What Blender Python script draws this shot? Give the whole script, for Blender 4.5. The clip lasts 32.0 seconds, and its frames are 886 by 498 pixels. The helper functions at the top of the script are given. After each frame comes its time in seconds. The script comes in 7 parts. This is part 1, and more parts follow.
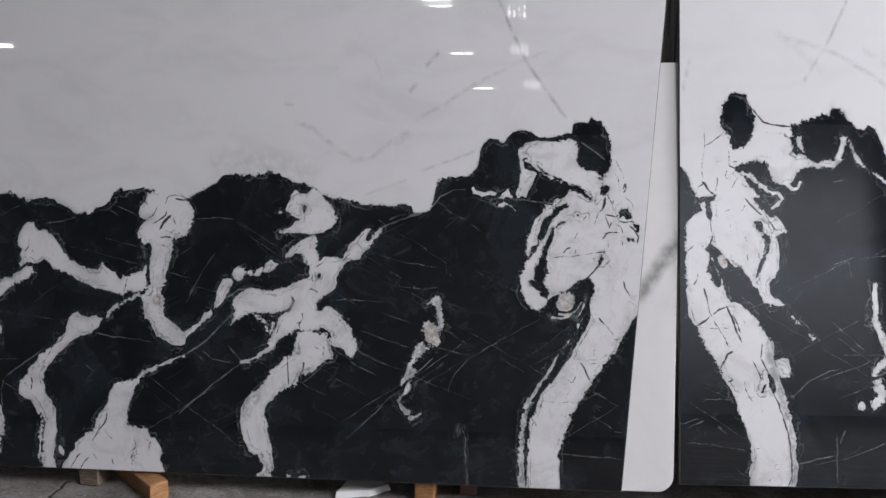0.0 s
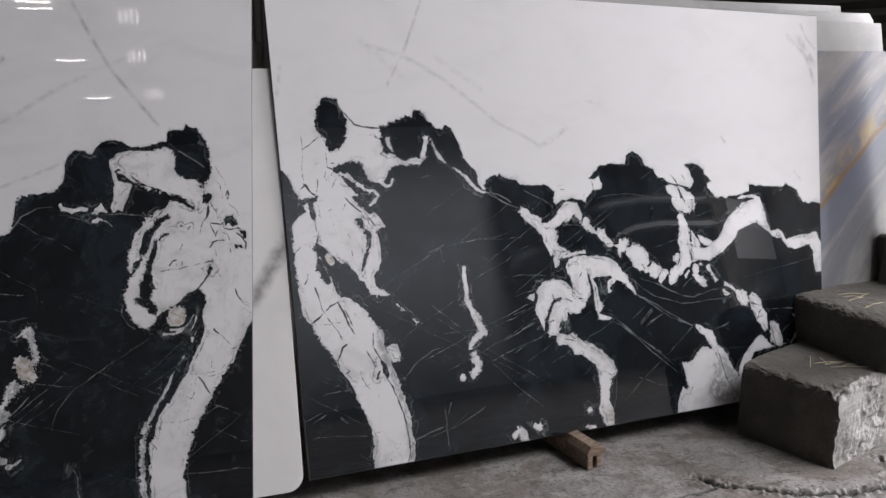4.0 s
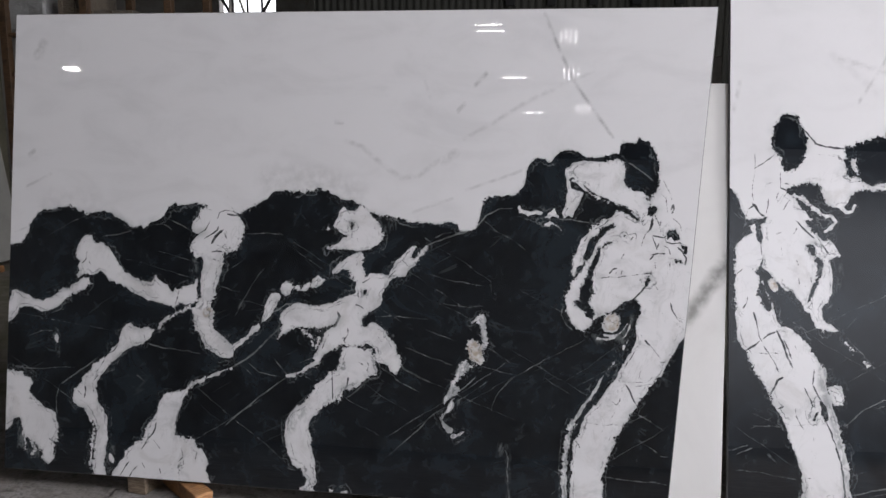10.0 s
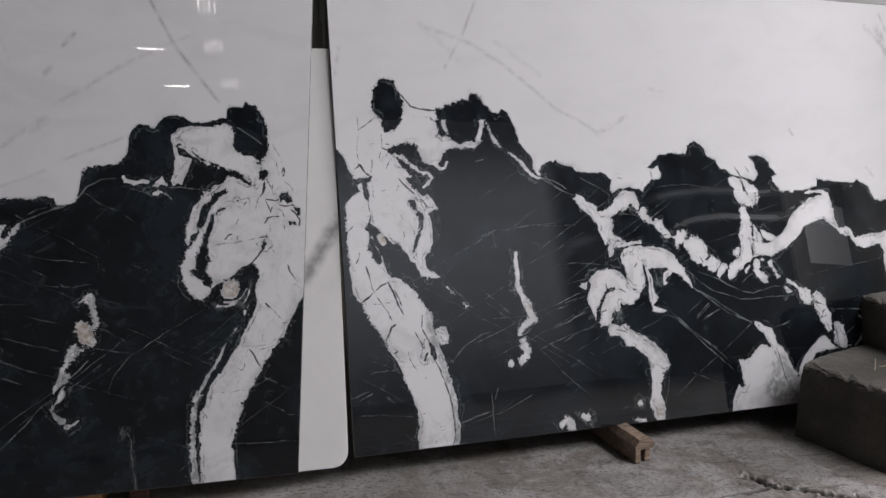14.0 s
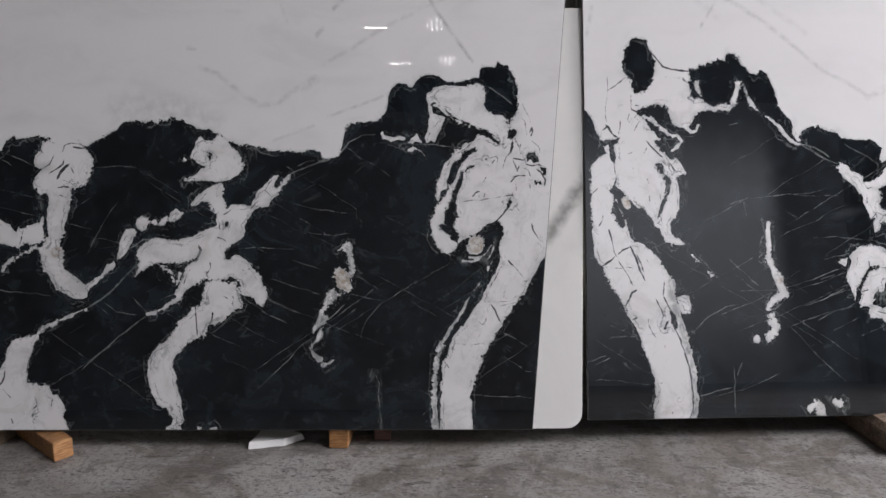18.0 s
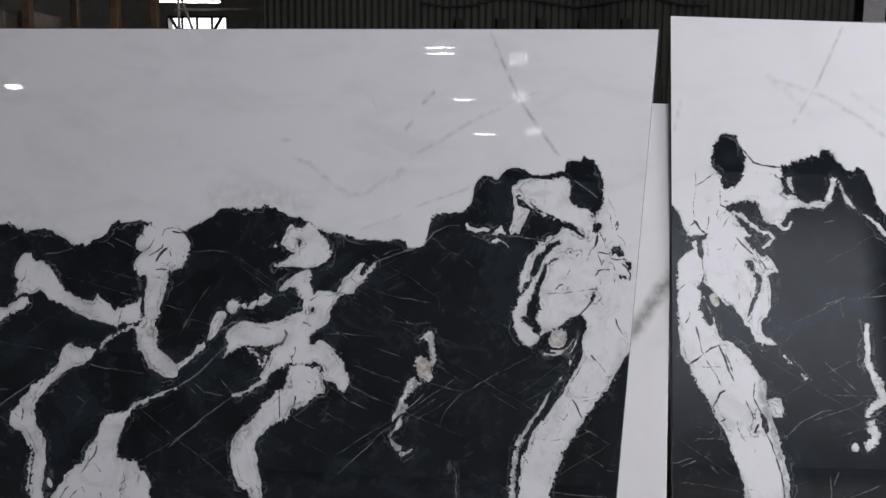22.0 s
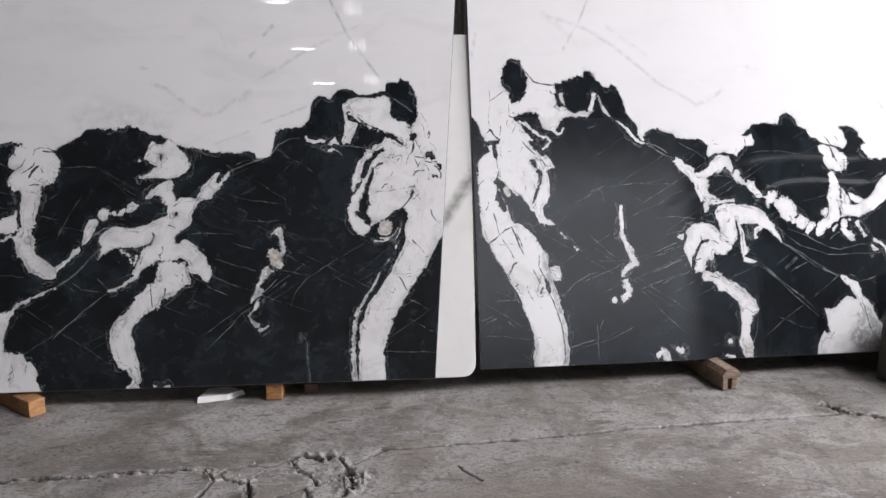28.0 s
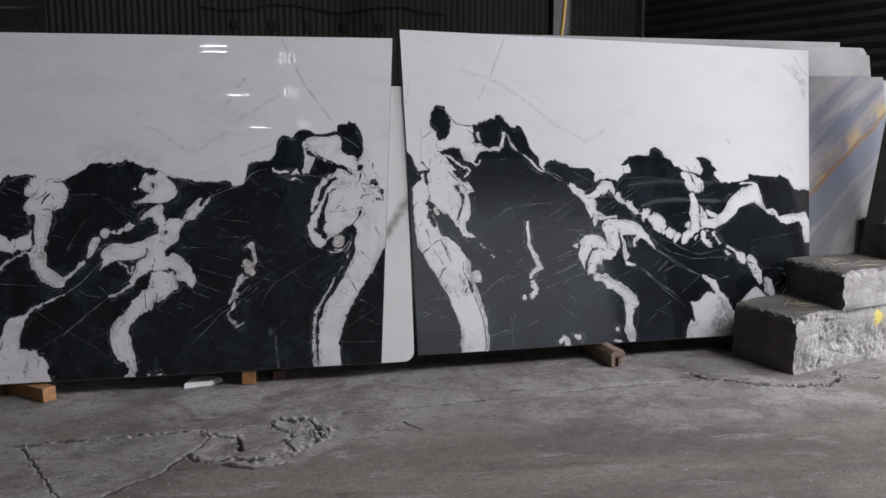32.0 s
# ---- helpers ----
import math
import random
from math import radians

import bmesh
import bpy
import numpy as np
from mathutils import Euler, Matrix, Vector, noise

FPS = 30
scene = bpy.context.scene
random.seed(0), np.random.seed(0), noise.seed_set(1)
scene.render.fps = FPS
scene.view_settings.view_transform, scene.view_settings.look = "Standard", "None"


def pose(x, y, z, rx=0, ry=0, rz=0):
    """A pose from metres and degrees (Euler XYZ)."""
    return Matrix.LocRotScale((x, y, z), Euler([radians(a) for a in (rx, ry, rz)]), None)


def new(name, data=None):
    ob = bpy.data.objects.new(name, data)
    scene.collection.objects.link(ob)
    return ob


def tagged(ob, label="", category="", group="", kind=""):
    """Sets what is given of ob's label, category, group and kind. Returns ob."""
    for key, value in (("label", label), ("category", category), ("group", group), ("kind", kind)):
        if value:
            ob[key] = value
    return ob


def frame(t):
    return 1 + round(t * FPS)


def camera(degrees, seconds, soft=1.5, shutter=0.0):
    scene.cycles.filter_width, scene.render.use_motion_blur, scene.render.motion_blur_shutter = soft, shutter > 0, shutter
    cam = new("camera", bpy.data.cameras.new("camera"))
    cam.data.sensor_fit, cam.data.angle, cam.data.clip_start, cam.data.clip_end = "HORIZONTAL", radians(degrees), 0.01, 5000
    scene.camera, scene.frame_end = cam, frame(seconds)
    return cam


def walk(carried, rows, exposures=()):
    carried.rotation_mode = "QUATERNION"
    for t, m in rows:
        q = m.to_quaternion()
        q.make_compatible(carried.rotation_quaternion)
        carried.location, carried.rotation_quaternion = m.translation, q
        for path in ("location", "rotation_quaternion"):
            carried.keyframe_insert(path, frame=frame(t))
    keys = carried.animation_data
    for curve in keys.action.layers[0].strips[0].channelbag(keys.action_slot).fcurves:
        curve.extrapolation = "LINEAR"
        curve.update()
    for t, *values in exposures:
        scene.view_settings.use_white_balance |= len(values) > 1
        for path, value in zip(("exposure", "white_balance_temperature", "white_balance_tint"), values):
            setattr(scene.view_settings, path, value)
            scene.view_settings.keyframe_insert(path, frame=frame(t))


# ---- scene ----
cam = camera(56.40, 32.0)
PATH = [
    (0.0, pose(0.000, 0.000, 1.602, 78.17, 0.03, 5.32)),
    (0.5, pose(0.070, 0.001, 1.583, 79.65, 0.48, -0.56)),
    (1.0, pose(0.159, -0.006, 1.574, 80.10, 1.30, -7.01)),
    (1.5, pose(0.208, -0.018, 1.563, 80.58, 1.78, -12.60)),
    (2.0, pose(0.186, -0.035, 1.543, 81.42, 1.36, -17.84)),
    (2.5, pose(0.182, 0.002, 1.535, 80.74, 1.88, -21.47)),
    (4.5, pose(0.135, -0.017, 1.602, 77.72, -0.09, -17.15)),
    (5.0, pose(0.122, -0.015, 1.586, 76.61, -0.13, -14.06)),
    (5.5, pose(0.113, -0.022, 1.556, 76.06, -0.16, -9.85)),
    (6.0, pose(0.097, -0.033, 1.511, 76.64, -0.12, -6.47)),
    (6.5, pose(0.075, -0.023, 1.510, 76.65, -0.21, -4.86)),
    (7.0, pose(0.067, -0.015, 1.529, 76.44, -0.08, -3.03)),
    (7.5, pose(0.053, -0.014, 1.550, 76.37, -0.05, 0.83)),
    (8.0, pose(0.017, -0.015, 1.574, 76.85, -0.33, 4.59)),
    (8.5, pose(0.011, -0.010, 1.579, 78.01, -0.13, 7.17)),
    (9.0, pose(-0.005, -0.011, 1.584, 78.35, -0.09, 8.08)),
    (9.5, pose(-0.004, -0.010, 1.588, 78.93, -0.01, 8.97)),
    (10.0, pose(0.015, -0.015, 1.582, 79.84, -0.27, 8.83)),
    (10.5, pose(0.039, -0.015, 1.565, 80.32, -0.43, 7.34)),
    (11.0, pose(0.052, -0.017, 1.538, 80.66, -0.63, 4.08)),
    (11.5, pose(0.050, -0.028, 1.513, 81.16, -0.77, 1.50)),
    (12.0, pose(0.052, -0.033, 1.485, 81.55, -1.00, -2.35)),
    (12.5, pose(0.071, -0.041, 1.474, 81.10, -0.99, -6.18)),
    (13.0, pose(0.130, -0.045, 1.486, 80.05, -0.65, -9.49)),
    (13.5, pose(0.176, -0.043, 1.517, 79.24, -0.62, -12.24)),
    (14.0, pose(0.206, -0.038, 1.540, 78.39, -0.56, -14.23)),
    (14.5, pose(0.218, -0.037, 1.544, 78.27, -0.31, -16.22)),
    (16.5, pose(0.123, -0.034, 1.485, 77.83, -0.66, -12.29)),
    (17.0, pose(0.086, -0.046, 1.480, 77.05, -0.43, -7.21)),
    (17.5, pose(0.029, -0.025, 1.482, 76.27, -0.15, -3.79)),
    (18.0, pose(0.038, -0.036, 1.461, 77.04, -0.19, -0.30)),
    (18.5, pose(0.015, -0.035, 1.488, 77.03, -0.27, 1.84)),
    (19.0, pose(-0.000, -0.036, 1.499, 77.11, -0.31, 4.04)),
    (19.5, pose(-0.022, -0.045, 1.499, 77.87, -0.31, 7.45)),
    (20.0, pose(-0.039, -0.053, 1.508, 79.29, -0.02, 9.70)),
    (20.5, pose(-0.044, -0.048, 1.535, 80.12, 0.05, 10.46)),
    (21.0, pose(-0.052, -0.049, 1.551, 80.91, 0.13, 10.96)),
    (21.5, pose(-0.021, -0.036, 1.556, 81.56, -0.24, 9.80)),
    (22.0, pose(0.035, -0.025, 1.565, 81.38, -0.65, 5.58)),
    (22.5, pose(0.074, -0.027, 1.568, 81.45, -0.93, -0.31)),
    (23.0, pose(0.145, -0.044, 1.561, 82.03, -0.84, -8.46)),
    (23.5, pose(0.181, -0.055, 1.559, 81.99, -1.00, -15.63)),
    (24.0, pose(0.202, -0.068, 1.550, 81.54, -1.11, -18.56)),
    (24.5, pose(0.230, -0.084, 1.529, 80.92, -1.01, -19.44)),
    (25.0, pose(0.247, -0.083, 1.528, 80.07, -1.11, -19.13)),
    (25.5, pose(0.244, -0.084, 1.530, 78.55, -1.21, -15.19)),
    (26.0, pose(0.239, -0.090, 1.516, 77.48, -1.02, -10.86)),
    (26.5, pose(0.192, -0.161, 1.486, 78.02, -0.65, -8.64)),
    (28.5, pose(0.026, -0.995, 1.441, 78.46, 0.19, -4.81)),
    (29.0, pose(-0.058, -1.235, 1.430, 78.66, 0.43, -4.60)),
    (29.5, pose(-0.028, -1.459, 1.414, 78.92, 0.19, -3.51)),
    (30.0, pose(-0.016, -1.619, 1.413, 78.95, 0.10, -2.98)),
    (30.5, pose(-0.079, -1.668, 1.419, 79.14, 0.31, -2.71)),
    (31.0, pose(-0.111, -1.691, 1.432, 80.69, 0.34, -3.95)),
    (31.5, pose(-0.082, -1.687, 1.442, 81.57, 0.23, -7.64)),
    (32.0, pose(-0.066, -1.670, 1.436, 81.34, 0.21, -10.30)),
]
walk(cam, PATH, [(0.0, -0.02, 6300, 16), (1.0, 0.23, 6300, 16), (2.0, -0.44, 6400, 16), (5.0, -0.26, 6500, 16), (6.0, 0.56, 6500, 16), (7.0, -0.12, 6550, 16), (8.0, -0.04, 6700, 16), (9.0, 0.01, 6500, 16), (10.0, 0.09, 6400, 16), (11.0, -0.16, 6250, 16), (12.0, -0.34, 6300, 16), (13.0, 0.25, 6350, 16), (14.0, -0.51, 6500, 16), (17.0, 0.41, 6500, 16), (18.0, -0.17, 6500, 16), (19.0, -0.04, 6500, 16), (20.0, 0.22, 6450, 16), (21.0, 0.56, 6400, 16), (22.0, -0.09, 6250, 16), (23.0, 0.24, 6250, 16), (24.0, -0.14, 6500, 16), (25.0, -0.40, 6500, 16), (26.0, -0.38, 6500, 16), (29.0, 0.46, 6500, 16), (30.0, 0.46, 6500, 16), (31.0, 0.21, 6350, 16), (32.0, -0.37, 6300, 16)])

# Daylight falls in through a loading door behind the camera; the hall itself is dim.
world = bpy.data.worlds.new("sky")
scene.world = world
world.use_nodes = True
wn, wl = world.node_tree.nodes, world.node_tree.links
sky = wn.new("ShaderNodeTexSky")
sky.sky_type, sky.sun_disc = "NISHITA", False
sky.sun_elevation, sky.sun_rotation = radians(48), radians(20)
wl.new(sky.outputs[0], wn["Background"].inputs[0])
wn["Background"].inputs[1].default_value = 0.12
sun_data = bpy.data.lights.new("sun", "SUN")
sun_data.energy, sun_data.angle, sun_data.color = 0.8, radians(12), (1.0, 0.96, 0.9)
sun = new("sun", sun_data)
sun.matrix_world = pose(0, 0, 30, 42, 0, 200)


def area_lamp(name, m, w, h, watts, colour=(1, 1, 1)):
    d = bpy.data.lights.new(name, "AREA")
    d.shape, d.size, d.size_y, d.energy, d.color = "RECTANGLE", w, h, watts, colour
    ob = new(name, d)
    ob.matrix_world = m
    return ob


# sky light standing in an assumed, unseen rooflight, in front of and to the right of the slabs
area_lamp("roof_daylight", pose(7.2, -2.2, 8.15), 4.8, 5.4, 1420, (0.975, 0.985, 1.0))
# sky light standing in an assumed, unseen tall doorway of the east wall
area_lamp("door_daylight", pose(8.42, 1.30, 2.35, 90, 0, 111.7), 2.5, 4.4, 880, (0.975, 0.985, 1.0))


# ---------------------------------------------------------------- materials
class Mat:
    """A small helper to wire up node materials."""

    def __init__(self, name, rough=0.5, metal=0.0, spec=0.5):
        self.m = bpy.data.materials.new(name)
        self.m.use_nodes = True
        self.n, self.l = self.m.node_tree.nodes, self.m.node_tree.links
        self.b = self.n["Principled BSDF"]
        self.b.inputs["Roughness"].default_value = rough
        self.b.inputs["Metallic"].default_value = metal
        self.b.inputs["Specular IOR Level"].default_value = spec
        self.co = self.n.new("ShaderNodeTexCoord").outputs["Object"]

    def put(self, sock, v):
        if hasattr(v, "is_output"):
            self.l.new(v, sock)
        elif isinstance(v, (tuple, list)):
            sock.default_value = (*v, 1.0) if len(v) == 3 and len(sock.default_value) == 4 else v
        else:
            sock.default_value = v

    def attr(self, name):
        a = self.n.new("ShaderNodeAttribute")
        a.attribute_name = name
        return a.outputs["Fac"]

    def scaled(self, s):
        v = self.n.new("ShaderNodeMapping")
        self.l.new(self.co, v.inputs[0])
        v.inputs["Scale"].default_value = s
        return v.outputs[0]

    def noise(self, scale, detail=4, rough=0.55, distort=0.0, co=None):
        t = self.n.new("ShaderNodeTexNoise")
        self.l.new(co or self.co, t.inputs["Vector"])
        t.inputs["Scale"].default_value, t.inputs["Detail"].default_value = scale, detail
        t.inputs["Roughness"].default_value, t.inputs["Distortion"].default_value = rough, distort
        return t.outputs["Fac"]

    def voronoi(self, scale, feature="F1", co=None, rand=1.0):
        t = self.n.new("ShaderNodeTexVoronoi")
        t.feature = feature
        self.l.new(co or self.co, t.inputs["Vector"])
        t.inputs["Scale"].default_value = scale
        t.inputs["Randomness"].default_value = rand
        return t.outputs["Distance"]

    def math(self, op, a, b=0.0, c=0.0, clamp=False):
        t = self.n.new("ShaderNodeMath")
        t.operation, t.use_clamp = op, clamp
        for s, v in zip(t.inputs, (a, b, c)):
            self.put(s, v)
        return t.outputs[0]

    def step(self, v, lo, hi, a=0.0, b=1.0):
        t = self.n.new("ShaderNodeMapRange")
        t.interpolation_type = "SMOOTHSTEP"
        self.put(t.inputs[0], v)
        for s, x in zip(list(t.inputs)[1:5], (lo, hi, a, b)):
            s.default_value = x
        return t.outputs[0]

    def mix(self, f, a, b):
        t = self.n.new("ShaderNodeMix")
        t.data_type = "RGBA"
        self.put(t.inputs[0], f)
        self.put(t.inputs[6], a)
        self.put(t.inputs[7], b)
        return t.outputs[2]

    def colour(self, v):
        self.put(self.b.inputs["Base Color"], v)
        return self

    def rough(self, v):
        self.put(self.b.inputs["Roughness"], v)
        return self

    def bump(self, h, strength=0.3, dist=0.01):
        t = self.n.new("ShaderNodeBump")
        t.inputs["Strength"].default_value, t.inputs["Distance"].default_value = strength, dist
        self.put(t.inputs["Height"], h)
        self.l.new(t.outputs[0], self.b.inputs["Normal"])
        return self


def marble_face(name, ground, cloud_tone, gloss):
    """Polished stone: milky ground, blue-black mass, ragged rims, cracks and hairlines."""
    m = Mat(name, 0.02, 0.0, gloss)
    m.rough(m.math("ADD", m.step(m.noise(5, 4), 0.4, 0.65, 0.002, 0.006), m.math("MULTIPLY", m.attr("smear"), 0.36)))
    fine, mid, big = m.noise(120, 5, 0.7), m.noise(30, 7, 0.68, 0.5), m.noise(2.2, 5, 0.6, 1.0)
    rag = m.noise(11, 9, 0.68, 0.3)
    d, below = m.attr("white"), m.attr("below")
    c0 = lambda v, k: m.math("MULTIPLY", m.math("SUBTRACT", v, 0.5), k)
    calm = m.step(m.noise(4.5, 2), 0.36, 0.62, 0.5, 1.3)
    wob = m.math("MULTIPLY", m.math("ADD", c0(rag, 0.024), m.math("ADD", c0(mid, 0.046), c0(fine, 0.032))), calm)
    e = m.math("ADD", d, wob)
    fray = m.noise(20, 6, 0.66, 1.0, m.scaled((1.3, 1.0, 0.7)))
    e = m.mix(m.step(m.noise(3.4, 3), 0.52, 0.56), e, m.math("ADD", d, c0(fray, 0.034)))
    w = m.step(e, -0.0011, 0.0013)
    cloud = m.noise(3.0, 6, 0.6, 0.6, m.scaled((1.0, 1.0, 2.2)))
    white = m.mix(m.step(cloud, 0.42, 0.75), ground, cloud_tone)
    white = m.mix(m.math("MULTIPLY", m.attr("vein"), m.step(m.noise(25, 5), 0.3, 0.7)), white, (0.2, 0.2, 0.2))
    white = m.mix(m.math("MULTIPLY", m.attr("bead"), m.step(m.noise(45, 5), 0.35, 0.65, 0.15, 1.0)), white, (0.34, 0.28, 0.21))
    soot = m.math("MULTIPLY", m.step(m.noise(7, 7, 0.68, 0.8), 0.50, 0.68, 0.0, 0.42), m.step(below, 0.0, 0.03))
    white = m.mix(soot, white, (0.30, 0.305, 0.305))
    # the figured zone below the crest: soot flecks, curling hair cracks and grey rims
    low = m.step(below, -0.012, 0.03)
    warm = m.math("MULTIPLY", m.step(m.noise(6, 8, 0.7, 0.8), 0.50, 0.68, 0.0, 0.5), low)
    white = m.mix(warm, white, (0.47, 0.455, 0.435))
    veined = m.math("ABSOLUTE", c0(m.noise(8, 6, 0.6, 1.4, m.scaled((1.2, 1.0, 0.6))), 1.0))
    veined = m.math("MULTIPLY", m.step(veined, 0.018, 0.002), m.step(m.noise(4, 4), 0.44, 0.6, 0.0, 0.22))
    white = m.mix(m.math("MULTIPLY", veined, low), white, (0.26, 0.265, 0.26))
    grain = m.noise(13, 7, 0.7, 1.6, m.scaled((1.25, 1.0, 0.55)))
    fleck = m.math("MULTIPLY", m.step(grain, 0.665, 0.69), low)
    white = m.mix(m.math("MULTIPLY", fleck, 0.8), white, (0.05, 0.055, 0.057))
    for k, (sc, width, gate) in enumerate(((6.0, 0.005, 0.60), (13.0, 0.007, 0.63))):
        line = m.math("ABSOLUTE", c0(m.noise(sc, 3, 0.55, 0.8 + k, m.scaled((1.2, 1.0 + 0.3 * k, 0.8))), 1.0))
        line = m.math("MULTIPLY", m.step(line, width, width * 0.35), m.step(m.noise(9 + 3 * k, 4, 0.6), gate, gate + 0.07))
        white = m.mix(m.math("MULTIPLY", line, m.math("MULTIPLY", low, 0.85)), white, (0.045, 0.05, 0.052))
    c = m.step(m.math("ADD", m.attr("crack"), m.math("ADD", c0(fine, 0.006), c0(mid, 0.009))), -0.0011, 0.0012)
    white = m.mix(m.math("MULTIPLY", c, m.step(mid, 0.3, 0.5, 0.6, 0.97)), white, (0.02, 0.022, 0.024))
    white = m.mix(m.math("MULTIPLY", m.step(e, 0.010, 0.0), m.step(mid, 0.4, 0.6, 0.0, 0.45)), white, (0.16, 0.175, 0.175))
    inner = m.math("ABSOLUTE", m.math("ADD", m.math("SUBTRACT", d, 0.012), c0(rag, 0.11)))
    white = m.mix(m.math("MULTIPLY", m.math("MULTIPLY", m.step(inner, 0.0038, 0.0006), low), m.step(m.noise(7, 5, 0.65), 0.48, 0.60, 0.0, 0.75)), white, (0.07, 0.076, 0.078))
    smoke = m.math("MULTIPLY", m.step(d, 0.035, 0.0), m.step(m.noise(6, 6, 0.6, 0.6), 0.46, 0.68, 0.0, 0.5))
    white = m.mix(smoke, white, (0.33, 0.34, 0.34))
    stain = m.math("MULTIPLY", m.attr("murk"), m.step(m.noise(26, 7, 0.72, 0.8, m.scaled((1.2, 1.0, 0.7))), 0.42, 0.56, 0.05, 0.95))
    white = m.mix(stain, white, (0.15, 0.165, 0.165))
    # blue-black mass with mottling, hairlines and broken threads
    dark = m.mix(m.step(big, 0.35, 0.7), (0.0048, 0.0058, 0.0072), (0.0082, 0.0102, 0.0128))
    dark = m.mix(m.step(m.noise(14, 8, 0.75, 0.4), 0.50, 0.68, 0.0, 0.45), dark, (0.025, 0.034, 0.039))
    dark = m.mix(m.step(m.noise(3.5, 6, 0.7, 1.0), 0.47, 0.64, 0.0, 0.6), dark, (0.017, 0.024, 0.030))
    for k, (turn, sc, th) in enumerate(((27, 1.3, 0.47), (-33, 1.6, 0.50), (12, 2.2, 0.52))):
        way = m.n.new("ShaderNodeMapping")
        m.l.new(m.co, way.inputs[0])
        way.inputs["Rotation"].default_value = (0, radians(-turn), 0)
        way.vector_type = "TEXTURE"
        way.inputs["Scale"].default_value = (2.9, 1.0, 0.33)
        hair = m.math("ABSOLUTE", c0(m.noise(sc, 4, 0.45, 0.0, way.outputs[0]), 1.0))
        dark = m.mix(m.math("MULTIPLY", m.step(hair, 0.0045, 0.0005), m.step(m.noise(5 + 2 * k, 5, 0.6), th + 0.05, th + 0.17, 0.0, 0.12)), dark, (0.15, 0.17, 0.17))
    t = m.step(m.math("ADD", m.attr("thread"), m.math("ADD", c0(fine, 0.004), c0(mid, 0.007))), -0.0008, 0.0012)
    dark = m.mix(m.math("MULTIPLY", t, m.step(m.noise(9, 6, 0.65), 0.36, 0.64, 0.06, 0.46)), dark, (0.36, 0.38, 0.37))
    haze = m.math("MULTIPLY", m.attr("veil"), m.step(m.noise(24, 8, 0.72, 1.2, m.scaled((1.3, 1.0, 0.6))), 0.47, 0.60, 0.02, 0.8))
    dark = m.mix(haze, dark, (0.22, 0.24, 0.235))
    # frayed pale rims beside the figures
    rim = m.math("ABSOLUTE", m.math("ADD", m.math("ADD", d, 0.014), c0(rag, 0.13)))
    dark = m.mix(m.math("MULTIPLY", m.step(rim, 0.0036, 0.0006), m.step(m.noise(8, 5, 0.65), 0.50, 0.62, 0.0, 0.40)), dark, (0.28, 0.30, 0.30))
    spray = m.math("MULTIPLY", m.step(fine, 0.52, 0.60), m.step(m.math("ADD", d, c0(rag, 0.12)), -0.018, -0.002))
    dark = m.mix(m.math("MULTIPLY", spray, 0.22), dark, (0.26, 0.28, 0.28))
    m.colour(m.mix(w, dark, white))
    return m.m


def white_marble():
    m = Mat("white_marble", 0.12)
    cloud = m.noise(2.0, 6, 0.6, 0.8)
    v = m.voronoi(0.9, "DISTANCE_TO_EDGE", m.scaled((1.0, 1.0, 0.6)))
    c = m.mix(m.step(cloud, 0.4, 0.8), (0.37, 0.366, 0.355), (0.30, 0.297, 0.287))
    c = m.mix(m.math("MULTIPLY", m.step(m.math("ADD", v, m.math("MULTIPLY", m.noise(6), 0.05)), 0.06, 0.02), 0.35), c, (0.22, 0.22, 0.2))
    return m.colour(c).m


def stone_edge():
    m = Mat("sawn_stone_edge", 0.6)
    return m.colour(m.mix(m.noise(60), (0.05, 0.05, 0.05), (0.16, 0.16, 0.155))).bump(m.noise(180), 0.3, 0.002).m


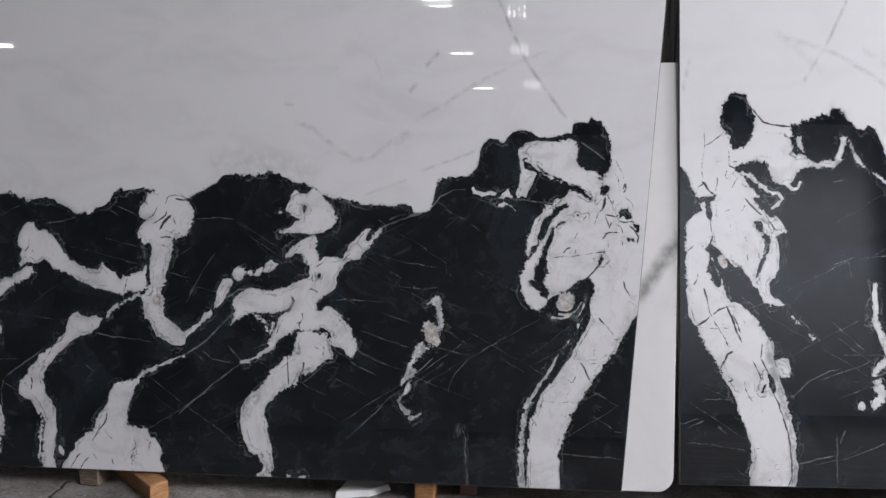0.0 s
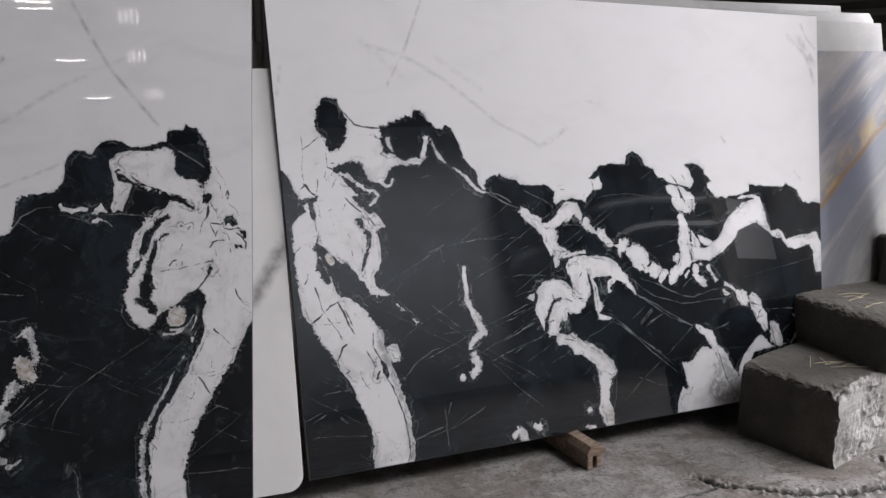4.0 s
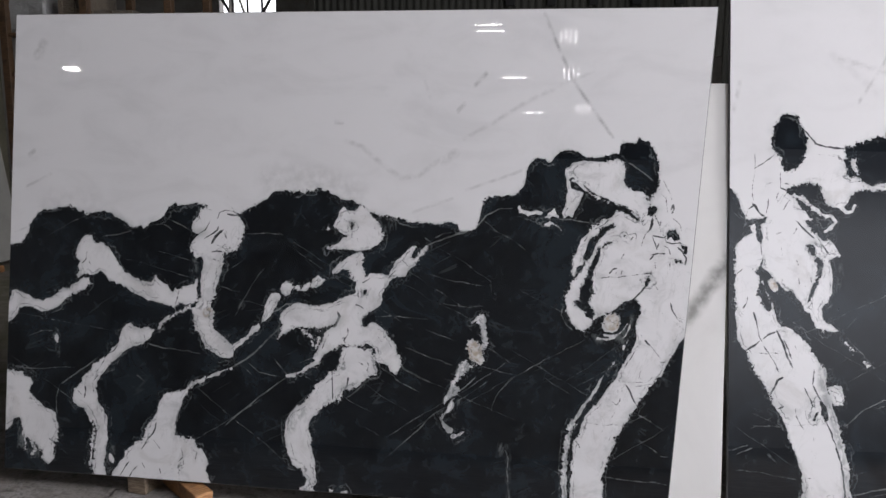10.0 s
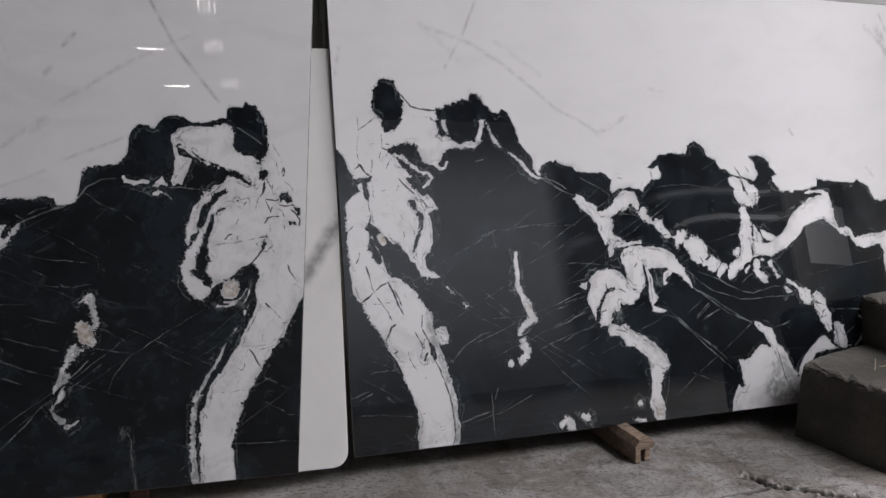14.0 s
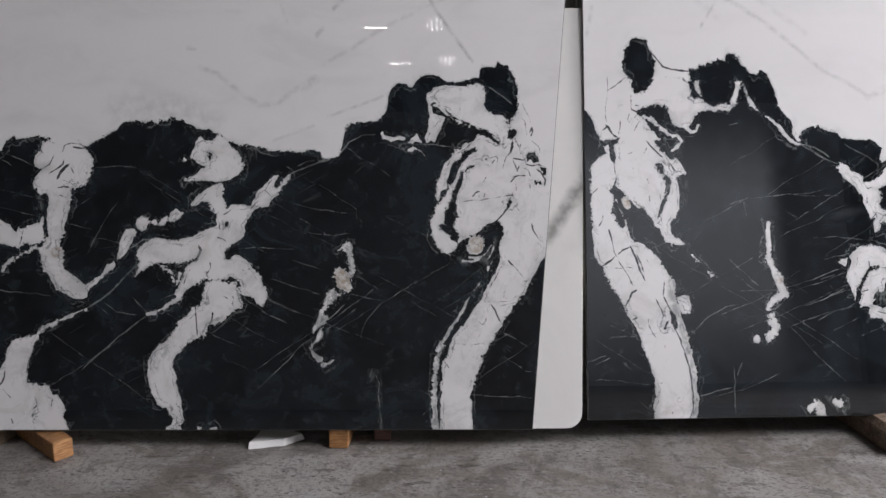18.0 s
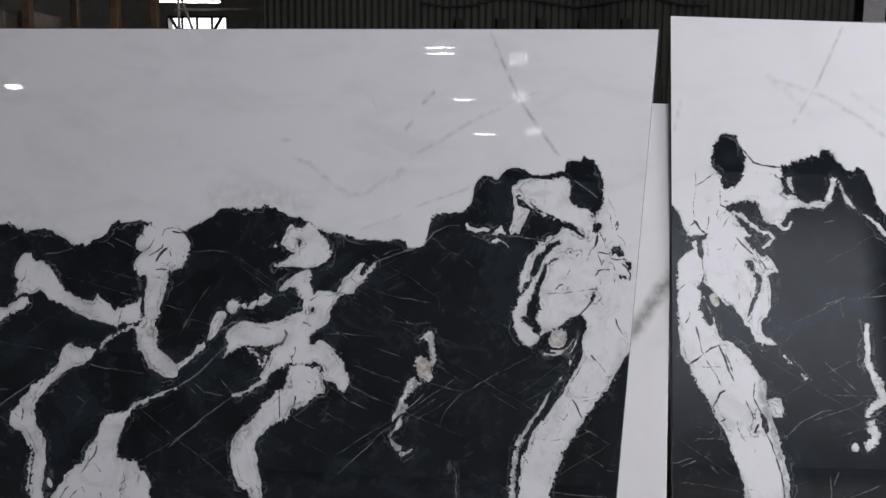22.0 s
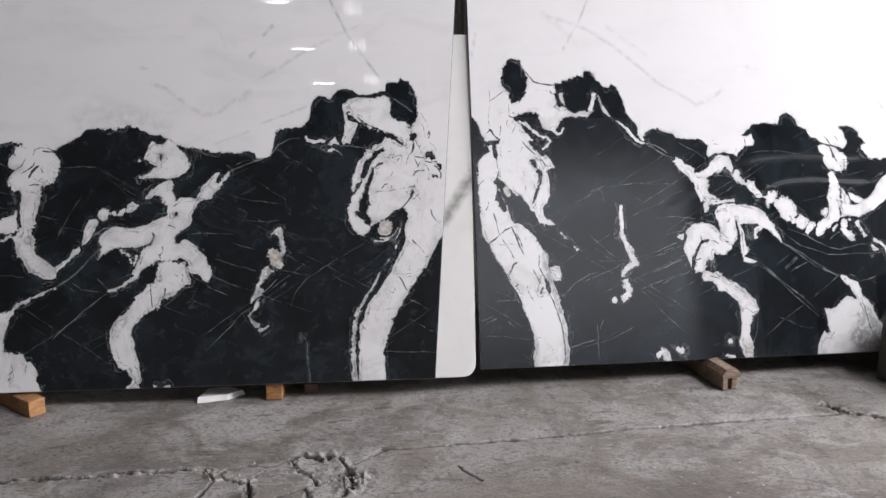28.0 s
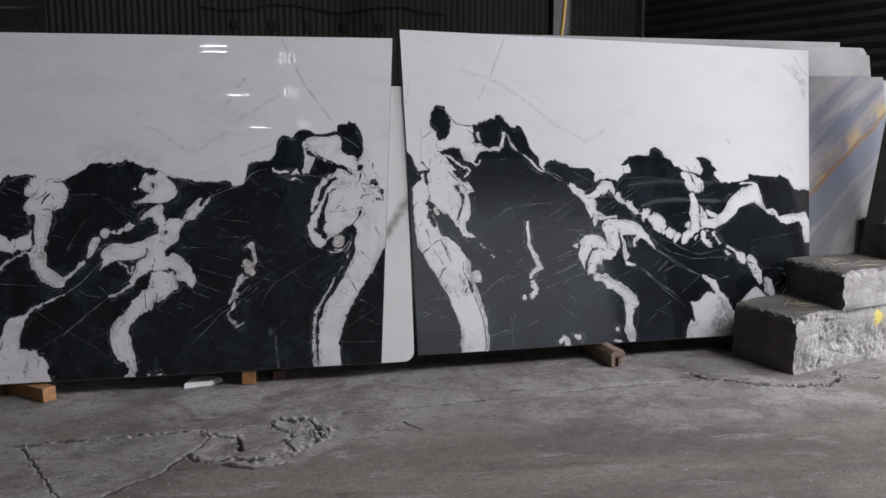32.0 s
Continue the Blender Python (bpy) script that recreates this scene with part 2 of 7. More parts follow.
def concrete_floor():
    """Worn grey concrete, a smoother brown screed in front, stains, chips and pits."""
    m = Mat("old_concrete_floor", 0.62)
    big, mid, fine = m.noise(0.8, 7, 0.62, 0.8), m.noise(6, 8, 0.7, 0.3), m.noise(60, 6, 0.7)
    c = m.mix(m.step(big, 0.42, 0.58), (0.222, 0.206, 0.190), (0.325, 0.307, 0.291))
    c = m.mix(m.step(mid, 0.46, 0.64, 0.0, 0.6), c, (0.35, 0.335, 0.325))
    c = m.mix(m.step(m.noise(2.6, 7, 0.7, 0.8), 0.47, 0.58, 0.0, 0.75), c, (0.158, 0.135, 0.113))
    # the browner screed in front, scuffed lengthwise
    s = m.mix(m.step(m.noise(1.1, 7, 0.6, 0.4, m.scaled((0.35, 1.8, 1.0))), 0.40, 0.60), (0.120, 0.102, 0.087), (0.195, 0.168, 0.145))
    s = m.mix(m.step(m.noise(2.2, 6, 0.65, 0.4, m.scaled((0.4, 1.7, 1.0))), 0.54, 0.63, 0.0, 0.6), s, (0.076, 0.063, 0.052))
    splash = m.math("MULTIPLY", m.step(m.noise(3.4, 8, 0.72, 0.6, m.scaled((0.55, 1.3, 1.0))), 0.60, 0.65), m.step(m.noise(24, 6, 0.7), 0.42, 0.54, 0.15, 0.85))
    s = m.mix(splash, s, (0.330, 0.330, 0.338))
    c = m.mix(m.step(m.noise(10, 8, 0.74, 0.5), 0.52, 0.61, 0.0, 0.62), c, (0.098, 0.088, 0.080))
    s = m.mix(m.step(m.noise(9, 8, 0.74, 0.4, m.scaled((0.5, 1.6, 1.0))), 0.56, 0.65, 0.0, 0.35), s, (0.225, 0.207, 0.190))
    c = m.mix(m.attr("screed"), c, s)
    # worn blotches, pale scuffs and dark dragged streaks over both
    c = m.mix(m.step(m.noise(1.5, 8, 0.72, 0.9, m.scaled((0.7, 1.2, 1.0))), 0.52, 0.60, 0.0, 0.45), c, (0.088, 0.077, 0.068))
    c = m.mix(m.step(m.noise(5.5, 8, 0.75, 0.5, m.scaled((0.45, 1.6, 1.0))), 0.57, 0.63, 0.0, 0.5), c, (0.35, 0.343, 0.343))
    c = m.mix(m.step(m.noise(16, 7, 0.75, 0.3, m.scaled((0.4, 1.8, 1.0))), 0.585, 0.625, 0.0, 0.7), c, (0.062, 0.054, 0.048))
    # brown oil marks, small pits, stray crumbs
    c = m.mix(m.step(m.noise(3.8, 5, 0.6, 0.5, m.scaled((0.6, 1.5, 1.0))), 0.635, 0.69, 0.0, 0.75), c, (0.075, 0.060, 0.046))
    rubbed = m.step(m.noise(3.0, 6, 0.65), 0.44, 0.58)
    pits = m.math("MULTIPLY", m.step(m.voronoi(48, co=m.scaled((0.6, 1.2, 1.0))), 0.28, 0.14), m.math("MULTIPLY", rubbed, m.step(m.attr("screed"), 0.9, 0.1, 0.25, 0.8)))
    c = m.mix(pits, c, (0.058, 0.052, 0.048))
    c = m.mix(m.step(fine, 0.51, 0.60, 0.0, 0.6), c, (0.085, 0.079, 0.074))
    c = m.mix(m.step(m.noise(38, 6, 0.72), 0.56, 0.64, 0.0, 0.36), c, (0.310, 0.300, 0.296))
    c = m.mix(m.math("MULTIPLY", m.step(m.voronoi(20), 0.13, 0.06), m.step(m.noise(2.3, 3), 0.54, 0.6)), c, (0.440, 0.430, 0.426))
    c = m.mix(m.math("MULTIPLY", m.step(m.voronoi(11), 0.10, 0.05), m.step(m.noise(2.7, 3), 0.52, 0.6)), c, (0.060, 0.052, 0.047))
    # dim greenish light over the back floor, put into its colour
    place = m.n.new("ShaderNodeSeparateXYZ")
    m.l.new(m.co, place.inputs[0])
    dim_green_light = m.math("MULTIPLY", m.step(place.outputs["Y"], 3.1, 4.2), m.step(m.noise(1.7, 6, 0.65), 0.35, 0.62, 0.45, 0.9))
    c = m.mix(dim_green_light, c, (0.115, 0.108, 0.066))
    c = m.mix(m.math("MULTIPLY", m.attr("chip"), m.step(m.noise(30, 6, 0.7), 0.44, 0.56, 0.1, 0.7)), c, (0.270, 0.255, 0.245))
    c = m.mix(m.math("MULTIPLY", m.attr("crack"), m.step(m.noise(40, 5), 0.36, 0.50, 0.82, 1.0)), c, (0.014, 0.012, 0.010))
    m.colour(c).rough(m.step(mid, 0.4, 0.6, 0.48, 0.74))
    h = m.math("ADD", m.math("MULTIPLY", mid, 0.6), m.math("SUBTRACT", m.math("MULTIPLY", fine, 0.55), m.math("MULTIPLY", pits, 0.5)))
    return m.bump(h, 0.7, 0.010).m


def concrete_rough(name, a, b):
    """Broken cast concrete: bedded lime-grey body, dark pits and pale aggregate."""
    m = Mat(name, 0.85)
    big, bed, fine = m.noise(3, 5, 0.6), m.noise(5, 6, 0.65, 0.6, m.scaled((0.6, 0.6, 3.0))), m.noise(48, 6, 0.7)
    c = m.mix(m.step(big, 0.40, 0.62), a, b)
    c = m.mix(m.step(bed, 0.52, 0.62, 0.0, 0.3), c, tuple(x * 0.62 for x in a))
    c = m.mix(m.step(m.noise(9, 6, 0.7), 0.54, 0.62, 0.0, 0.5), c, tuple(min(1, x * 1.25) for x in b))
    pits = m.math("MULTIPLY", m.step(m.voronoi(70), 0.26, 0.12), m.step(big, 0.45, 0.55))
    c = m.mix(m.math("MULTIPLY", pits, 0.7), c, tuple(x * 0.3 for x in a))
    h = m.math("ADD", m.math("ADD", bed, m.math("MULTIPLY", fine, 0.35)), m.math("MULTIPLY", pits, -0.3))
    daub = m.n.new("ShaderNodeVectorMath")
    daub.operation = "DISTANCE"
    m.l.new(m.co, daub.inputs[0])
    daub.inputs[1].default_value = (3.42, 2.68, 0.262)
    c = m.mix(m.step(m.math("ADD", daub.outputs["Value"], m.math("MULTIPLY", m.noise(22, 5, 0.7), 0.12)), 0.12, 0.085, 0.0, 0.85), c, (0.62, 0.50, 0.08))
    return m.colour(c).bump(h, 0.6, 0.012).m


def concrete_smooth(name, a, b):
    """Shuttered concrete: faint boards, dust and stains."""
    m = Mat(name, 0.85, 0.0, 0.2)
    c = m.mix(m.step(m.noise(1.6, 6, 0.6), 0.36, 0.64), a, b)
    c = m.mix(m.step(m.noise(12, 6, 0.65), 0.52, 0.66, 0.0, 0.35), c, tuple(x * 0.7 for x in a))
    c = m.mix(m.step(m.noise(90, 4), 0.56, 0.66, 0.0, 0.4), c, tuple(x * 0.5 for x in a))
    return m.colour(c).bump(m.math("ADD", m.noise(9, 6), m.math("MULTIPLY", m.noise(90, 3), 0.3)), 0.35, 0.006).m


def wood(name, a, b):
    m = Mat(name, 0.6)
    g = m.noise(14, 5, 0.6, 0.4, m.scaled((1.0, 9.0, 9.0)))
    c = m.mix(m.step(g, 0.4, 0.6), a, b)
    c = m.mix(m.step(m.noise(9, 5), 0.52, 0.64, 0.0, 0.55), c, tuple(x * 0.4 for x in a))
    return m.colour(c).bump(g, 0.3, 0.003).m


def painted(name, a, rough=0.5, metal=0.0, dirt=0.5):
    m = Mat(name, rough, metal)
    c = m.mix(m.step(m.noise(3, 6, 0.65), 0.44, 0.62, 0.0, dirt), a, tuple(x * 0.45 for x in a))
    return m.colour(m.mix(m.step(m.noise(45, 4), 0.54, 0.64, 0.0, dirt * 0.6), c, tuple(min(1, x * 1.5) for x in a))).m


def glow(name, colour, strength):
    m = Mat(name)
    m.put(m.b.inputs["Emission Color"], colour)
    m.b.inputs["Emission Strength"].default_value = strength
    return m.colour(colour).m


MARBLE = marble_face("grey_white_panda_marble", (0.66, 0.655, 0.655), (0.60, 0.596, 0.596), 0.54)
MARBLE_TWIN = marble_face("bright_white_panda_marble", (0.665, 0.66, 0.66), (0.63, 0.626, 0.626), 0.68)
WHITE_STONE, EDGE, FLOOR = white_marble(), stone_edge(), concrete_floor()
CONCRETE = concrete_rough("cast_concrete", (0.225, 0.217, 0.202), (0.35, 0.341, 0.322))
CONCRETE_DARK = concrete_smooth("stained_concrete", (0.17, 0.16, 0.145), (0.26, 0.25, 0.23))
# Shade on the pier's sides and treads is put into these darker colours.
DIM_CAST = concrete_smooth("dim_cast_concrete", (0.080, 0.074, 0.066), (0.125, 0.117, 0.104))
TREAD = concrete_smooth("dim_concrete_tread", (0.098, 0.092, 0.082), (0.150, 0.142, 0.128))
TIMBER = wood("orange_timber", (0.25, 0.115, 0.042), (0.40, 0.205, 0.080))
TIMBER_OLD = wood("weathered_timber", (0.17, 0.125, 0.085), (0.3, 0.235, 0.17))
STEEL = painted("dark_steel", (0.09, 0.085, 0.08), 0.55, 0.3)
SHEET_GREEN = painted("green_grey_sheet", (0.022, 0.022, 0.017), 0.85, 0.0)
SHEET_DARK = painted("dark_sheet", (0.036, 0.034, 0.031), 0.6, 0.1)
WALL = painted("old_plaster", (0.30, 0.285, 0.26), 0.8, 0.0, 0.35)
ROOF = painted("roof_deck", (0.10, 0.097, 0.094), 0.7)


# ---------------------------------------------------------------- mesh helpers
def mesh_of(name, bm, mats):
    me = bpy.data.meshes.new(name)
    bm.normal_update()
    bm.to_mesh(me)
    bm.free()
    for m in mats if isinstance(mats, (list, tuple)) else [mats]:
        me.materials.append(m)
    return me


def part(name, bm, mat, parent=None, label="", m=None):
    ob = new(name, mesh_of(name, bm, mat))
    if parent is not None:
        ob.parent = parent
    if m is not None:
        ob.matrix_basis = m
    if label:
        ob["label"] = label
    return ob


def thing(name, m, label, category, group="", kind=""):
    ob = new(name)
    ob.matrix_basis = m
    return tagged(ob, label, category, group, kind)


def box(x0, y0, z0, x1, y1, z1, bevel=0.0, seg=1, bm=None):
    bm = bm or bmesh.new()
    r = bmesh.ops.create_cube(bm, size=1, matrix=Matrix.LocRotScale(((x0 + x1) / 2, (y0 + y1) / 2, (z0 + z1) / 2), None, (x1 - x0, y1 - y0, z1 - z0)))
    if bevel:
        es = list({e for v in r["verts"] for e in v.link_edges})
        bmesh.ops.bevel(bm, geom=es, offset=bevel, segments=seg, affect="EDGES", profile=0.5)
    return bm


def tube(points, radius, sides=8, bm=None, cap=True):
    """A round bar along a polyline."""
    bm = bm or bmesh.new()
    pts = [Vector(p) for p in points]
    rings = []
    for i, p in enumerate(pts):
        d = (pts[min(i + 1, len(pts) - 1)] - pts[max(i - 1, 0)]).normalized()
        a = d.orthogonal().normalized() if not rings else (rings[-1][1] - d * rings[-1][1].dot(d)).normalized()
        b = d.cross(a)
        rings.append(([bm.verts.new(p + radius * (math.cos(q) * a + math.sin(q) * b)) for q in [2 * math.pi * k / sides for k in range(sides)]], a))
    for (r, _), (s, _) in zip(rings, rings[1:]):
        for k in range(sides):
            bm.faces.new((r[k], r[(k + 1) % sides], s[(k + 1) % sides], s[k]))
    if cap:
        bm.faces.new(rings[0][0][::-1])
        bm.faces.new(rings[-1][0])
    return bm


def prism(outline, z0, z1, bm=None):
    """A plate of any outline, standing in x and z with its depth along y."""
    bm = bm or bmesh.new()
    a = [bm.verts.new((x, z0, z)) for x, z in outline]
    b = [bm.verts.new((x, z1, z)) for x, z in outline]
    bm.faces.new(a)
    bm.faces.new(b[::-1])
    for i in range(len(a)):
        j = (i + 1) % len(a)
        bm.faces.new((a[j], a[i], b[i], b[j]))
    bmesh.ops.recalc_face_normals(bm, faces=bm.faces)
    return bm


def rumple(bm, amount, scale, seed=0.0):
    for v in bm.verts:
        n = noise.noise_vector(v.co * scale + Vector((seed, seed * 1.7, -seed)))
        v.co += n * amount
    return bm


# ---------------------------------------------------------------- the shell of the hall
def setting(name, bm, mat, label):
    return tagged(part(name, bm, mat), label, name.split("_")[0], kind="structure")



AX = Vector((0.37, -0.929, 0))  # the east wall runs askew to the slabs
EAST = Vector((5.0, 10.0, 0))


def along_wall(s0, s1, z0, z1, thick, bm=None):
    """A piece of the skew east wall, from s0 to s1 metres along it."""
    bm = box(s0, 0, z0, s1, thick, z1, bm=bm)
    return bm


EAST_POSE = Matrix.Translation(EAST) @ Matrix.Rotation(math.atan2(AX.y, AX.x), 4, "Z")
HALL_TOP, SOUTH = 8.2, -16.0
east = along_wall(-0.05, 8.05, 0, HALL_TOP, 0.3)
along_wall(10.65, 29.0, 0, HALL_TOP, 0.3, east)
along_wall(8.05, 10.65, 4.6, HALL_TOP, 0.3, east)
tagged(part("wall_east", east, WALL, m=EAST_POSE), "dim plastered side wall with an assumed tall doorway for daylight", "wall", kind="structure")
# an assumed low partition off the east wall, added to hold the pane the right slab mirrors
PANE_POSE = pose(8.92, -3.05, 0, 0, 0, -23.15)
office = box(-0.5, -0.05, 0, 1.66, 0, 1.55)
box(-0.5, -0.05, 2.50, 1.66, 0, 3.0, bm=office)
box(-0.5, -0.05, 1.551, 0.0, 0, 2.499, bm=office)
tagged(part("wall_pane", office, WALL, m=PANE_POSE), "assumed low partition holding the lit pane mirrored in a slab", "wall", kind="structure")
setting("wall_west", box(-13.3, SOUTH, 0, -13.0, 16.8, HALL_TOP), WALL, "dim plastered side wall of the hall")
south = box(-13.3, SOUTH - 0.3, 0, 4.2, SOUTH, HALL_TOP)
box(14.4, SOUTH - 0.3, 0, 16.5, SOUTH, HALL_TOP, bm=south)
setting("wall_south", south, WALL, "plastered wall with a wide open loading bay")
far_wall = box(-13.0, 16.5, 0, -7.2, 16.8, HALL_TOP)
box(-5.95, 16.5, 0, 5.4, 16.8, HALL_TOP, bm=far_wall)
box(-7.2, 16.5, 0, -5.95, 16.8, 2.3, bm=far_wall)
box(-7.2, 16.5, 3.65, -5.95, 16.8, HALL_TOP, bm=far_wall)
setting("wall_north", far_wall, WALL, "dim far wall with a small bright window")
roof = box(-13.3, SOUTH, HALL_TOP, 4.8, 16.8, HALL_TOP + 0.1)
box(9.6, SOUTH, HALL_TOP, 16.5, 16.8, HALL_TOP + 0.1, bm=roof)
box(4.8, SOUTH, HALL_TOP, 9.6, -5.0, HALL_TOP + 0.1, bm=roof)
box(4.8, 0.5, HALL_TOP, 9.6, 16.8, HALL_TOP + 0.1, bm=roof)
setting("ceiling", roof, ROOF, "grey roof deck with one assumed wide rooflight")
haze = Mat("hazy_yard")
hv = haze.n.new("ShaderNodeSeparateXYZ")
haze.l.new(haze.co, hv.inputs[0])
haze.put(haze.b.inputs["Emission Color"], (0.90, 0.95, 1.0))
high = haze.math("MULTIPLY", haze.math("MULTIPLY", haze.step(hv.outputs["X"], 17.6, 16.4, 0.12, 1.0), haze.step(hv.outputs["Z"], -0.5, 5.5, 0.08, 1.1)), haze.step(hv.outputs["Z"], 11.2, 7.6, 0.1, 1.0))
high = haze.math("MULTIPLY", high, haze.step(hv.outputs["X"], 2.5, 5.0))
low = haze.math("MULTIPLY", haze.step(hv.outputs["Z"], 5.4, 1.5, 0.0, 0.12), haze.step(hv.outputs["X"], 22.0, 16.0))
haze.put(haze.b.inputs["Emission Strength"], haze.math("ADD", high, low))
haze.colour((0.1, 0.1, 0.1))
setting("backdrop_yard", box(-6, SOUTH - 9.2, 0.004, 30, SOUTH - 9.0, 14), haze.m, "bright hazy yard beyond the loading bay")
setting("backdrop_far", box(-8.0, 17.6, 1.5, -4.0, 17.7, 4.5), glow("far_window_sky", (0.95, 0.98, 1.0), 2.5), "bright sky behind the far window", )


# the pane itself glows, in place of daylight through a window
tagged(part("window_2", box(0.005, -0.045, 1.552, 1.655, -0.040, 2.498), glow("frosted_lit_pane", (0.98, 0.99, 1.0), 0.42), m=PANE_POSE), "glowing pane standing in for a daylit window mirrored in a slab", "window", kind="structure")


# ---------------------------------------------------------------- the worn floor
CRACKS = []


def floor_crack(width, depth, *pts):
    CRACKS.append((width, depth, np.array(pts, float)))


floor_crack(0.008, 0.004, (-1.903, 2.156), (-1.710, 2.160), (-1.519, 2.171), (-1.304, 2.174))
floor_crack(0.015, 0.0095, (-1.304, 2.174), (-1.130, 2.194), (-0.943, 2.191), (-0.785, 2.205), (-0.625, 2.219), (-0.501, 2.204))
floor_crack(0.024, 0.004, (-1.805, 2.913), (-1.777, 2.639), (-1.748, 2.419), (-1.702, 2.160))
floor_crack(0.009, 0.010, (-1.295, 2.144), (-1.210, 1.977), (-1.128, 1.811), (-1.069, 1.688), (-1.013, 1.589), (-0.950, 1.449))
floor_crack(0.015, 0.006, (-1.198, 1.036), (-1.119, 1.131), (-1.047, 1.242), (-0.982, 1.329), (-0.940, 1.413), (-0.894, 1.476), (-0.846, 1.553), (-0.774, 1.643), (-0.693, 1.708), (-0.642, 1.753), (-0.608, 1.845), (-0.557, 1.927), (-0.515, 1.993), (-0.477, 2.112))
floor_crack(0.012, 0.012, (-0.530, 2.197), (-0.508, 2.157), (-0.482, 2.144), (-0.452, 2.182), (-0.428, 2.207))
floor_crack(0.014, 0.013, (-0.504, 2.163), (-0.480, 2.123), (-0.452, 2.160))
floor_crack(0.009, 0.008, (-0.451, 2.146), (-0.407, 2.102), (-0.376, 2.088))
floor_crack(0.008, 0.006, (-0.428, 2.207), (-0.377, 2.235), (-0.297, 2.212), (-0.232, 2.245), (-0.179, 2.282))
floor_crack(0.020, 0.018, (-0.366, 2.101), (-0.349, 2.028), (-0.336, 1.938))
floor_crack(0.010, 0.007, (-0.366, 2.094), (-0.339, 2.124), (-0.309, 2.177))
floor_crack(0.013, 0.013, (-0.211, 2.257), (-0.183, 2.205), (-0.158, 2.156), (-0.132, 2.128), (-0.111, 2.081), (-0.095, 2.056))
floor_crack(0.026, 0.016, (-0.152, 2.293), (-0.130, 2.281), (-0.114, 2.278))
floor_crack(0.028, 0.016, (-0.070, 2.285), (-0.040, 2.271))
floor_crack(0.012, 0.010, (-0.179, 2.290), (-0.152, 2.293))
floor_crack(0.012, 0.010, (-0.114, 2.278), (-0.070, 2.285))
floor_crack(0.013, 0.011, (-0.029, 2.253), (-0.001, 2.209), (0.014, 2.152))
floor_crack(0.011, 0.010, (-0.014, 2.113), (0.000, 2.045), (0.009, 2.001))
floor_crack(0.042, 0.017, (0.008, 2.146), (0.028, 2.098), (0.020, 2.027))
floor_crack(0.030, 0.014, (0.023, 2.113), (0.060, 2.092))
floor_crack(0.011, 0.008, (-0.095, 2.056), (-0.059, 2.078), (-0.025, 2.093))
floor_crack(0.010, 0.007, (-0.269, 1.919), (-0.234, 1.972), (-0.187, 2.004), (-0.136, 2.029), (-0.095, 2.049))
floor_crack(0.012, 0.012, (-0.136, 2.022), (-0.123, 1.957), (-0.108, 1.914), (-0.099, 1.880))
floor_crack(0.024, 0.013, (-0.366, 1.842), (-0.339, 1.818), (-0.303, 1.818), (-0.262, 1.816), (-0.219, 1.820), (-0.184, 1.839), (-0.143, 1.862), (-0.099, 1.880))
floor_crack(0.014, 0.011, (-0.099, 1.873), (-0.061, 1.905), (-0.023, 1.945), (0.009, 1.980))
floor_crack(0.012, 0.009, (-0.099, 1.841), (-0.079, 1.850), (-0.049, 1.883))
floor_crack(0.015, 0.010, (-0.562, 1.923), (-0.509, 1.869), (-0.446, 1.833), (-0.399, 1.830), (-0.366, 1.842))
floor_crack(0.013, 0.009, (-0.396, 1.793), (-0.335, 1.757), (-0.275, 1.734), (-0.217, 1.735), (-0.170, 1.738), (-0.135, 1.761))
floor_crack(0.010, 0.008, (0.015, 2.183), (0.052, 2.230), (0.095, 2.269), (0.153, 2.307))
floor_crack(0.019, 0.009, (0.148, 2.325), (0.45, 2.35), (0.735, 2.372), (1.10, 2.415), (1.478, 2.455), (1.85, 2.48), (2.209, 2.507))
floor_crack(0.027, 0.016, (2.15, 2.62), (2.19, 2.52), (2.30, 2.455), (2.425, 2.36), (2.62, 2.30), (2.80, 2.28), (2.98, 2.40), (3.0, 2.5))
floor_crack(0.013, 0.010, (2.98, 2.40), (3.35, 2.28), (3.9, 2.05))
floor_crack(0.008, 0.005, (0.42, 2.15), (0.50, 2.03))
SCREED = np.array([(-5.0, -12.0), (-1.198, 1.036), (-1.047, 1.242), (-0.940, 1.413), (-0.846, 1.553), (-0.693, 1.708), (-0.557, 1.927), (-0.392, 1.788), (-0.193, 1.716), (-0.049, 1.794), (0.156, 1.934), (0.75, 2.02), (1.9, 1.9), (4.5, 1.84), (9.0, 1.7), (12.0, -12.0)], float)


def to_path(q, u, v, closed=False):
    best = np.full(u.shape, 1e9)
    for a, b in zip(q, np.roll(q, -1, 0) if closed else q[1:]):
        d = b - a
        k = np.clip(((u - a[0]) * d[0] + (v - a[1]) * d[1]) / max(d @ d, 1e-9), 0, 1)
        best = np.minimum(best, np.hypot(u - a[0] - k * d[0], v - a[1] - k * d[1]))
    return best


def within(q, u, v):
    hit = np.zeros(u.shape, bool)
    for a, b in zip(q, np.roll(q, -1, 0)):
        if a[1] != b[1]:
            hit ^= ((a[1] > v) != (b[1] > v)) & (u < (b[0] - a[0]) * (v - a[1]) / (b[1] - a[1]) + a[0])
    return hit


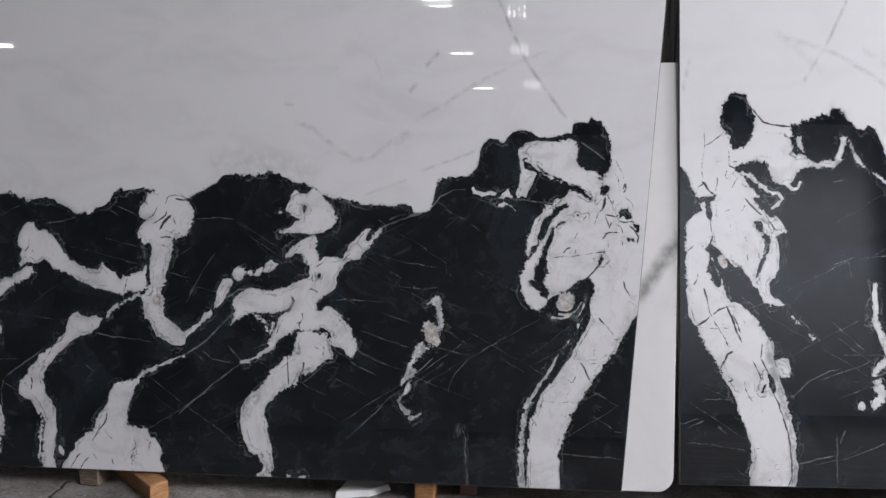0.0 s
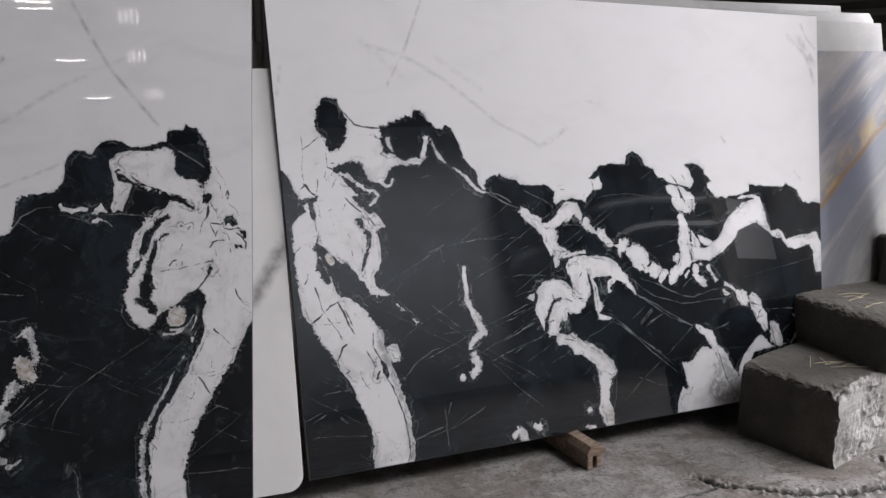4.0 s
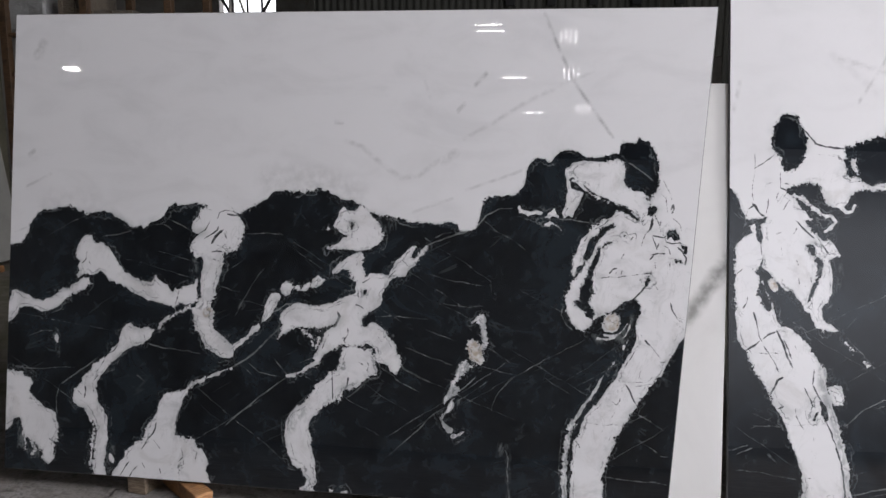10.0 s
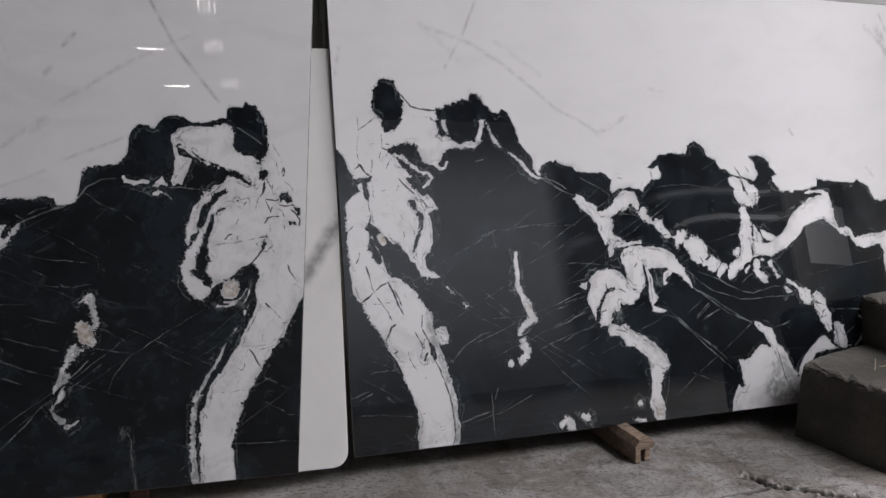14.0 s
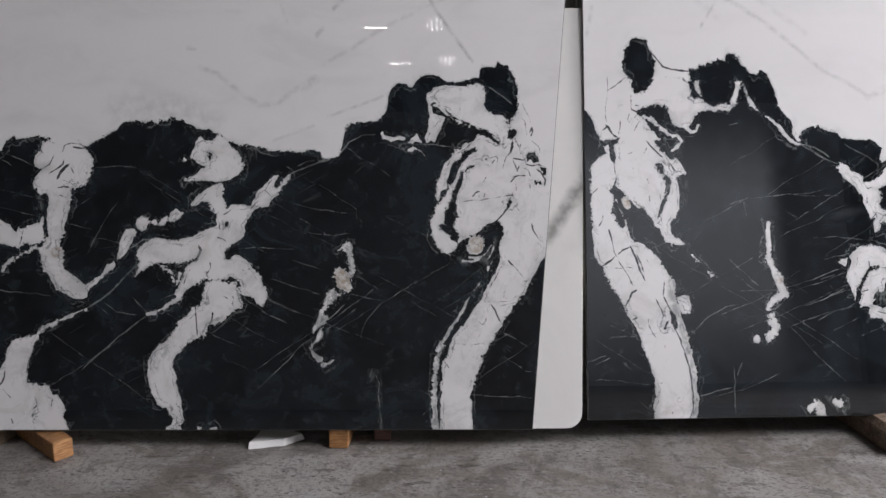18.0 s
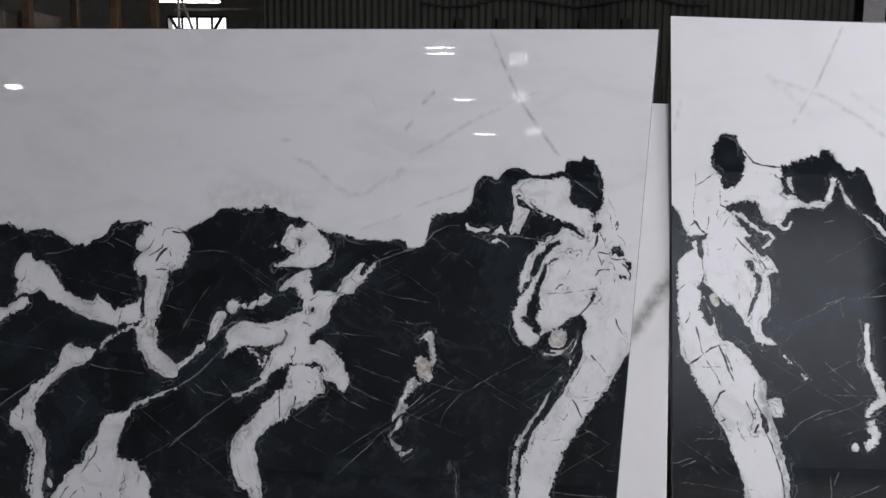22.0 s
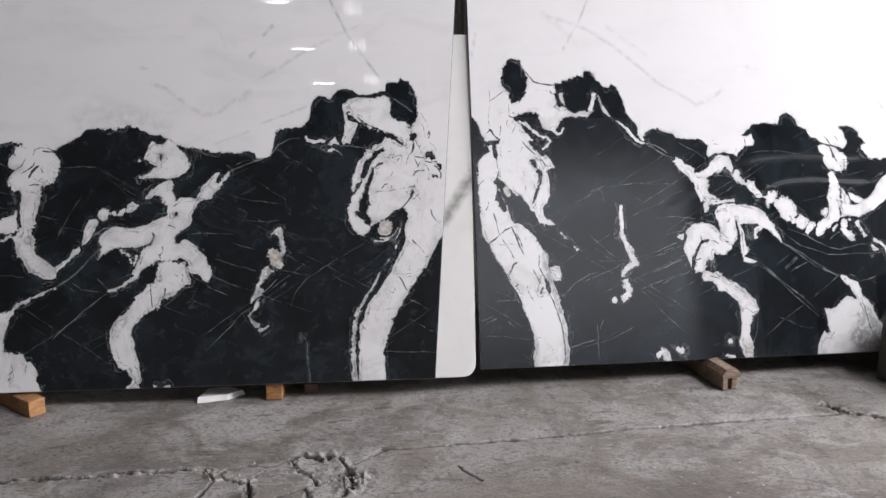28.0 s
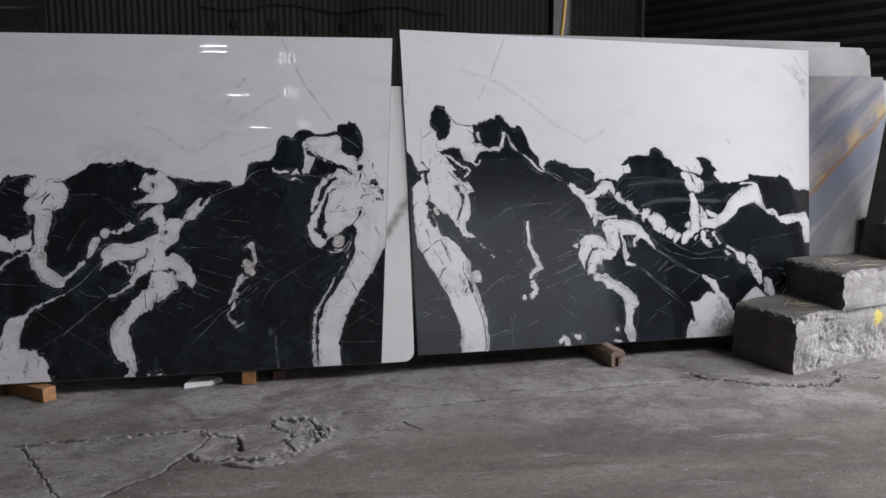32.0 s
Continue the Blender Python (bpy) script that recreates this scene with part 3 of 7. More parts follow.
def lattice(u, v, cell, seed):
    """Smooth value noise on arrays, from -1 to 1."""
    r = np.random.RandomState(seed).uniform(-1, 1, (256, 256))
    x, y = u / cell, v / cell
    i, j = np.floor(x).astype(int), np.floor(y).astype(int)
    a, b = x - i, y - j
    a, b = a * a * (3 - 2 * a), b * b * (3 - 2 * b)
    g = lambda p, q: r[p % 256, q % 256]
    return (g(i, j) * (1 - a) + g(i + 1, j) * a) * (1 - b) + (g(i, j + 1) * (1 - a) + g(i + 1, j + 1) * a) * b


def spread(lo, hi, step, far):
    """Fine steps from lo to hi, growing ones out to far on both sides."""
    mid = np.arange(lo, hi + step / 2, step)
    out, d, p = [], step, hi
    while p < far:
        d *= 1.5
        p += d
        out.append(p)
    inn, d, p = [], step, lo
    while p > -far:
        d *= 1.5
        p -= d
        inn.append(p)
    return np.concatenate([inn[::-1], mid, out])


def worn_floor():
    x, y = spread(-2.9, 3.9, 0.0062, 300), spread(0.75, 3.0, 0.0062, 300)
    u, v = np.meshgrid(x, y, indexing="ij")
    wob = 0.007 * lattice(u, v, 0.06, 1) + 0.006 * lattice(u, v, 0.02, 2)
    uu, vv = u + wob, v + 0.007 * lattice(u, v, 0.055, 3) + 0.005 * lattice(u, v, 0.018, 4)
    z = 0.002 * lattice(u, v, 0.4, 5) + 0.0008 * lattice(u, v, 0.05, 6)
    crack, chip = np.zeros_like(u), np.zeros_like(u)
    for w, d, q in CRACKS:
        lo, hi = q.min(0) - 0.15, q.max(0) + 0.15
        m = (u > lo[0]) & (u < hi[0]) & (v > lo[1]) & (v < hi[1])
        dist = to_path(q, uu[m], vv[m])
        w2 = w * (0.85 + 0.45 * lattice(u[m], v[m], 0.11, 7))
        c = np.clip(1.6 - dist / np.maximum(w2 * 0.5, 0.0046), 0, 1)
        z[m] -= d * 1.3 * c
        rubble = np.exp(-((dist / (w * 1.5)) ** 2)) * (d > 0.009)
        z[m] += rubble * 0.010 * lattice(u[m], v[m], 0.026, 8) + rubble * 0.008 * lattice(u[m], v[m], 0.014, 9)
        crack[m] = np.maximum(crack[m], c ** 0.7)
        chip[m] = np.maximum(chip[m], np.exp(-((dist / (w * 1.5)) ** 2)) * np.clip(lattice(u[m], v[m], 0.03, 21) * 1.6 + 0.3, 0, 1) * (d > 0.005))
    inn = within(SCREED, uu, vv)
    sd = to_path(SCREED, uu, vv, True) * np.where(inn, 1, -1)
    soft = 0.02 + 0.33 * np.clip((u - 0.1) / 0.5, 0, 1)
    screed = np.clip(sd / soft + 0.5 + 0.35 * (soft > 0.1) * lattice(u, v, 0.16, 31), 0, 1)
    z -= 0.004 * screed * np.clip((0.6 - u) / 1.0, 0, 1)
    z *= np.clip((8 - np.maximum(np.abs(u), np.abs(v))) / 4, 0, 1)
    i = np.arange(u.size).reshape(u.shape)
    quads = np.stack([i[:-1, :-1], i[1:, :-1], i[1:, 1:], i[:-1, 1:]], -1).reshape(-1, 4)
    me = bpy.data.meshes.new("ground")
    me.from_pydata(np.stack([u, v, z], -1).reshape(-1, 3).tolist(), [], quads.tolist())
    me.materials.append(FLOOR)
    for key, f in (("crack", crack), ("screed", screed), ("chip", chip)):
        me.attributes.new(key, "FLOAT", "POINT").data.foreach_set("value", f.reshape(-1).astype(np.float32))
    me.update()
    return me


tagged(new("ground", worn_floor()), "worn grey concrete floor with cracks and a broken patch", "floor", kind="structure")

# ---------------------------------------------------------------- the bookmatched slabs
class Slab:
    """The stone's own figure, kept as distance fields over the slab's face: u from the shared joint outwards, v up, in mm."""

    def __init__(self, corners, nu, nv):
        rows = np.concatenate([np.linspace(0, 0.755, nv - 50), np.linspace(0.755, 1, 51)[1:]])  # coarser in the plain top
        s, t = np.meshgrid(np.linspace(0, 1, nu), rows, indexing="ij")
        (a, b, c, d) = [np.array(q, float) for q in corners]
        p = a * ((1 - s) * (1 - t))[..., None] + b * (s * (1 - t))[..., None] + c * (s * t)[..., None] + d * ((1 - s) * t)[..., None]
        self.nu, self.nv, self.u, self.v = nu, nv, p[..., 0], p[..., 1]
        self.white = np.full((nu, nv), 60.0)
        self.below = np.full((nu, nv), -80.0)
        self.thread, self.crack = np.full((nu, nv), -30.0), np.full((nu, nv), -30.0)
        self.vein, self.bead, self.smear = np.zeros((nu, nv)), np.zeros((nu, nv)), np.zeros((nu, nv))
        self.veil, self.murk = np.zeros((nu, nv)), np.zeros((nu, nv))

    def near(self, pts, margin):
        q = np.array(pts, float)
        lo, hi = q.min(0) - margin, q.max(0) + margin
        m = (self.u > lo[0]) & (self.u < hi[0]) & (self.v > lo[1]) & (self.v < hi[1])
        return q, m, self.u[m], self.v[m]


def region(s, pts, margin=40):
    q, m, u, v = s.near(pts, margin)
    d = to_path(q, u, v, True)
    return m, np.where(within(q, u, v), d, -d)


def crest(s, pts):
    """The black mass below a crest line."""
    q, m, u, v = s.near(pts + [(pts[-1][0], -200), (pts[0][0], -200)], 70)
    d = to_path(q[:-2], u, v)
    d = np.where(within(q, u, v), -d, d)
    s.white[m] = np.minimum(s.white[m], d)
    s.below[m] = np.maximum(s.below[m], -d)


FIGURES = []


def white(s, pts):
    FIGURES.append((s, pts))
    m, d = region(s, pts)
    s.white[m] = np.maximum(s.white[m], d)


def dark(s, pts):
    m, d = region(s, pts)
    s.white[m] = np.minimum(s.white[m], -d)


def ribbon(s, pts, width):
    q, m, u, v = s.near(pts, 40)
    u = u + 3 * lattice(u, v, 35, 15)
    v = v + 3 * lattice(u, v, 30, 16)
    s.white[m] = np.maximum(s.white[m], width / 2 + 1.5 * lattice(u, v, 18, 17) - to_path(q, u, v))


def strand(s, field, pts, width):
    """A thin line that wanders a little and thins out at its ends."""
    q, m, u, v = s.near(pts, 40)
    u = u + 3 * lattice(u, v, 70, 11) + 2 * lattice(u, v, 22, 12)
    v = v + 3 * lattice(u, v, 60, 13) + 2 * lattice(u, v, 25, 14)
    seg = np.hypot(*(q[1:] - q[:-1]).T)
    total, done = max(seg.sum(), 1.0), 0.0
    best = np.full(u.shape, -30.0)
    for a, b, ln in zip(q, q[1:], seg):
        d = b - a
        k = np.clip(((u - a[0]) * d[0] + (v - a[1]) * d[1]) / max(d @ d, 1e-9), 0, 1)
        r = (done + k * ln) / total
        w = width / 2 * np.clip(6 * np.minimum(r, 1 - r) + 0.25, 0, 1)
        best = np.maximum(best, w - np.hypot(u - a[0] - k * d[0], v - a[1] - k * d[1]))
        done += ln
    field[m] = np.maximum(field[m], best)


def thread(s, pts, width):
    strand(s, s.thread, pts, width * 0.85 + 0.3)


def crack(s, pts, width):
    strand(s, s.crack, pts, width * 0.85 - 0.6)


def vein(s, pts, width, amount):
    q, m, u, v = s.near(pts, width * 2 + 20)
    s.vein[m] = np.maximum(s.vein[m], amount * np.clip(1.4 - to_path(q, u, v) / width, 0, 1))


def smear(s, pts, width, amount):
    """A wiped streak that dulls the polish."""
    q, m, u, v = s.near(pts, width * 2.5)
    along = np.clip(np.minimum(u - q[:, 0].min() + 30, q[:, 0].max() + 30 - u) / 120, 0, 1)
    s.smear[m] = np.maximum(s.smear[m], amount * along * np.exp(-((to_path(q, u, v) / width) ** 2)))


def bead(s, pts, radius):
    q, m, u, v = s.near(pts, 60)
    d = radius - np.hypot(u - q[0][0], v - q[0][1])
    s.white[m] = np.maximum(s.white[m], d)
    s.bead[m] = np.maximum(s.bead[m], np.clip(d / 8, 0, 1))


def patch(s, field, pts, amount, soft):
    """A patch that fades out over soft millimetres at its rim."""
    m, d = region(s, pts)
    field[m] = np.maximum(field[m], amount * np.clip(d / soft + 0.5, 0, 1))


def veil(s, pts, amount):
    patch(s, s.veil, pts, amount, 16)


def murk(s, pts, amount):
    patch(s, s.murk, pts, amount, 14)


def ochre(s, pts):
    patch(s, s.bead, pts, 1.0, 8)


def slab_mesh(name, s, side, thick, stone):
    """A sawn plate: a fine polished face, a back, and rough edges all round."""
    nu, nv = s.nu, s.nv
    face = np.stack([side * s.u, np.zeros_like(s.u), s.v], -1).reshape(-1, 3) / 1000
    i = np.arange(nu * nv).reshape(nu, nv)
    quads = np.stack([i[:-1, :-1], i[1:, :-1], i[1:, 1:], i[:-1, 1:]], -1).reshape(-1, 4)
    if side < 0:
        quads = quads[:, ::-1]
    rim = np.concatenate([i[:, 0], i[-1, 1:], i[-2::-1, -1], i[0, -2:0:-1]])
    # a sawn arris: the face turns back 3 mm on a slant before the square edge
    # its dark edge stone also draws the shadow line along the slab
    n = len(rim)
    mid = face.mean(0)
    out = np.sign(face[rim] - mid) * np.stack([np.isin(rim, np.concatenate([i[0], i[-1]])), np.zeros(n), np.isin(rim, np.concatenate([i[:, 0], i[:, -1]]))], -1)
    arris = face[rim] + 0.003 * out + (0, 0.0035, 0)
    back = face[rim] + 0.003 * out + (0, thick, 0)
    a, j = nu * nv + np.arange(n), nu * nv + n + np.arange(n)
    edge = np.concatenate([np.stack([p, q, np.roll(q, -1), np.roll(p, -1)], -1) for p, q in ((rim, a), (a, j))])
    if side < 0:
        edge = edge[:, ::-1]
    cap = j[::-1] if side > 0 else j
    me = bpy.data.meshes.new(name)
    me.from_pydata(np.concatenate([face, arris, back]).tolist(), [], quads.tolist() + edge.tolist() + [cap.tolist()])
    me.materials.append(stone)
    me.materials.append(EDGE)
    idx = np.zeros(len(me.polygons), np.int32)
    idx[len(quads):] = 1
    me.polygons.foreach_set("material_index", idx)
    pad = np.zeros(2 * n)
    for key, f, unit in (("white", s.white, 1000), ("below", s.below, 1000), ("thread", s.thread, 1000), ("crack", s.crack, 1000), ("vein", s.vein, 1), ("bead", s.bead, 1), ("smear", s.smear, 1), ("veil", s.veil, 1), ("murk", s.murk, 1)):
        me.attributes.new(key, "FLOAT", "POINT").data.foreach_set("value", np.concatenate([f.reshape(-1) / unit, pad]).astype(np.float32))
    me.update()
    return me


LEFT = Slab([(0, 0), (2655, 0), (2698, 1883), (-136, 1876)], 900, 560)
RIGHT = Slab([(4, 0), (2602, -12), (2727, 1832), (-22, 1902)], 900, 560)
crest(LEFT, [(2716, 915), (2681, 923), (2630, 929), (2606, 951), (2594, 979), (2595, 1002), (2570, 1030), (2558, 1052), (2534, 1068), (2496, 1071), (2454, 1081), (2417, 1089), (2384, 1073), (2346, 1060), (2309, 1061), (2260, 1069), (2228, 1063), (2211, 1047), (2178, 1034), (2151, 1018), (2131, 1007), (2100, 1013), (2080, 1002), (2064, 1022), (2045, 1032), (2016, 1042), (2002, 1055), (1993, 1074), (1982, 1094), (1951, 1106), (1946, 1100), (1898, 1103), (1863, 1112), (1839, 1108), (1822, 1099), (1756, 1092), (1708, 1072)])
crest(LEFT, [(1708, 1072), (1680, 1071), (1662, 1084), (1634, 1098), (1606, 1112), (1588, 1126), (1565, 1135), (1552, 1153), (1534, 1165), (1511, 1167), (1478, 1166), (1444, 1162), (1409, 1167), (1375, 1174), (1360, 1183), (1341, 1176), (1318, 1170), (1295, 1155), (1272, 1142), (1249, 1136), (1222, 1139), (1199, 1124), (1186, 1122), (1145, 1090), (1124, 1077), (1086, 1075), (1046, 1072), (1012, 1059), (968, 1054), (924, 1053), (891, 1051), (859, 1056), (826, 1061), (810, 1051), (797, 1036), (786, 1032), (747, 1026)])
crest(LEFT, [(747, 1026), (734, 1041), (722, 1072), (714, 1098), (707, 1128), (699, 1154), (656, 1161), (613, 1164), (592, 1166), (571, 1179), (555, 1201), (547, 1229), (541, 1261), (532, 1289), (511, 1310), (479, 1308), (462, 1296), (452, 1302), (438, 1323), (423, 1336), (396, 1343), (375, 1339), (354, 1337), (339, 1324), (322, 1316), (281, 1316), (250, 1321), (223, 1330), (203, 1334)])
crest(LEFT, [(203, 1334), (203, 1355), (189, 1376), (169, 1376), (142, 1370), (134, 1389), (122, 1379), (101, 1377), (80, 1356), (71, 1329), (58, 1302), (54, 1281), (61, 1245), (56, 1214), (68, 1189), (81, 1168), (85, 1141), (85, 1099), (-113, 1092)])
white(LEFT, [(2705, 710), (2682, 716), (2669, 688), (2660, 730), (2640, 736), (2619, 727), (2593, 716), (2560, 701), (2517, 696), (2485, 706), (2453, 728), (2431, 747), (2399, 748), (2392, 762), (2363, 779), (2338, 796), (2311, 792), (2305, 769), (2325, 750), (2361, 735), (2388, 725), (2403, 711), (2422, 692), (2442, 675), (2476, 658), (2516, 649), (2546, 660), (2567, 664), (2597, 665), (2622, 660), (2629, 638), (2641, 619), (2661, 607), (2676, 592), (2701, 582)])
white(LEFT, [(2339, 968), (2312, 971), (2306, 949), (2291, 937), (2266, 940), (2244, 925), (2218, 900), (2201, 876), (2188, 858), (2175, 840), (2155, 822), (2130, 807), (2101, 796), (2091, 730), (2128, 747), (2165, 765), (2195, 780), (2227, 790), (2247, 806), (2253, 821), (2270, 830), (2282, 816), (2307, 806), (2326, 810), (2351, 805), (2366, 793), (2371, 806), (2361, 823), (2370, 843), (2363, 860), (2378, 873), (2376, 905), (2367, 936), (2356, 957)])
white(LEFT, [(2188, 858), (2175, 840), (2155, 822), (2130, 807), (2101, 796), (2069, 786), (2047, 786), (2035, 800), (2029, 817), (2014, 801), (1994, 788), (1975, 775), (1960, 757), (1947, 749), (1943, 758), (1924, 763), (1900, 775), (1884, 778), (1858, 788), (1849, 804), (1846, 779), (1842, 750), (1844, 716), (1862, 704), (1898, 701), (1920, 704), (1938, 690), (1963, 694), (1982, 702), (2018, 706), (2060, 716), (2091, 730), (2128, 747), (2165, 765), (2195, 780)])
crack(LEFT, [(2329, 907), (2333, 872), (2353, 855)], 5.0)
crack(LEFT, [(2321, 861), (2308, 845)], 3.0)
crack(LEFT, [(1936, 702), (1919, 763)], 4.0)
white(LEFT, [(1852, 1054), (1854, 1072), (1841, 1088), (1819, 1093), (1813, 1127), (1793, 1149), (1734, 1150), (1711, 1101), (1689, 1071), (1675, 1053), (1662, 1031), (1659, 995), (1667, 964), (1681, 941), (1692, 923), (1708, 918), (1720, 920), (1739, 913), (1743, 890), (1742, 865), (1748, 836), (1756, 798), (1763, 775), (1829, 784), (1831, 829), (1824, 852), (1827, 879), (1833, 897), (1856, 889), (1868, 896), (1871, 914), (1881, 909), (1883, 929), (1875, 952), (1859, 975), (1835, 991), (1859, 988), (1876, 995), (1884, 1013), (1877, 1035), (1861, 1054)])
white(LEFT, [(1763, 775), (1769, 741), (1778, 723), (1773, 714), (1787, 707), (1777, 685), (1771, 662), (1768, 644), (1775, 628), (1770, 611), (1753, 600), (1731, 585), (1709, 564), (1693, 553), (1683, 536), (1680, 516), (1684, 502), (1703, 499), (1738, 500), (1767, 516), (1798, 533), (1815, 559), (1830, 586), (1848, 614), (1858, 648), (1864, 670), (1862, 688), (1848, 705), (1834, 710), (1830, 739), (1831, 840), (1752, 820)])
crack(LEFT, [(1847, 991), (1824, 1005), (1808, 1028), (1797, 1046)], 6.0)
crack(LEFT, [(1825, 969), (1795, 988), (1772, 1006), (1765, 1026)], 7.0)
crack(LEFT, [(1794, 947), (1781, 977), (1762, 999), (1744, 1011)], 13.0)
crack(LEFT, [(1743, 998), (1729, 971)], 5.0)
crack(LEFT, [(1694, 985), (1675, 970)], 4.0)
crack(LEFT, [(1771, 1051), (1762, 1071), (1736, 1081), (1708, 1079), (1680, 1068)], 5.0)
crack(LEFT, [(1731, 1067), (1703, 1064), (1680, 1066)], 7.0)
crack(LEFT, [(1850, 1065), (1842, 1045)], 4.0)
crack(LEFT, [(1815, 1086), (1795, 1080)], 3.0)
crack(LEFT, [(1793, 918), (1769, 921), (1748, 915)], 7.0)
crack(LEFT, [(1787, 891), (1752, 876)], 4.0)
crack(LEFT, [(1773, 945), (1751, 939)], 4.0)
veil(LEFT, [(1880, 884), (1856, 887), (1848, 851), (1854, 806), (1865, 794), (1878, 828)], 0.55)
bead(LEFT, [(1797, 673)], 26.0)
crack(LEFT, [(1815, 690), (1791, 700), (1781, 682), (1795, 668)], 2.0)
white(LEFT, [(1686, 553), (1658, 572), (1628, 587), (1608, 624), (1583, 640), (1578, 625), (1589, 606), (1605, 606), (1623, 581), (1646, 555), (1673, 536), (1682, 516)])
white(LEFT, [(1571, 641), (1568, 670), (1557, 715), (1549, 737), (1531, 764), (1512, 761), (1496, 750), (1502, 732), (1511, 712), (1524, 687), (1544, 664), (1556, 652)])
white(LEFT, [(1493, 797), (1468, 806), (1449, 802), (1446, 778), (1455, 765), (1478, 751), (1494, 761)])
white(LEFT, [(1444, 787), (1431, 794), (1417, 788), (1426, 779), (1442, 781)])
white(LEFT, [(1412, 781), (1394, 802), (1381, 809), (1376, 798), (1393, 775)])
white(LEFT, [(1378, 791), (1369, 814), (1358, 832), (1347, 839), (1336, 832), (1317, 822), (1330, 808), (1346, 795), (1364, 790)])
white(LEFT, [(1289, 849), (1276, 872), (1260, 894), (1253, 877), (1268, 856)])
thread(LEFT, [(1574, 647), (1533, 682), (1499, 697), (1470, 720), (1420, 730), (1362, 719)], 4.0)
white(LEFT, [(1271, 1092), (1253, 1110), (1237, 1101), (1228, 1095), (1208, 1093), (1192, 1111), (1177, 1120), (1158, 1100), (1135, 1079), (1119, 1057), (1100, 1029), (1093, 1008), (1095, 986), (1110, 964), (1127, 954), (1143, 947), (1176, 940), (1210, 941), (1244, 945), (1278, 942), (1312, 939), (1319, 945), (1294, 959), (1272, 968), (1252, 987), (1232, 998), (1250, 1002), (1273, 1015), (1292, 1030), (1288, 1054), (1274, 1065)])
dark(LEFT, [(1227, 1049), (1213, 1051), (1210, 1029), (1221, 1022)])
crack(LEFT, [(1196, 990), (1191, 975)], 3.0)
white(LEFT, [(1323, 1025), (1310, 1036), (1303, 1021), (1311, 1009)])
white(LEFT, [(1288, 847), (1275, 867), (1260, 883), (1247, 899), (1227, 917), (1203, 928), (1176, 931), (1167, 918), (1168, 903), (1165, 875), (1158, 853), (1149, 842), (1140, 849), (1124, 854), (1095, 850), (1073, 851), (1062, 847), (1048, 832), (1063, 814), (1078, 796), (1086, 774), (1084, 753), (1092, 730), (1114, 714), (1136, 703), (1155, 687), (1191, 661), (1236, 693), (1238, 758), (1212, 766), (1194, 777), (1199, 799), (1191, 821), (1209, 836), (1219, 858), (1230, 868), (1248, 864), (1268, 854)])
white(LEFT, [(1062, 847), (1058, 862), (1047, 878), (1037, 900), (1019, 918), (1007, 936), (994, 953), (966, 965), (959, 959), (972, 941), (980, 919), (964, 915), (947, 935), (922, 964), (936, 931), (953, 902), (970, 887), (985, 871), (995, 853), (1017, 842), (1035, 841), (1048, 832), (1078, 803), (1106, 828)])
crack(LEFT, [(1068, 829), (1055, 852), (1040, 867)], 4.0)
crack(LEFT, [(1015, 907), (997, 892), (987, 880)], 4.0)
crack(LEFT, [(1170, 813), (1157, 822), (1139, 834)], 5.0)
dark(LEFT, [(1163, 789), (1147, 790), (1149, 772), (1162, 772)])
crack(LEFT, [(1156, 774), (1148, 750)], 3.0)
crack(LEFT, [(1185, 778), (1182, 756)], 6.0)
crack(LEFT, [(1197, 729), (1170, 721), (1158, 713)], 5.0)
white(LEFT, [(1496, 672), (1483, 695), (1465, 711), (1438, 721), (1415, 726), (1385, 720), (1355, 717), (1328, 720), (1305, 728), (1272, 740), (1238, 754), (1193, 738), (1156, 695), (1164, 667), (1171, 607), (1233, 583), (1275, 625), (1262, 652), (1258, 670), (1276, 647), (1303, 635), (1337, 629), (1371, 633), (1417, 631), (1451, 625), (1473, 606), (1491, 586), (1500, 585), (1490, 617), (1486, 639), (1500, 657)])
white(LEFT, [(1237, 725), (1164, 673), (1145, 650), (1134, 661), (1112, 662), (1094, 652), (1073, 633), (1051, 612), (1032, 584), (1020, 552), (1006, 527), (1003, 501), (1011, 479), (1029, 469), (1047, 481), (1056, 498), (1079, 506), (1097, 510), (1110, 522), (1104, 549), (1121, 570), (1143, 582), (1170, 570), (1199, 569), (1224, 566), (1242, 572), (1266, 555), (1289, 570), (1280, 636), (1258, 670)])
white(LEFT, [(1314, 617), (1298, 629), (1262, 648), (1220, 605), (1240, 567), (1266, 557), (1296, 545), (1315, 529), (1328, 502), (1344, 481), (1360, 485), (1349, 508), (1354, 518), (1341, 539), (1332, 557), (1324, 579)])
ribbon(LEFT, [(1410, 624), (1388, 608), (1370, 595), (1355, 567), (1348, 554), (1333, 579), (1336, 618)], 9.2)
ribbon(LEFT, [(1353, 488), (1371, 478), (1400, 459), (1434, 444), (1457, 439)], 13.7)
thread(LEFT, [(1457, 439), (1502, 405), (1570, 351), (1615, 311), (1661, 270), (1706, 228)], 6.0)
crack(LEFT, [(1221, 636), (1216, 614), (1234, 592), (1222, 572)], 5.0)
crack(LEFT, [(1264, 703), (1254, 681), (1263, 659), (1276, 636)], 11.0)
crack(LEFT, [(1297, 611), (1310, 580), (1318, 553)], 4.0)
dark(LEFT, [(1160, 678), (1147, 696), (1135, 679), (1143, 648), (1163, 649)])
crack(LEFT, [(1309, 708), (1298, 701)], 3.0)
crack(LEFT, [(1099, 610), (1081, 589)], 3.0)
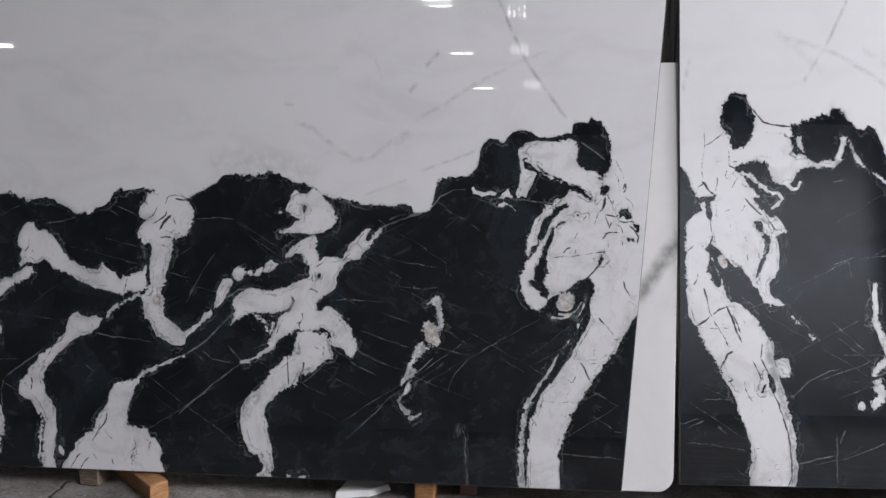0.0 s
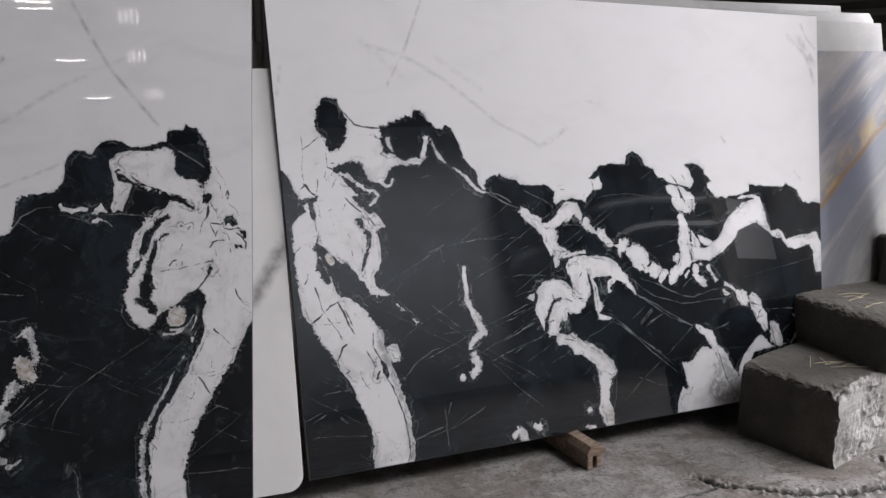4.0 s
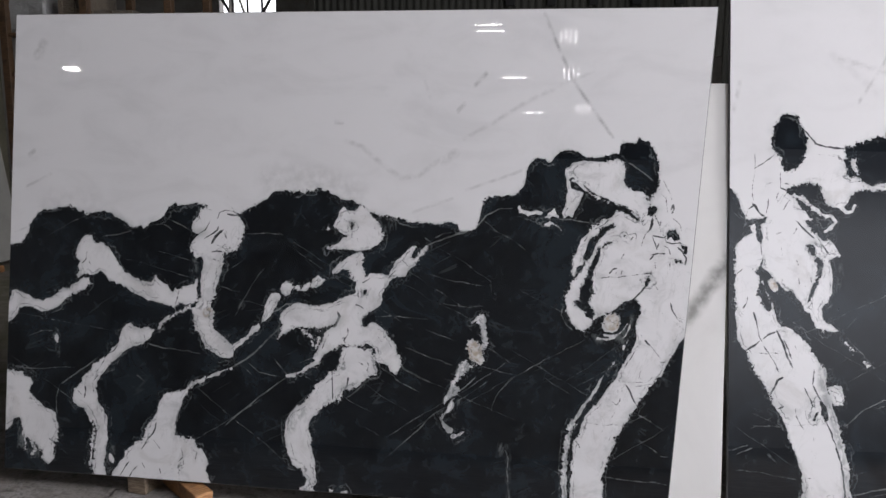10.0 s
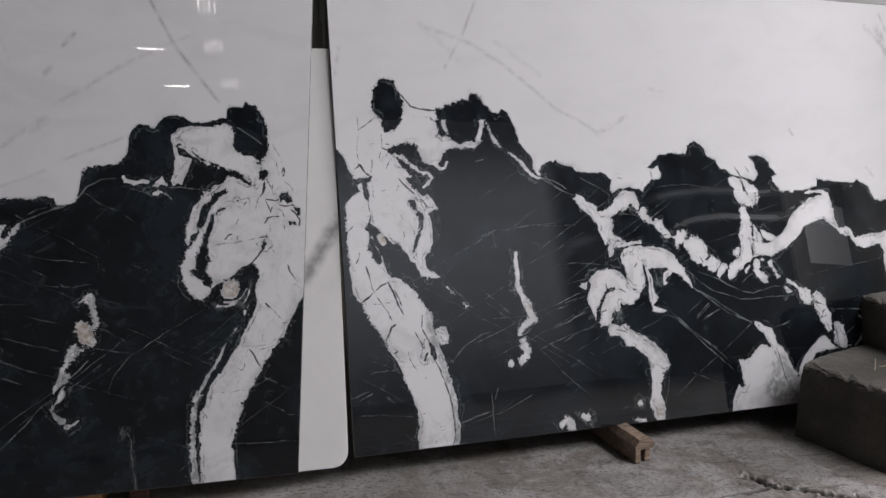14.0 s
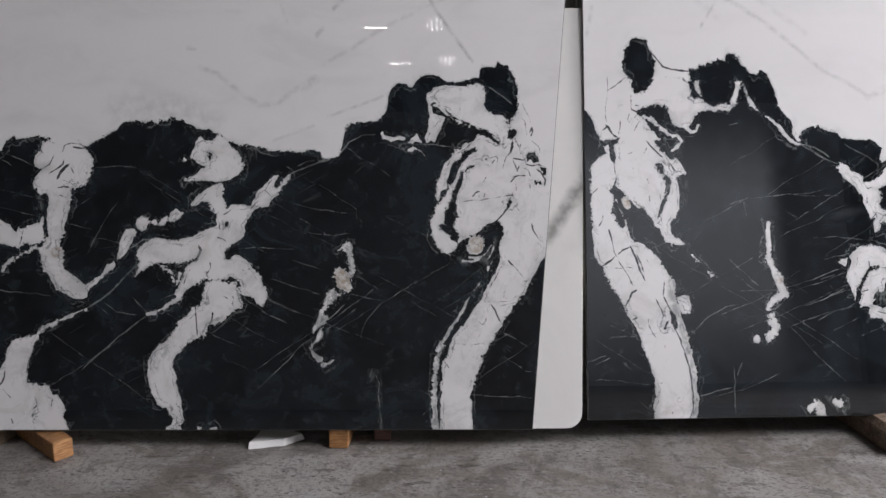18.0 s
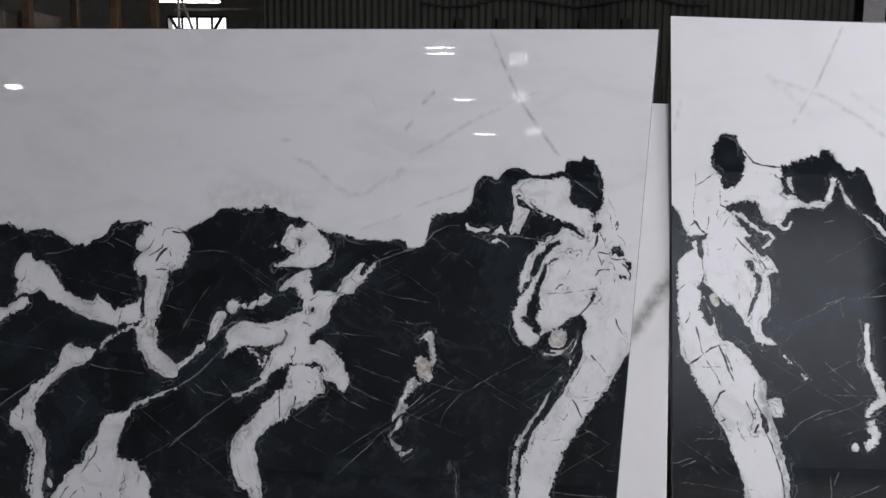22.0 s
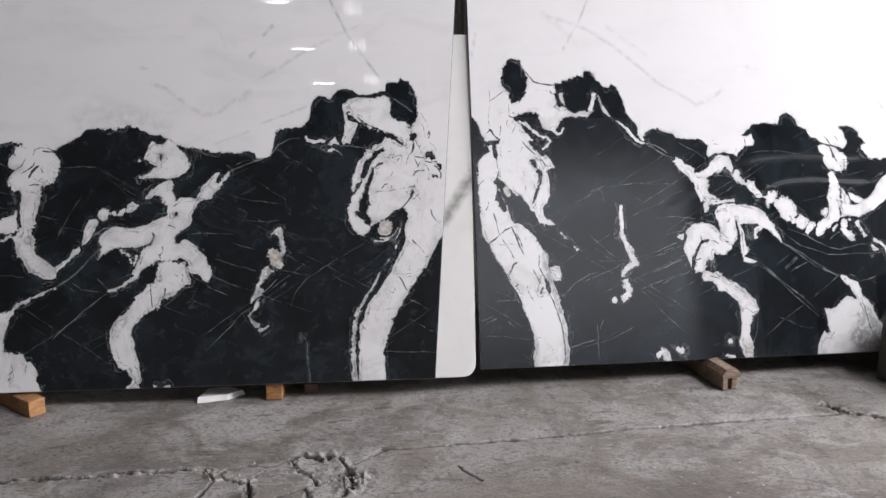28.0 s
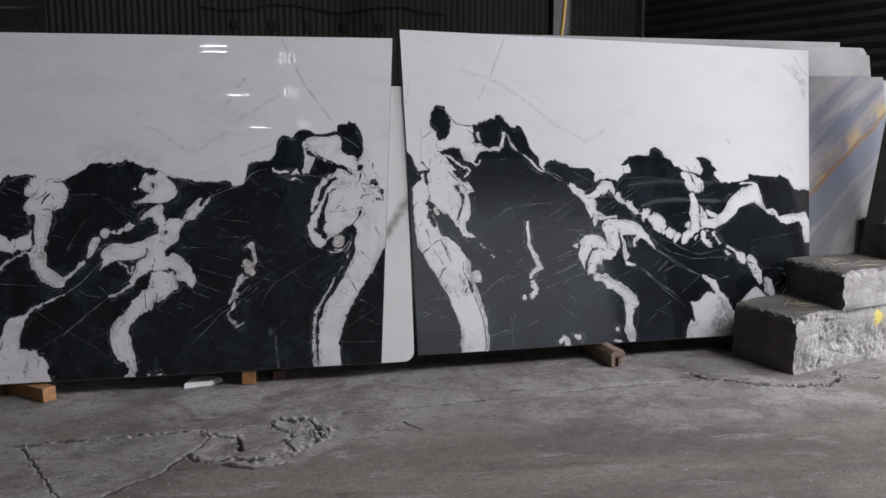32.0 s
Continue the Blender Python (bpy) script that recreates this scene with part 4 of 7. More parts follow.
white(LEFT, [(1237, 561), (1210, 566), (1183, 570), (1154, 558), (1125, 559), (1115, 533), (1108, 505), (1096, 479), (1100, 464), (1122, 461), (1140, 451), (1152, 433), (1172, 414), (1201, 404), (1221, 397), (1227, 379), (1249, 358), (1272, 346), (1289, 334), (1316, 315), (1334, 297), (1362, 313), (1374, 356), (1346, 391), (1337, 413), (1319, 425), (1297, 444), (1286, 460), (1264, 472), (1249, 494), (1249, 516), (1243, 539)])
white(LEFT, [(1334, 297), (1349, 287), (1360, 264), (1364, 235), (1352, 214), (1351, 181), (1341, 148), (1333, 105), (1327, 72), (1320, 46), (1323, 24), (1341, 14), (1325, -1), (1341, -11), (1364, -8), (1393, -10), (1387, 6), (1369, 19), (1358, 44), (1377, 56), (1387, 79), (1419, 91), (1429, 114), (1443, 136), (1449, 164), (1454, 186), (1459, 215), (1456, 246), (1452, 275), (1439, 298), (1419, 319), (1396, 333), (1381, 352), (1363, 370), (1319, 403), (1268, 384), (1289, 334), (1316, 315)])
crack(LEFT, [(1275, 471), (1276, 427), (1273, 394), (1267, 351)], 6.0)
crack(LEFT, [(1211, 448), (1213, 419), (1223, 397)], 8.0)
crack(LEFT, [(1170, 509), (1154, 494)], 4.0)
crack(LEFT, [(1139, 508), (1134, 493), (1140, 473)], 5.0)
crack(LEFT, [(1324, 348), (1310, 335)], 3.0)
crack(LEFT, [(1337, 318), (1327, 301)], 3.0)
crack(LEFT, [(1356, 269), (1359, 236)], 6.0)
crack(LEFT, [(1441, 275), (1430, 298), (1396, 315)], 3.0)
crack(LEFT, [(1431, 187), (1421, 144), (1406, 111)], 3.0)
thread(LEFT, [(1095, 453), (1128, 443), (1150, 422), (1172, 399), (1194, 383), (1216, 369)], 6.0)
thread(LEFT, [(1471, 285), (1469, 218), (1460, 170), (1448, 131)], 4.0)
ribbon(LEFT, [(1264, 3), (1257, 6)], 9.0)
ribbon(LEFT, [(1216, 0), (1203, 5)], 9.0)
murk(LEFT, [(1452, 286), (1407, 310), (1362, 335), (1350, 313), (1395, 278), (1423, 221), (1450, 208)], 0.5)
white(LEFT, [(708, 711), (691, 716), (683, 691), (682, 659), (675, 627), (672, 595), (682, 579), (693, 572), (694, 605), (701, 637), (702, 669), (718, 681), (741, 680), (724, 694)])
white(LEFT, [(754, 591), (744, 609), (727, 616), (709, 610), (696, 594), (690, 562), (688, 534), (698, 519), (720, 524), (735, 530), (746, 555)])
ochre(LEFT, [(754, 591), (744, 609), (727, 616), (709, 610), (696, 594), (690, 562), (688, 534), (698, 519), (720, 524), (735, 530), (746, 555)])
crack(LEFT, [(743, 585), (730, 573), (733, 556)], 3.0)
crack(LEFT, [(708, 587), (701, 561)], 3.0)
white(LEFT, [(750, 538), (741, 521), (728, 513), (745, 495), (766, 473), (782, 455), (791, 439), (775, 429), (773, 412), (790, 398), (807, 389), (824, 375), (832, 362), (830, 383), (822, 405), (814, 427), (808, 449), (794, 467), (788, 489), (778, 515), (763, 527)])
white(LEFT, [(789, 394), (796, 381), (791, 359), (805, 341), (827, 323), (835, 305), (821, 293), (808, 281), (792, 273), (799, 260), (814, 259), (830, 275), (843, 292), (848, 309), (835, 327), (819, 349), (817, 367), (807, 384)])
ribbon(LEFT, [(792, 245), (774, 250), (755, 262)], 10.8)
murk(LEFT, [(831, 491), (724, 539), (712, 497), (781, 257), (858, 263), (849, 339)], 0.7)
murk(LEFT, [(755, 720), (669, 723), (665, 563), (703, 561)], 0.5)
veil(LEFT, [(672, 820), (630, 836), (650, 799), (649, 767)], 0.5)
veil(LEFT, [(779, 397), (767, 382), (777, 354), (794, 320), (784, 343)], 0.6)
veil(LEFT, [(617, 227), (580, 225), (574, 172), (575, 119), (575, 54), (569, -13), (582, -14), (586, 54), (584, 139), (594, 192), (628, 179)], 0.4)
thread(LEFT, [(616, 223), (594, 203), (581, 172), (583, 118), (577, 54), (573, -9)], 4.0)
white(LEFT, [(400, 1269), (384, 1277), (363, 1299), (347, 1303), (311, 1301), (270, 1300), (229, 1304), (202, 1311), (191, 1296), (176, 1271), (180, 1244), (187, 1233), (174, 1208), (154, 1196), (133, 1188), (112, 1188), (102, 1176), (91, 1155), (90, 1130), (94, 1109), (106, 1088), (120, 1077), (134, 1098), (151, 1112), (172, 1133), (203, 1139), (224, 1149), (252, 1163), (287, 1177), (308, 1190), (330, 1210), (357, 1227), (374, 1242)])
white(LEFT, [(374, 1242), (387, 1231), (382, 1210), (371, 1195), (350, 1189), (335, 1183), (339, 1162), (353, 1136), (362, 1108), (372, 1089), (385, 1097), (403, 1082), (410, 1103), (400, 1125), (397, 1150), (394, 1188), (397, 1231), (400, 1269), (363, 1284), (341, 1253)])
crack(LEFT, [(382, 1231), (365, 1214), (375, 1193)], 4.0)
ribbon(LEFT, [(374, 1227), (357, 1223), (336, 1204), (308, 1181), (277, 1169), (239, 1149)], 6.3)
white(LEFT, [(471, 1087), (452, 1107), (438, 1124), (434, 1114), (421, 1093), (424, 1084), (442, 1092), (462, 1085)])
ribbon(LEFT, [(565, 1122), (558, 1105), (537, 1099), (505, 1106), (488, 1102)], 12.8)
ribbon(LEFT, [(472, 1060), (445, 1065), (419, 1050), (408, 1036)], 8.4)
thread(LEFT, [(590, 1089), (526, 1084), (462, 1081), (378, 1083), (284, 1064)], 4.0)
white(LEFT, [(-107, 1299), (29, 1277), (66, 1141), (113, 1078), (134, 1083), (161, 1098), (182, 1112), (203, 1116), (233, 1092), (264, 1075), (294, 1059), (308, 1038), (330, 1006), (350, 967), (364, 935), (367, 888), (356, 868), (373, 829), (385, 797), (384, 755), (374, 723), (359, 688), (337, 672), (316, 666), (300, 684), (284, 699), (264, 719), (239, 732), (213, 742), (193, 761), (163, 783), (138, 794), (39, 735), (-75, 656)])
white(LEFT, [(138, 799), (117, 774), (120, 732), (127, 690), (124, 659), (122, 644), (133, 617), (147, 585), (161, 563), (176, 537), (186, 516), (196, 495), (220, 466), (239, 434), (259, 401), (117, 408), (92, 441), (68, 473), (27, 527), (9, 559), (-10, 587), (-25, 634), (-54, 666), (-100, 823)])
white(LEFT, [(220, 466), (239, 434), (259, 401), (279, 379), (295, 357), (311, 321), (324, 282), (338, 256), (341, 217), (346, 175), (349, 132), (350, 69), (347, -36), (231, -28), (228, 35), (233, 66), (226, 98), (237, 123), (223, 161), (212, 194), (199, 236), (186, 279), (166, 316), (147, 354), (127, 381), (117, 408), (92, 441), (68, 473), (48, 497)])
white(LEFT, [(249, 707), (243, 724), (223, 737), (203, 742), (186, 726), (181, 699), (190, 675), (211, 666), (232, 669), (246, 686)])
ochre(LEFT, [(245, 707), (239, 720), (223, 733), (202, 738), (188, 726), (185, 699), (193, 679), (211, 670), (232, 674), (242, 686)])
crack(LEFT, [(222, 712), (212, 700), (195, 709)], 3.0)
crack(LEFT, [(189, 688), (185, 719), (203, 740)], 4.0)
white(LEFT, [(135, 673), (149, 648), (168, 615), (188, 579), (207, 547), (233, 514), (249, 486), (259, 454), (276, 421), (297, 399), (316, 367), (332, 334), (348, 297), (357, 259), (360, 216), (363, 174), (364, 132), (360, 68), (355, -37), (378, -39), (383, 46), (383, 130), (381, 194), (375, 237), (368, 279), (357, 318), (333, 359), (313, 392), (289, 421), (269, 449), (255, 483), (233, 510), (201, 553), (178, 592), (158, 626), (143, 660)])
murk(LEFT, [(135, 673), (188, 579), (249, 486), (297, 399), (348, 297), (357, 174), (351, -37), (384, -39), (385, 194), (357, 322), (269, 453), (158, 637)], 0.8)
veil(LEFT, [(283, 653), (252, 648), (210, 649), (180, 671), (160, 699), (141, 732), (129, 690), (139, 658), (168, 615), (189, 635), (220, 641), (261, 622)], 0.5)
ribbon(LEFT, [(266, 643), (231, 638), (200, 650), (176, 672), (156, 700)], 6.2)
ribbon(LEFT, [(241, 654), (210, 653), (184, 663)], 6.2)
ribbon(LEFT, [(169, 647), (151, 679), (144, 711)], 6.2)
thread(LEFT, [(392, 765), (400, 722), (384, 691), (358, 671)], 4.0)
thread(LEFT, [(389, 257), (392, 172), (388, 88), (385, -7)], 3.0)
thread(LEFT, [(216, 183), (218, 120), (220, 35)], 3.0)
dark(LEFT, [(222, 1069), (211, 1057), (248, 1037), (272, 1011), (282, 994), (292, 962), (305, 926), (327, 904), (347, 872), (364, 855), (348, 893), (328, 925), (320, 953), (313, 983), (301, 1008), (281, 1017), (263, 1043), (242, 1060)])
dark(LEFT, [(206, 1011), (220, 998), (247, 984), (261, 971), (262, 948), (272, 916), (285, 891), (293, 857), (294, 827), (281, 811), (295, 785), (301, 768), (286, 752), (275, 731), (285, 714), (306, 721), (323, 742), (352, 756), (357, 775), (339, 784), (335, 809), (325, 835), (314, 863), (304, 894), (291, 926), (275, 954), (271, 975), (247, 995), (224, 1008)])
crack(LEFT, [(288, 1045), (253, 1064), (233, 1086)], 5.0)
dark(LEFT, [(176, 1026), (153, 1024), (153, 1012), (165, 1016)])
crack(LEFT, [(227, 880), (213, 897), (201, 904)], 7.0)
crack(LEFT, [(206, 880), (199, 897)], 4.0)
crack(LEFT, [(184, 877), (182, 898)], 3.0)
crack(LEFT, [(254, 963), (246, 949)], 3.0)
crack(LEFT, [(154, 1008), (143, 1020)], 3.0)
crack(LEFT, [(185, 940), (176, 957)], 3.0)
crack(LEFT, [(223, 737), (193, 757), (173, 772), (146, 786), (126, 807), (106, 829), (91, 848), (83, 869)], 8.0)
dark(LEFT, [(96, 875), (85, 880), (79, 863), (91, 842), (99, 854)])
crack(LEFT, [(79, 880), (74, 905)], 3.0)
crack(LEFT, [(278, 864), (216, 870), (104, 885), (63, 889)], 3.0)
dark(LEFT, [(197, 751), (172, 766), (142, 782), (121, 778), (113, 764), (120, 732), (122, 711), (133, 673), (144, 711), (141, 742), (162, 748), (182, 741)])
crack(LEFT, [(4, 784), (-1, 762), (-14, 737), (-25, 717)], 7.0)
crack(LEFT, [(68, 855), (47, 825)], 5.0)
crack(LEFT, [(91, 644), (70, 623)], 8.0)
crack(LEFT, [(70, 623), (51, 599), (34, 573)], 4.0)
crack(LEFT, [(44, 564), (24, 565), (33, 544), (46, 560)], 4.0)
crack(LEFT, [(160, 479), (143, 455), (128, 424), (117, 408)], 8.0)
crack(LEFT, [(208, 414), (187, 398), (173, 416), (176, 437)], 3.0)
crack(LEFT, [(108, 499), (89, 489)], 2.0)
crack(LEFT, [(338, 258), (323, 244), (317, 229)], 5.0)
crack(LEFT, [(192, 373), (208, 351)], 2.0)
crack(LEFT, [(315, 324), (253, 324), (154, 325)], 2.0)
crack(LEFT, [(179, 485), (134, 483), (72, 484)], 2.0)
dark(LEFT, [(92, 1130), (74, 1137), (60, 1127), (69, 1106), (83, 1097), (92, 1109)])
crack(LEFT, [(77, 1099), (79, 1072), (88, 1047), (98, 1036)], 10.0)
crack(LEFT, [(69, 1106), (54, 1072)], 6.0)
crack(LEFT, [(96, 1040), (108, 1015), (117, 988)], 4.0)
dark(LEFT, [(108, 1170), (92, 1174), (89, 1153), (103, 1153)])
crack(LEFT, [(51, 1183), (30, 1169), (26, 1142), (23, 1115)], 4.0)
crack(LEFT, [(13, 1121), (3, 1142), (-1, 1132), (8, 1107)], 9.0)
crack(LEFT, [(43, 1246), (27, 1204), (11, 1184), (6, 1157)], 3.0)
crack(LEFT, [(12, 1100), (-4, 1086), (-23, 1066), (-28, 1045)], 4.0)
dark(LEFT, [(27, 1038), (13, 1048), (-7, 1053), (-14, 1032), (-18, 1018), (-4, 1013), (10, 1023), (22, 1015)])
crack(LEFT, [(77, 1030), (57, 1027), (36, 1023), (23, 1031)], 6.0)
crack(LEFT, [(77, 1026), (66, 1001), (60, 981), (52, 1006)], 6.0)
crack(LEFT, [(30, 1006), (5, 999), (-25, 1003), (-49, 994)], 6.0)
crack(LEFT, [(36, 992), (15, 982), (8, 955)], 5.0)
crack(LEFT, [(79, 959), (55, 964), (25, 961)], 7.0)
crack(LEFT, [(83, 938), (69, 959)], 5.0)
crack(LEFT, [(-15, 987), (-36, 970), (-47, 946), (-41, 921)], 8.0)
dark(LEFT, [(-27, 995), (-51, 992), (-48, 962), (-36, 970)])
dark(LEFT, [(-6, 936), (-26, 945), (-43, 929), (-27, 929)])
crack(LEFT, [(47, 1043), (52, 1064), (44, 1089)], 4.0)
crack(LEFT, [(64, 932), (60, 901)], 3.0)
crack(LEFT, [(13, 903), (10, 934)], 3.0)
thread(LEFT, [(177, 1303), (135, 1276), (73, 1229)], 5.0)
white(LEFT, [(2696, 407), (2665, 402), (2627, 399), (2601, 398), (2583, 380), (2558, 376), (2545, 356), (2554, 339), (2556, 316), (2535, 294), (2509, 274), (2484, 255), (2458, 245), (2438, 239), (2430, 211), (2422, 193), (2423, 154), (2425, 124), (2444, 121), (2434, 103), (2433, 73), (2442, 45), (2457, 30), (2472, 40), (2490, 69), (2512, 103), (2542, 117), (2568, 130), (2581, 157), (2590, 191), (2603, 207), (2621, 206), (2637, 172), (2657, 153), (2688, 170)])
crack(LEFT, [(2444, 121), (2462, 129)], 4.0)
veil(LEFT, [(2602, 191), (2581, 134), (2567, 107), (2529, 102), (2503, 80), (2477, 42), (2502, 46), (2541, 66), (2566, 88), (2599, 86)], 0.6)
ribbon(LEFT, [(2590, 184), (2581, 145), (2567, 111), (2569, 83)], 7.6)
ribbon(LEFT, [(2542, 113), (2516, 79), (2533, 67)], 7.5)
veil(LEFT, [(2463, 556), (2448, 569), (2435, 553), (2439, 523), (2428, 489), (2435, 470), (2446, 492), (2452, 529)], 0.8)
white(LEFT, [(2460, 552), (2448, 566), (2438, 553), (2442, 527), (2452, 531)])
white(LEFT, [(2172, 563), (2160, 591), (2144, 615), (2125, 620), (2109, 605), (2075, 601), (2046, 600), (2051, 591), (2022, 597), (2031, 573), (2054, 550), (2073, 535), (2102, 525), (2126, 515), (2157, 495), (2174, 476), (2197, 453), (2217, 433), (2233, 410), (2252, 388), (2264, 369), (2268, 335), (2302, 407), (2285, 426), (2271, 454), (2247, 469), (2223, 486), (2204, 509), (2176, 533), (2166, 550)])
white(LEFT, [(2264, 369), (2263, 346), (2257, 317), (2244, 290), (2224, 264), (2210, 235), (2207, 189), (2203, 144), (2206, 86), (2210, 52), (2211, 17), (2203, -10), (2240, -14), (2257, -4), (2263, 25), (2262, 71), (2261, 117), (2257, 163), (2253, 187), (2271, 215), (2292, 242), (2310, 264), (2340, 274), (2362, 284), (2363, 319), (2357, 340), (2337, 359), (2321, 390), (2302, 407), (2270, 415), (2245, 393)])
white(LEFT, [(2008, 608), (1994, 629), (1984, 621), (1991, 604), (2008, 597)])
ribbon(LEFT, [(1999, 620), (1968, 644), (1933, 663), (1897, 680), (1874, 697)], 12.0)
crack(LEFT, [(2178, 527), (2194, 503), (2223, 483)], 5.0)
crack(LEFT, [(2128, 563), (2117, 536), (2110, 529)], 4.0)
crack(LEFT, [(2067, 577), (2059, 550)], 3.0)
crack(LEFT, [(2310, 356), (2304, 333), (2309, 305)], 8.0)
crack(LEFT, [(2342, 336), (2321, 316)], 3.0)
crack(LEFT, [(2230, 463), (2246, 439), (2265, 408)], 4.0)
crack(LEFT, [(2253, 184), (2257, 163), (2261, 129)], 5.0)
ribbon(LEFT, [(2307, 259), (2284, 231), (2268, 202), (2267, 151), (2272, 94), (2273, 36), (2262, 0)], 7.4)
white(LEFT, [(2194, 98), (2181, 83), (2169, 66), (2175, 49), (2190, 60), (2198, 82)])
veil(LEFT, [(2188, 126), (2168, 123), (2174, 88), (2184, 87)], 0.6)
white(LEFT, [(1841, 394), (1881, 365), (1911, 348), (1947, 350), (1964, 338), (1980, 322), (1991, 298), (1993, 269), (2011, 238), (2039, 210), (2046, 182), (2057, 156), (2081, 144), (2085, 132), (2109, 115), (2126, 102), (2125, 80), (2144, 62), (2156, 37), (2179, 15), (2192, -62), (2032, -51), (1864, -40), (1914, 183), (1915, 216), (1908, 251), (1898, 285), (1887, 320), (1871, 350)])
white(LEFT, [(1914, 183), (1894, 177), (1866, 174), (1847, 180), (1832, 162), (1822, 138), (1798, 128), (1781, 107), (1768, 78), (1777, 51), (1761, 18), (1755, -44), (1887, -53), (2032, -40), (1990, 167)])
crack(LEFT, [(1992, 230), (1998, 201), (2009, 177), (2033, 153), (2056, 113)], 6.0)
crack(LEFT, [(2006, 155), (1989, 133), (1974, 118)], 4.0)
crack(LEFT, [(2103, 65), (2124, 34), (2142, 3)], 8.0)
crack(LEFT, [(2066, 49), (2087, 29), (2101, -3)], 5.0)
crack(LEFT, [(1886, 128), (1875, 94), (1896, 75)], 4.0)
crack(LEFT, [(1927, 69), (1921, 42)], 3.0)
crack(LEFT, [(1891, 60), (1885, 37)], 6.0)
crack(LEFT, [(2049, 61), (2034, 40)], 4.0)
crack(LEFT, [(1974, 43), (1966, 21)], 4.0)
crack(LEFT, [(1902, 285), (1911, 251), (1917, 216)], 4.0)
crack(LEFT, [(1816, 120), (1825, 86)], 4.0)
ribbon(LEFT, [(1853, 387), (1818, 402), (1736, 439), (1690, 457)], 9.5)
thread(LEFT, [(1701, 452), (1632, 493), (1587, 531), (1564, 558), (1531, 589), (1497, 617)], 7.0)
veil(LEFT, [(1531, 593), (1491, 661), (1485, 628), (1496, 606), (1512, 583)], 0.5)
thread(LEFT, [(1660, 481), (1596, 434)], 3.0)
thread(LEFT, [(1620, 482), (1573, 447), (1487, 435)], 4.0)
thread(LEFT, [(1516, 505), (1486, 473), (1457, 441)], 4.0)
thread(LEFT, [(996, 575), (898, 542), (806, 516)], 4.0)
thread(LEFT, [(1007, 496), (940, 465), (880, 444)], 5.0)
thread(LEFT, [(1028, 454), (972, 424), (927, 404)], 4.0)
thread(LEFT, [(941, 872), (908, 860), (798, 833), (689, 819)], 3.0)
thread(LEFT, [(1113, 686), (1035, 693), (903, 683)], 3.0)
thread(LEFT, [(912, 643), (791, 607)], 3.0)
thread(LEFT, [(702, 518), (616, 497), (573, 490)], 4.0)
thread(LEFT, [(694, 605), (639, 568), (585, 530)], 3.0)
thread(LEFT, [(709, 473), (754, 439), (786, 414)], 5.0)
thread(LEFT, [(562, 493), (593, 459), (634, 404), (654, 339)], 4.0)
thread(LEFT, [(1059, 137), (999, 197), (923, 266), (870, 327), (817, 362)], 4.0)
thread(LEFT, [(2581, 545), (2518, 570), (2456, 575)], 3.0)
thread(LEFT, [(2614, 411), (2514, 415), (2439, 426), (2352, 427)], 3.0)
thread(LEFT, [(2424, 350), (2363, 395), (2291, 448), (2255, 473)], 5.0)
thread(LEFT, [(2424, 350), (2440, 303), (2439, 257), (2428, 223)], 4.0)
thread(LEFT, [(2061, 538), (1977, 526), (1857, 513), (1821, 510)], 4.0)
thread(LEFT, [(2094, 412), (2050, 386)], 4.0)
thread(LEFT, [(2270, 965), (2221, 971), (2184, 979), (2136, 996)], 4.0)
thread(LEFT, [(2004, 1024), (1962, 997)], 4.0)
thread(LEFT, [(1647, 995), (1566, 999), (1496, 994)], 3.0)
thread(LEFT, [(1684, 665), (1651, 734), (1624, 779), (1596, 825), (1566, 859)], 4.0)
veil(LEFT, [(1669, 704), (1646, 732), (1637, 723), (1655, 696)], 0.5)
thread(LEFT, [(922, 968), (878, 986), (824, 1009), (771, 1021), (734, 1041), (697, 1087), (644, 1116), (591, 1121)], 6.0)
thread(LEFT, [(890, 997), (857, 1015), (825, 1022)], 5.0)
thread(LEFT, [(861, 749), (752, 736), (687, 744)], 3.0)
thread(LEFT, [(1134, 259), (1077, 229)], 3.0)
thread(LEFT, [(360, 428), (424, 467), (467, 497)], 3.0)
thread(LEFT, [(131, 376), (69, 348), (7, 310)], 3.0)
thread(LEFT, [(107, 273), (25, 225), (0, 221)], 3.0)
thread(LEFT, [(248, 139), (124, 121), (1, 123)], 3.0)
veil(LEFT, [(1113, 1068), (1079, 1073), (1023, 1053), (1045, 1026), (1089, 1003)], 0.3)
vein(LEFT, [(496, 1861), (433, 1714), (368, 1584), (230, 1391)], 6.0, 0.6)
vein(LEFT, [(790, 1380), (683, 1441), (577, 1510), (452, 1574)], 8.0, 0.3)
vein(LEFT, [(452, 1578), (306, 1637)], 6.0, 0.2)
vein(LEFT, [(1258, 1369), (1189, 1346), (1096, 1269), (1028, 1225), (961, 1237), (875, 1303)], 10.0, 0.3)
vein(LEFT, [(864, 1292), (821, 1325)], 16.0, 0.4)
vein(LEFT, [(774, 1184), (593, 1250), (509, 1290)], 6.0, 0.35)
vein(LEFT, [(713, 1631), (751, 1588)], 8.0, 0.55)
vein(LEFT, [(793, 1512), (814, 1490)], 8.0, 0.6)
vein(LEFT, [(1301, 1443), (1271, 1438)], 6.0, 0.4)
vein(LEFT, [(2590, 1715), (2567, 1763)], 20.0, 0.4)
vein(LEFT, [(2615, 1164), (2509, 1217)], 6.0, 0.35)
vein(LEFT, [(2609, 1295), (2591, 1312)], 10.0, 0.5)
vein(LEFT, [(2658, 973), (2607, 993)], 4.0, 0.35)
vein(LEFT, [(949, 1601), (925, 1534)], 6.0, 0.2)
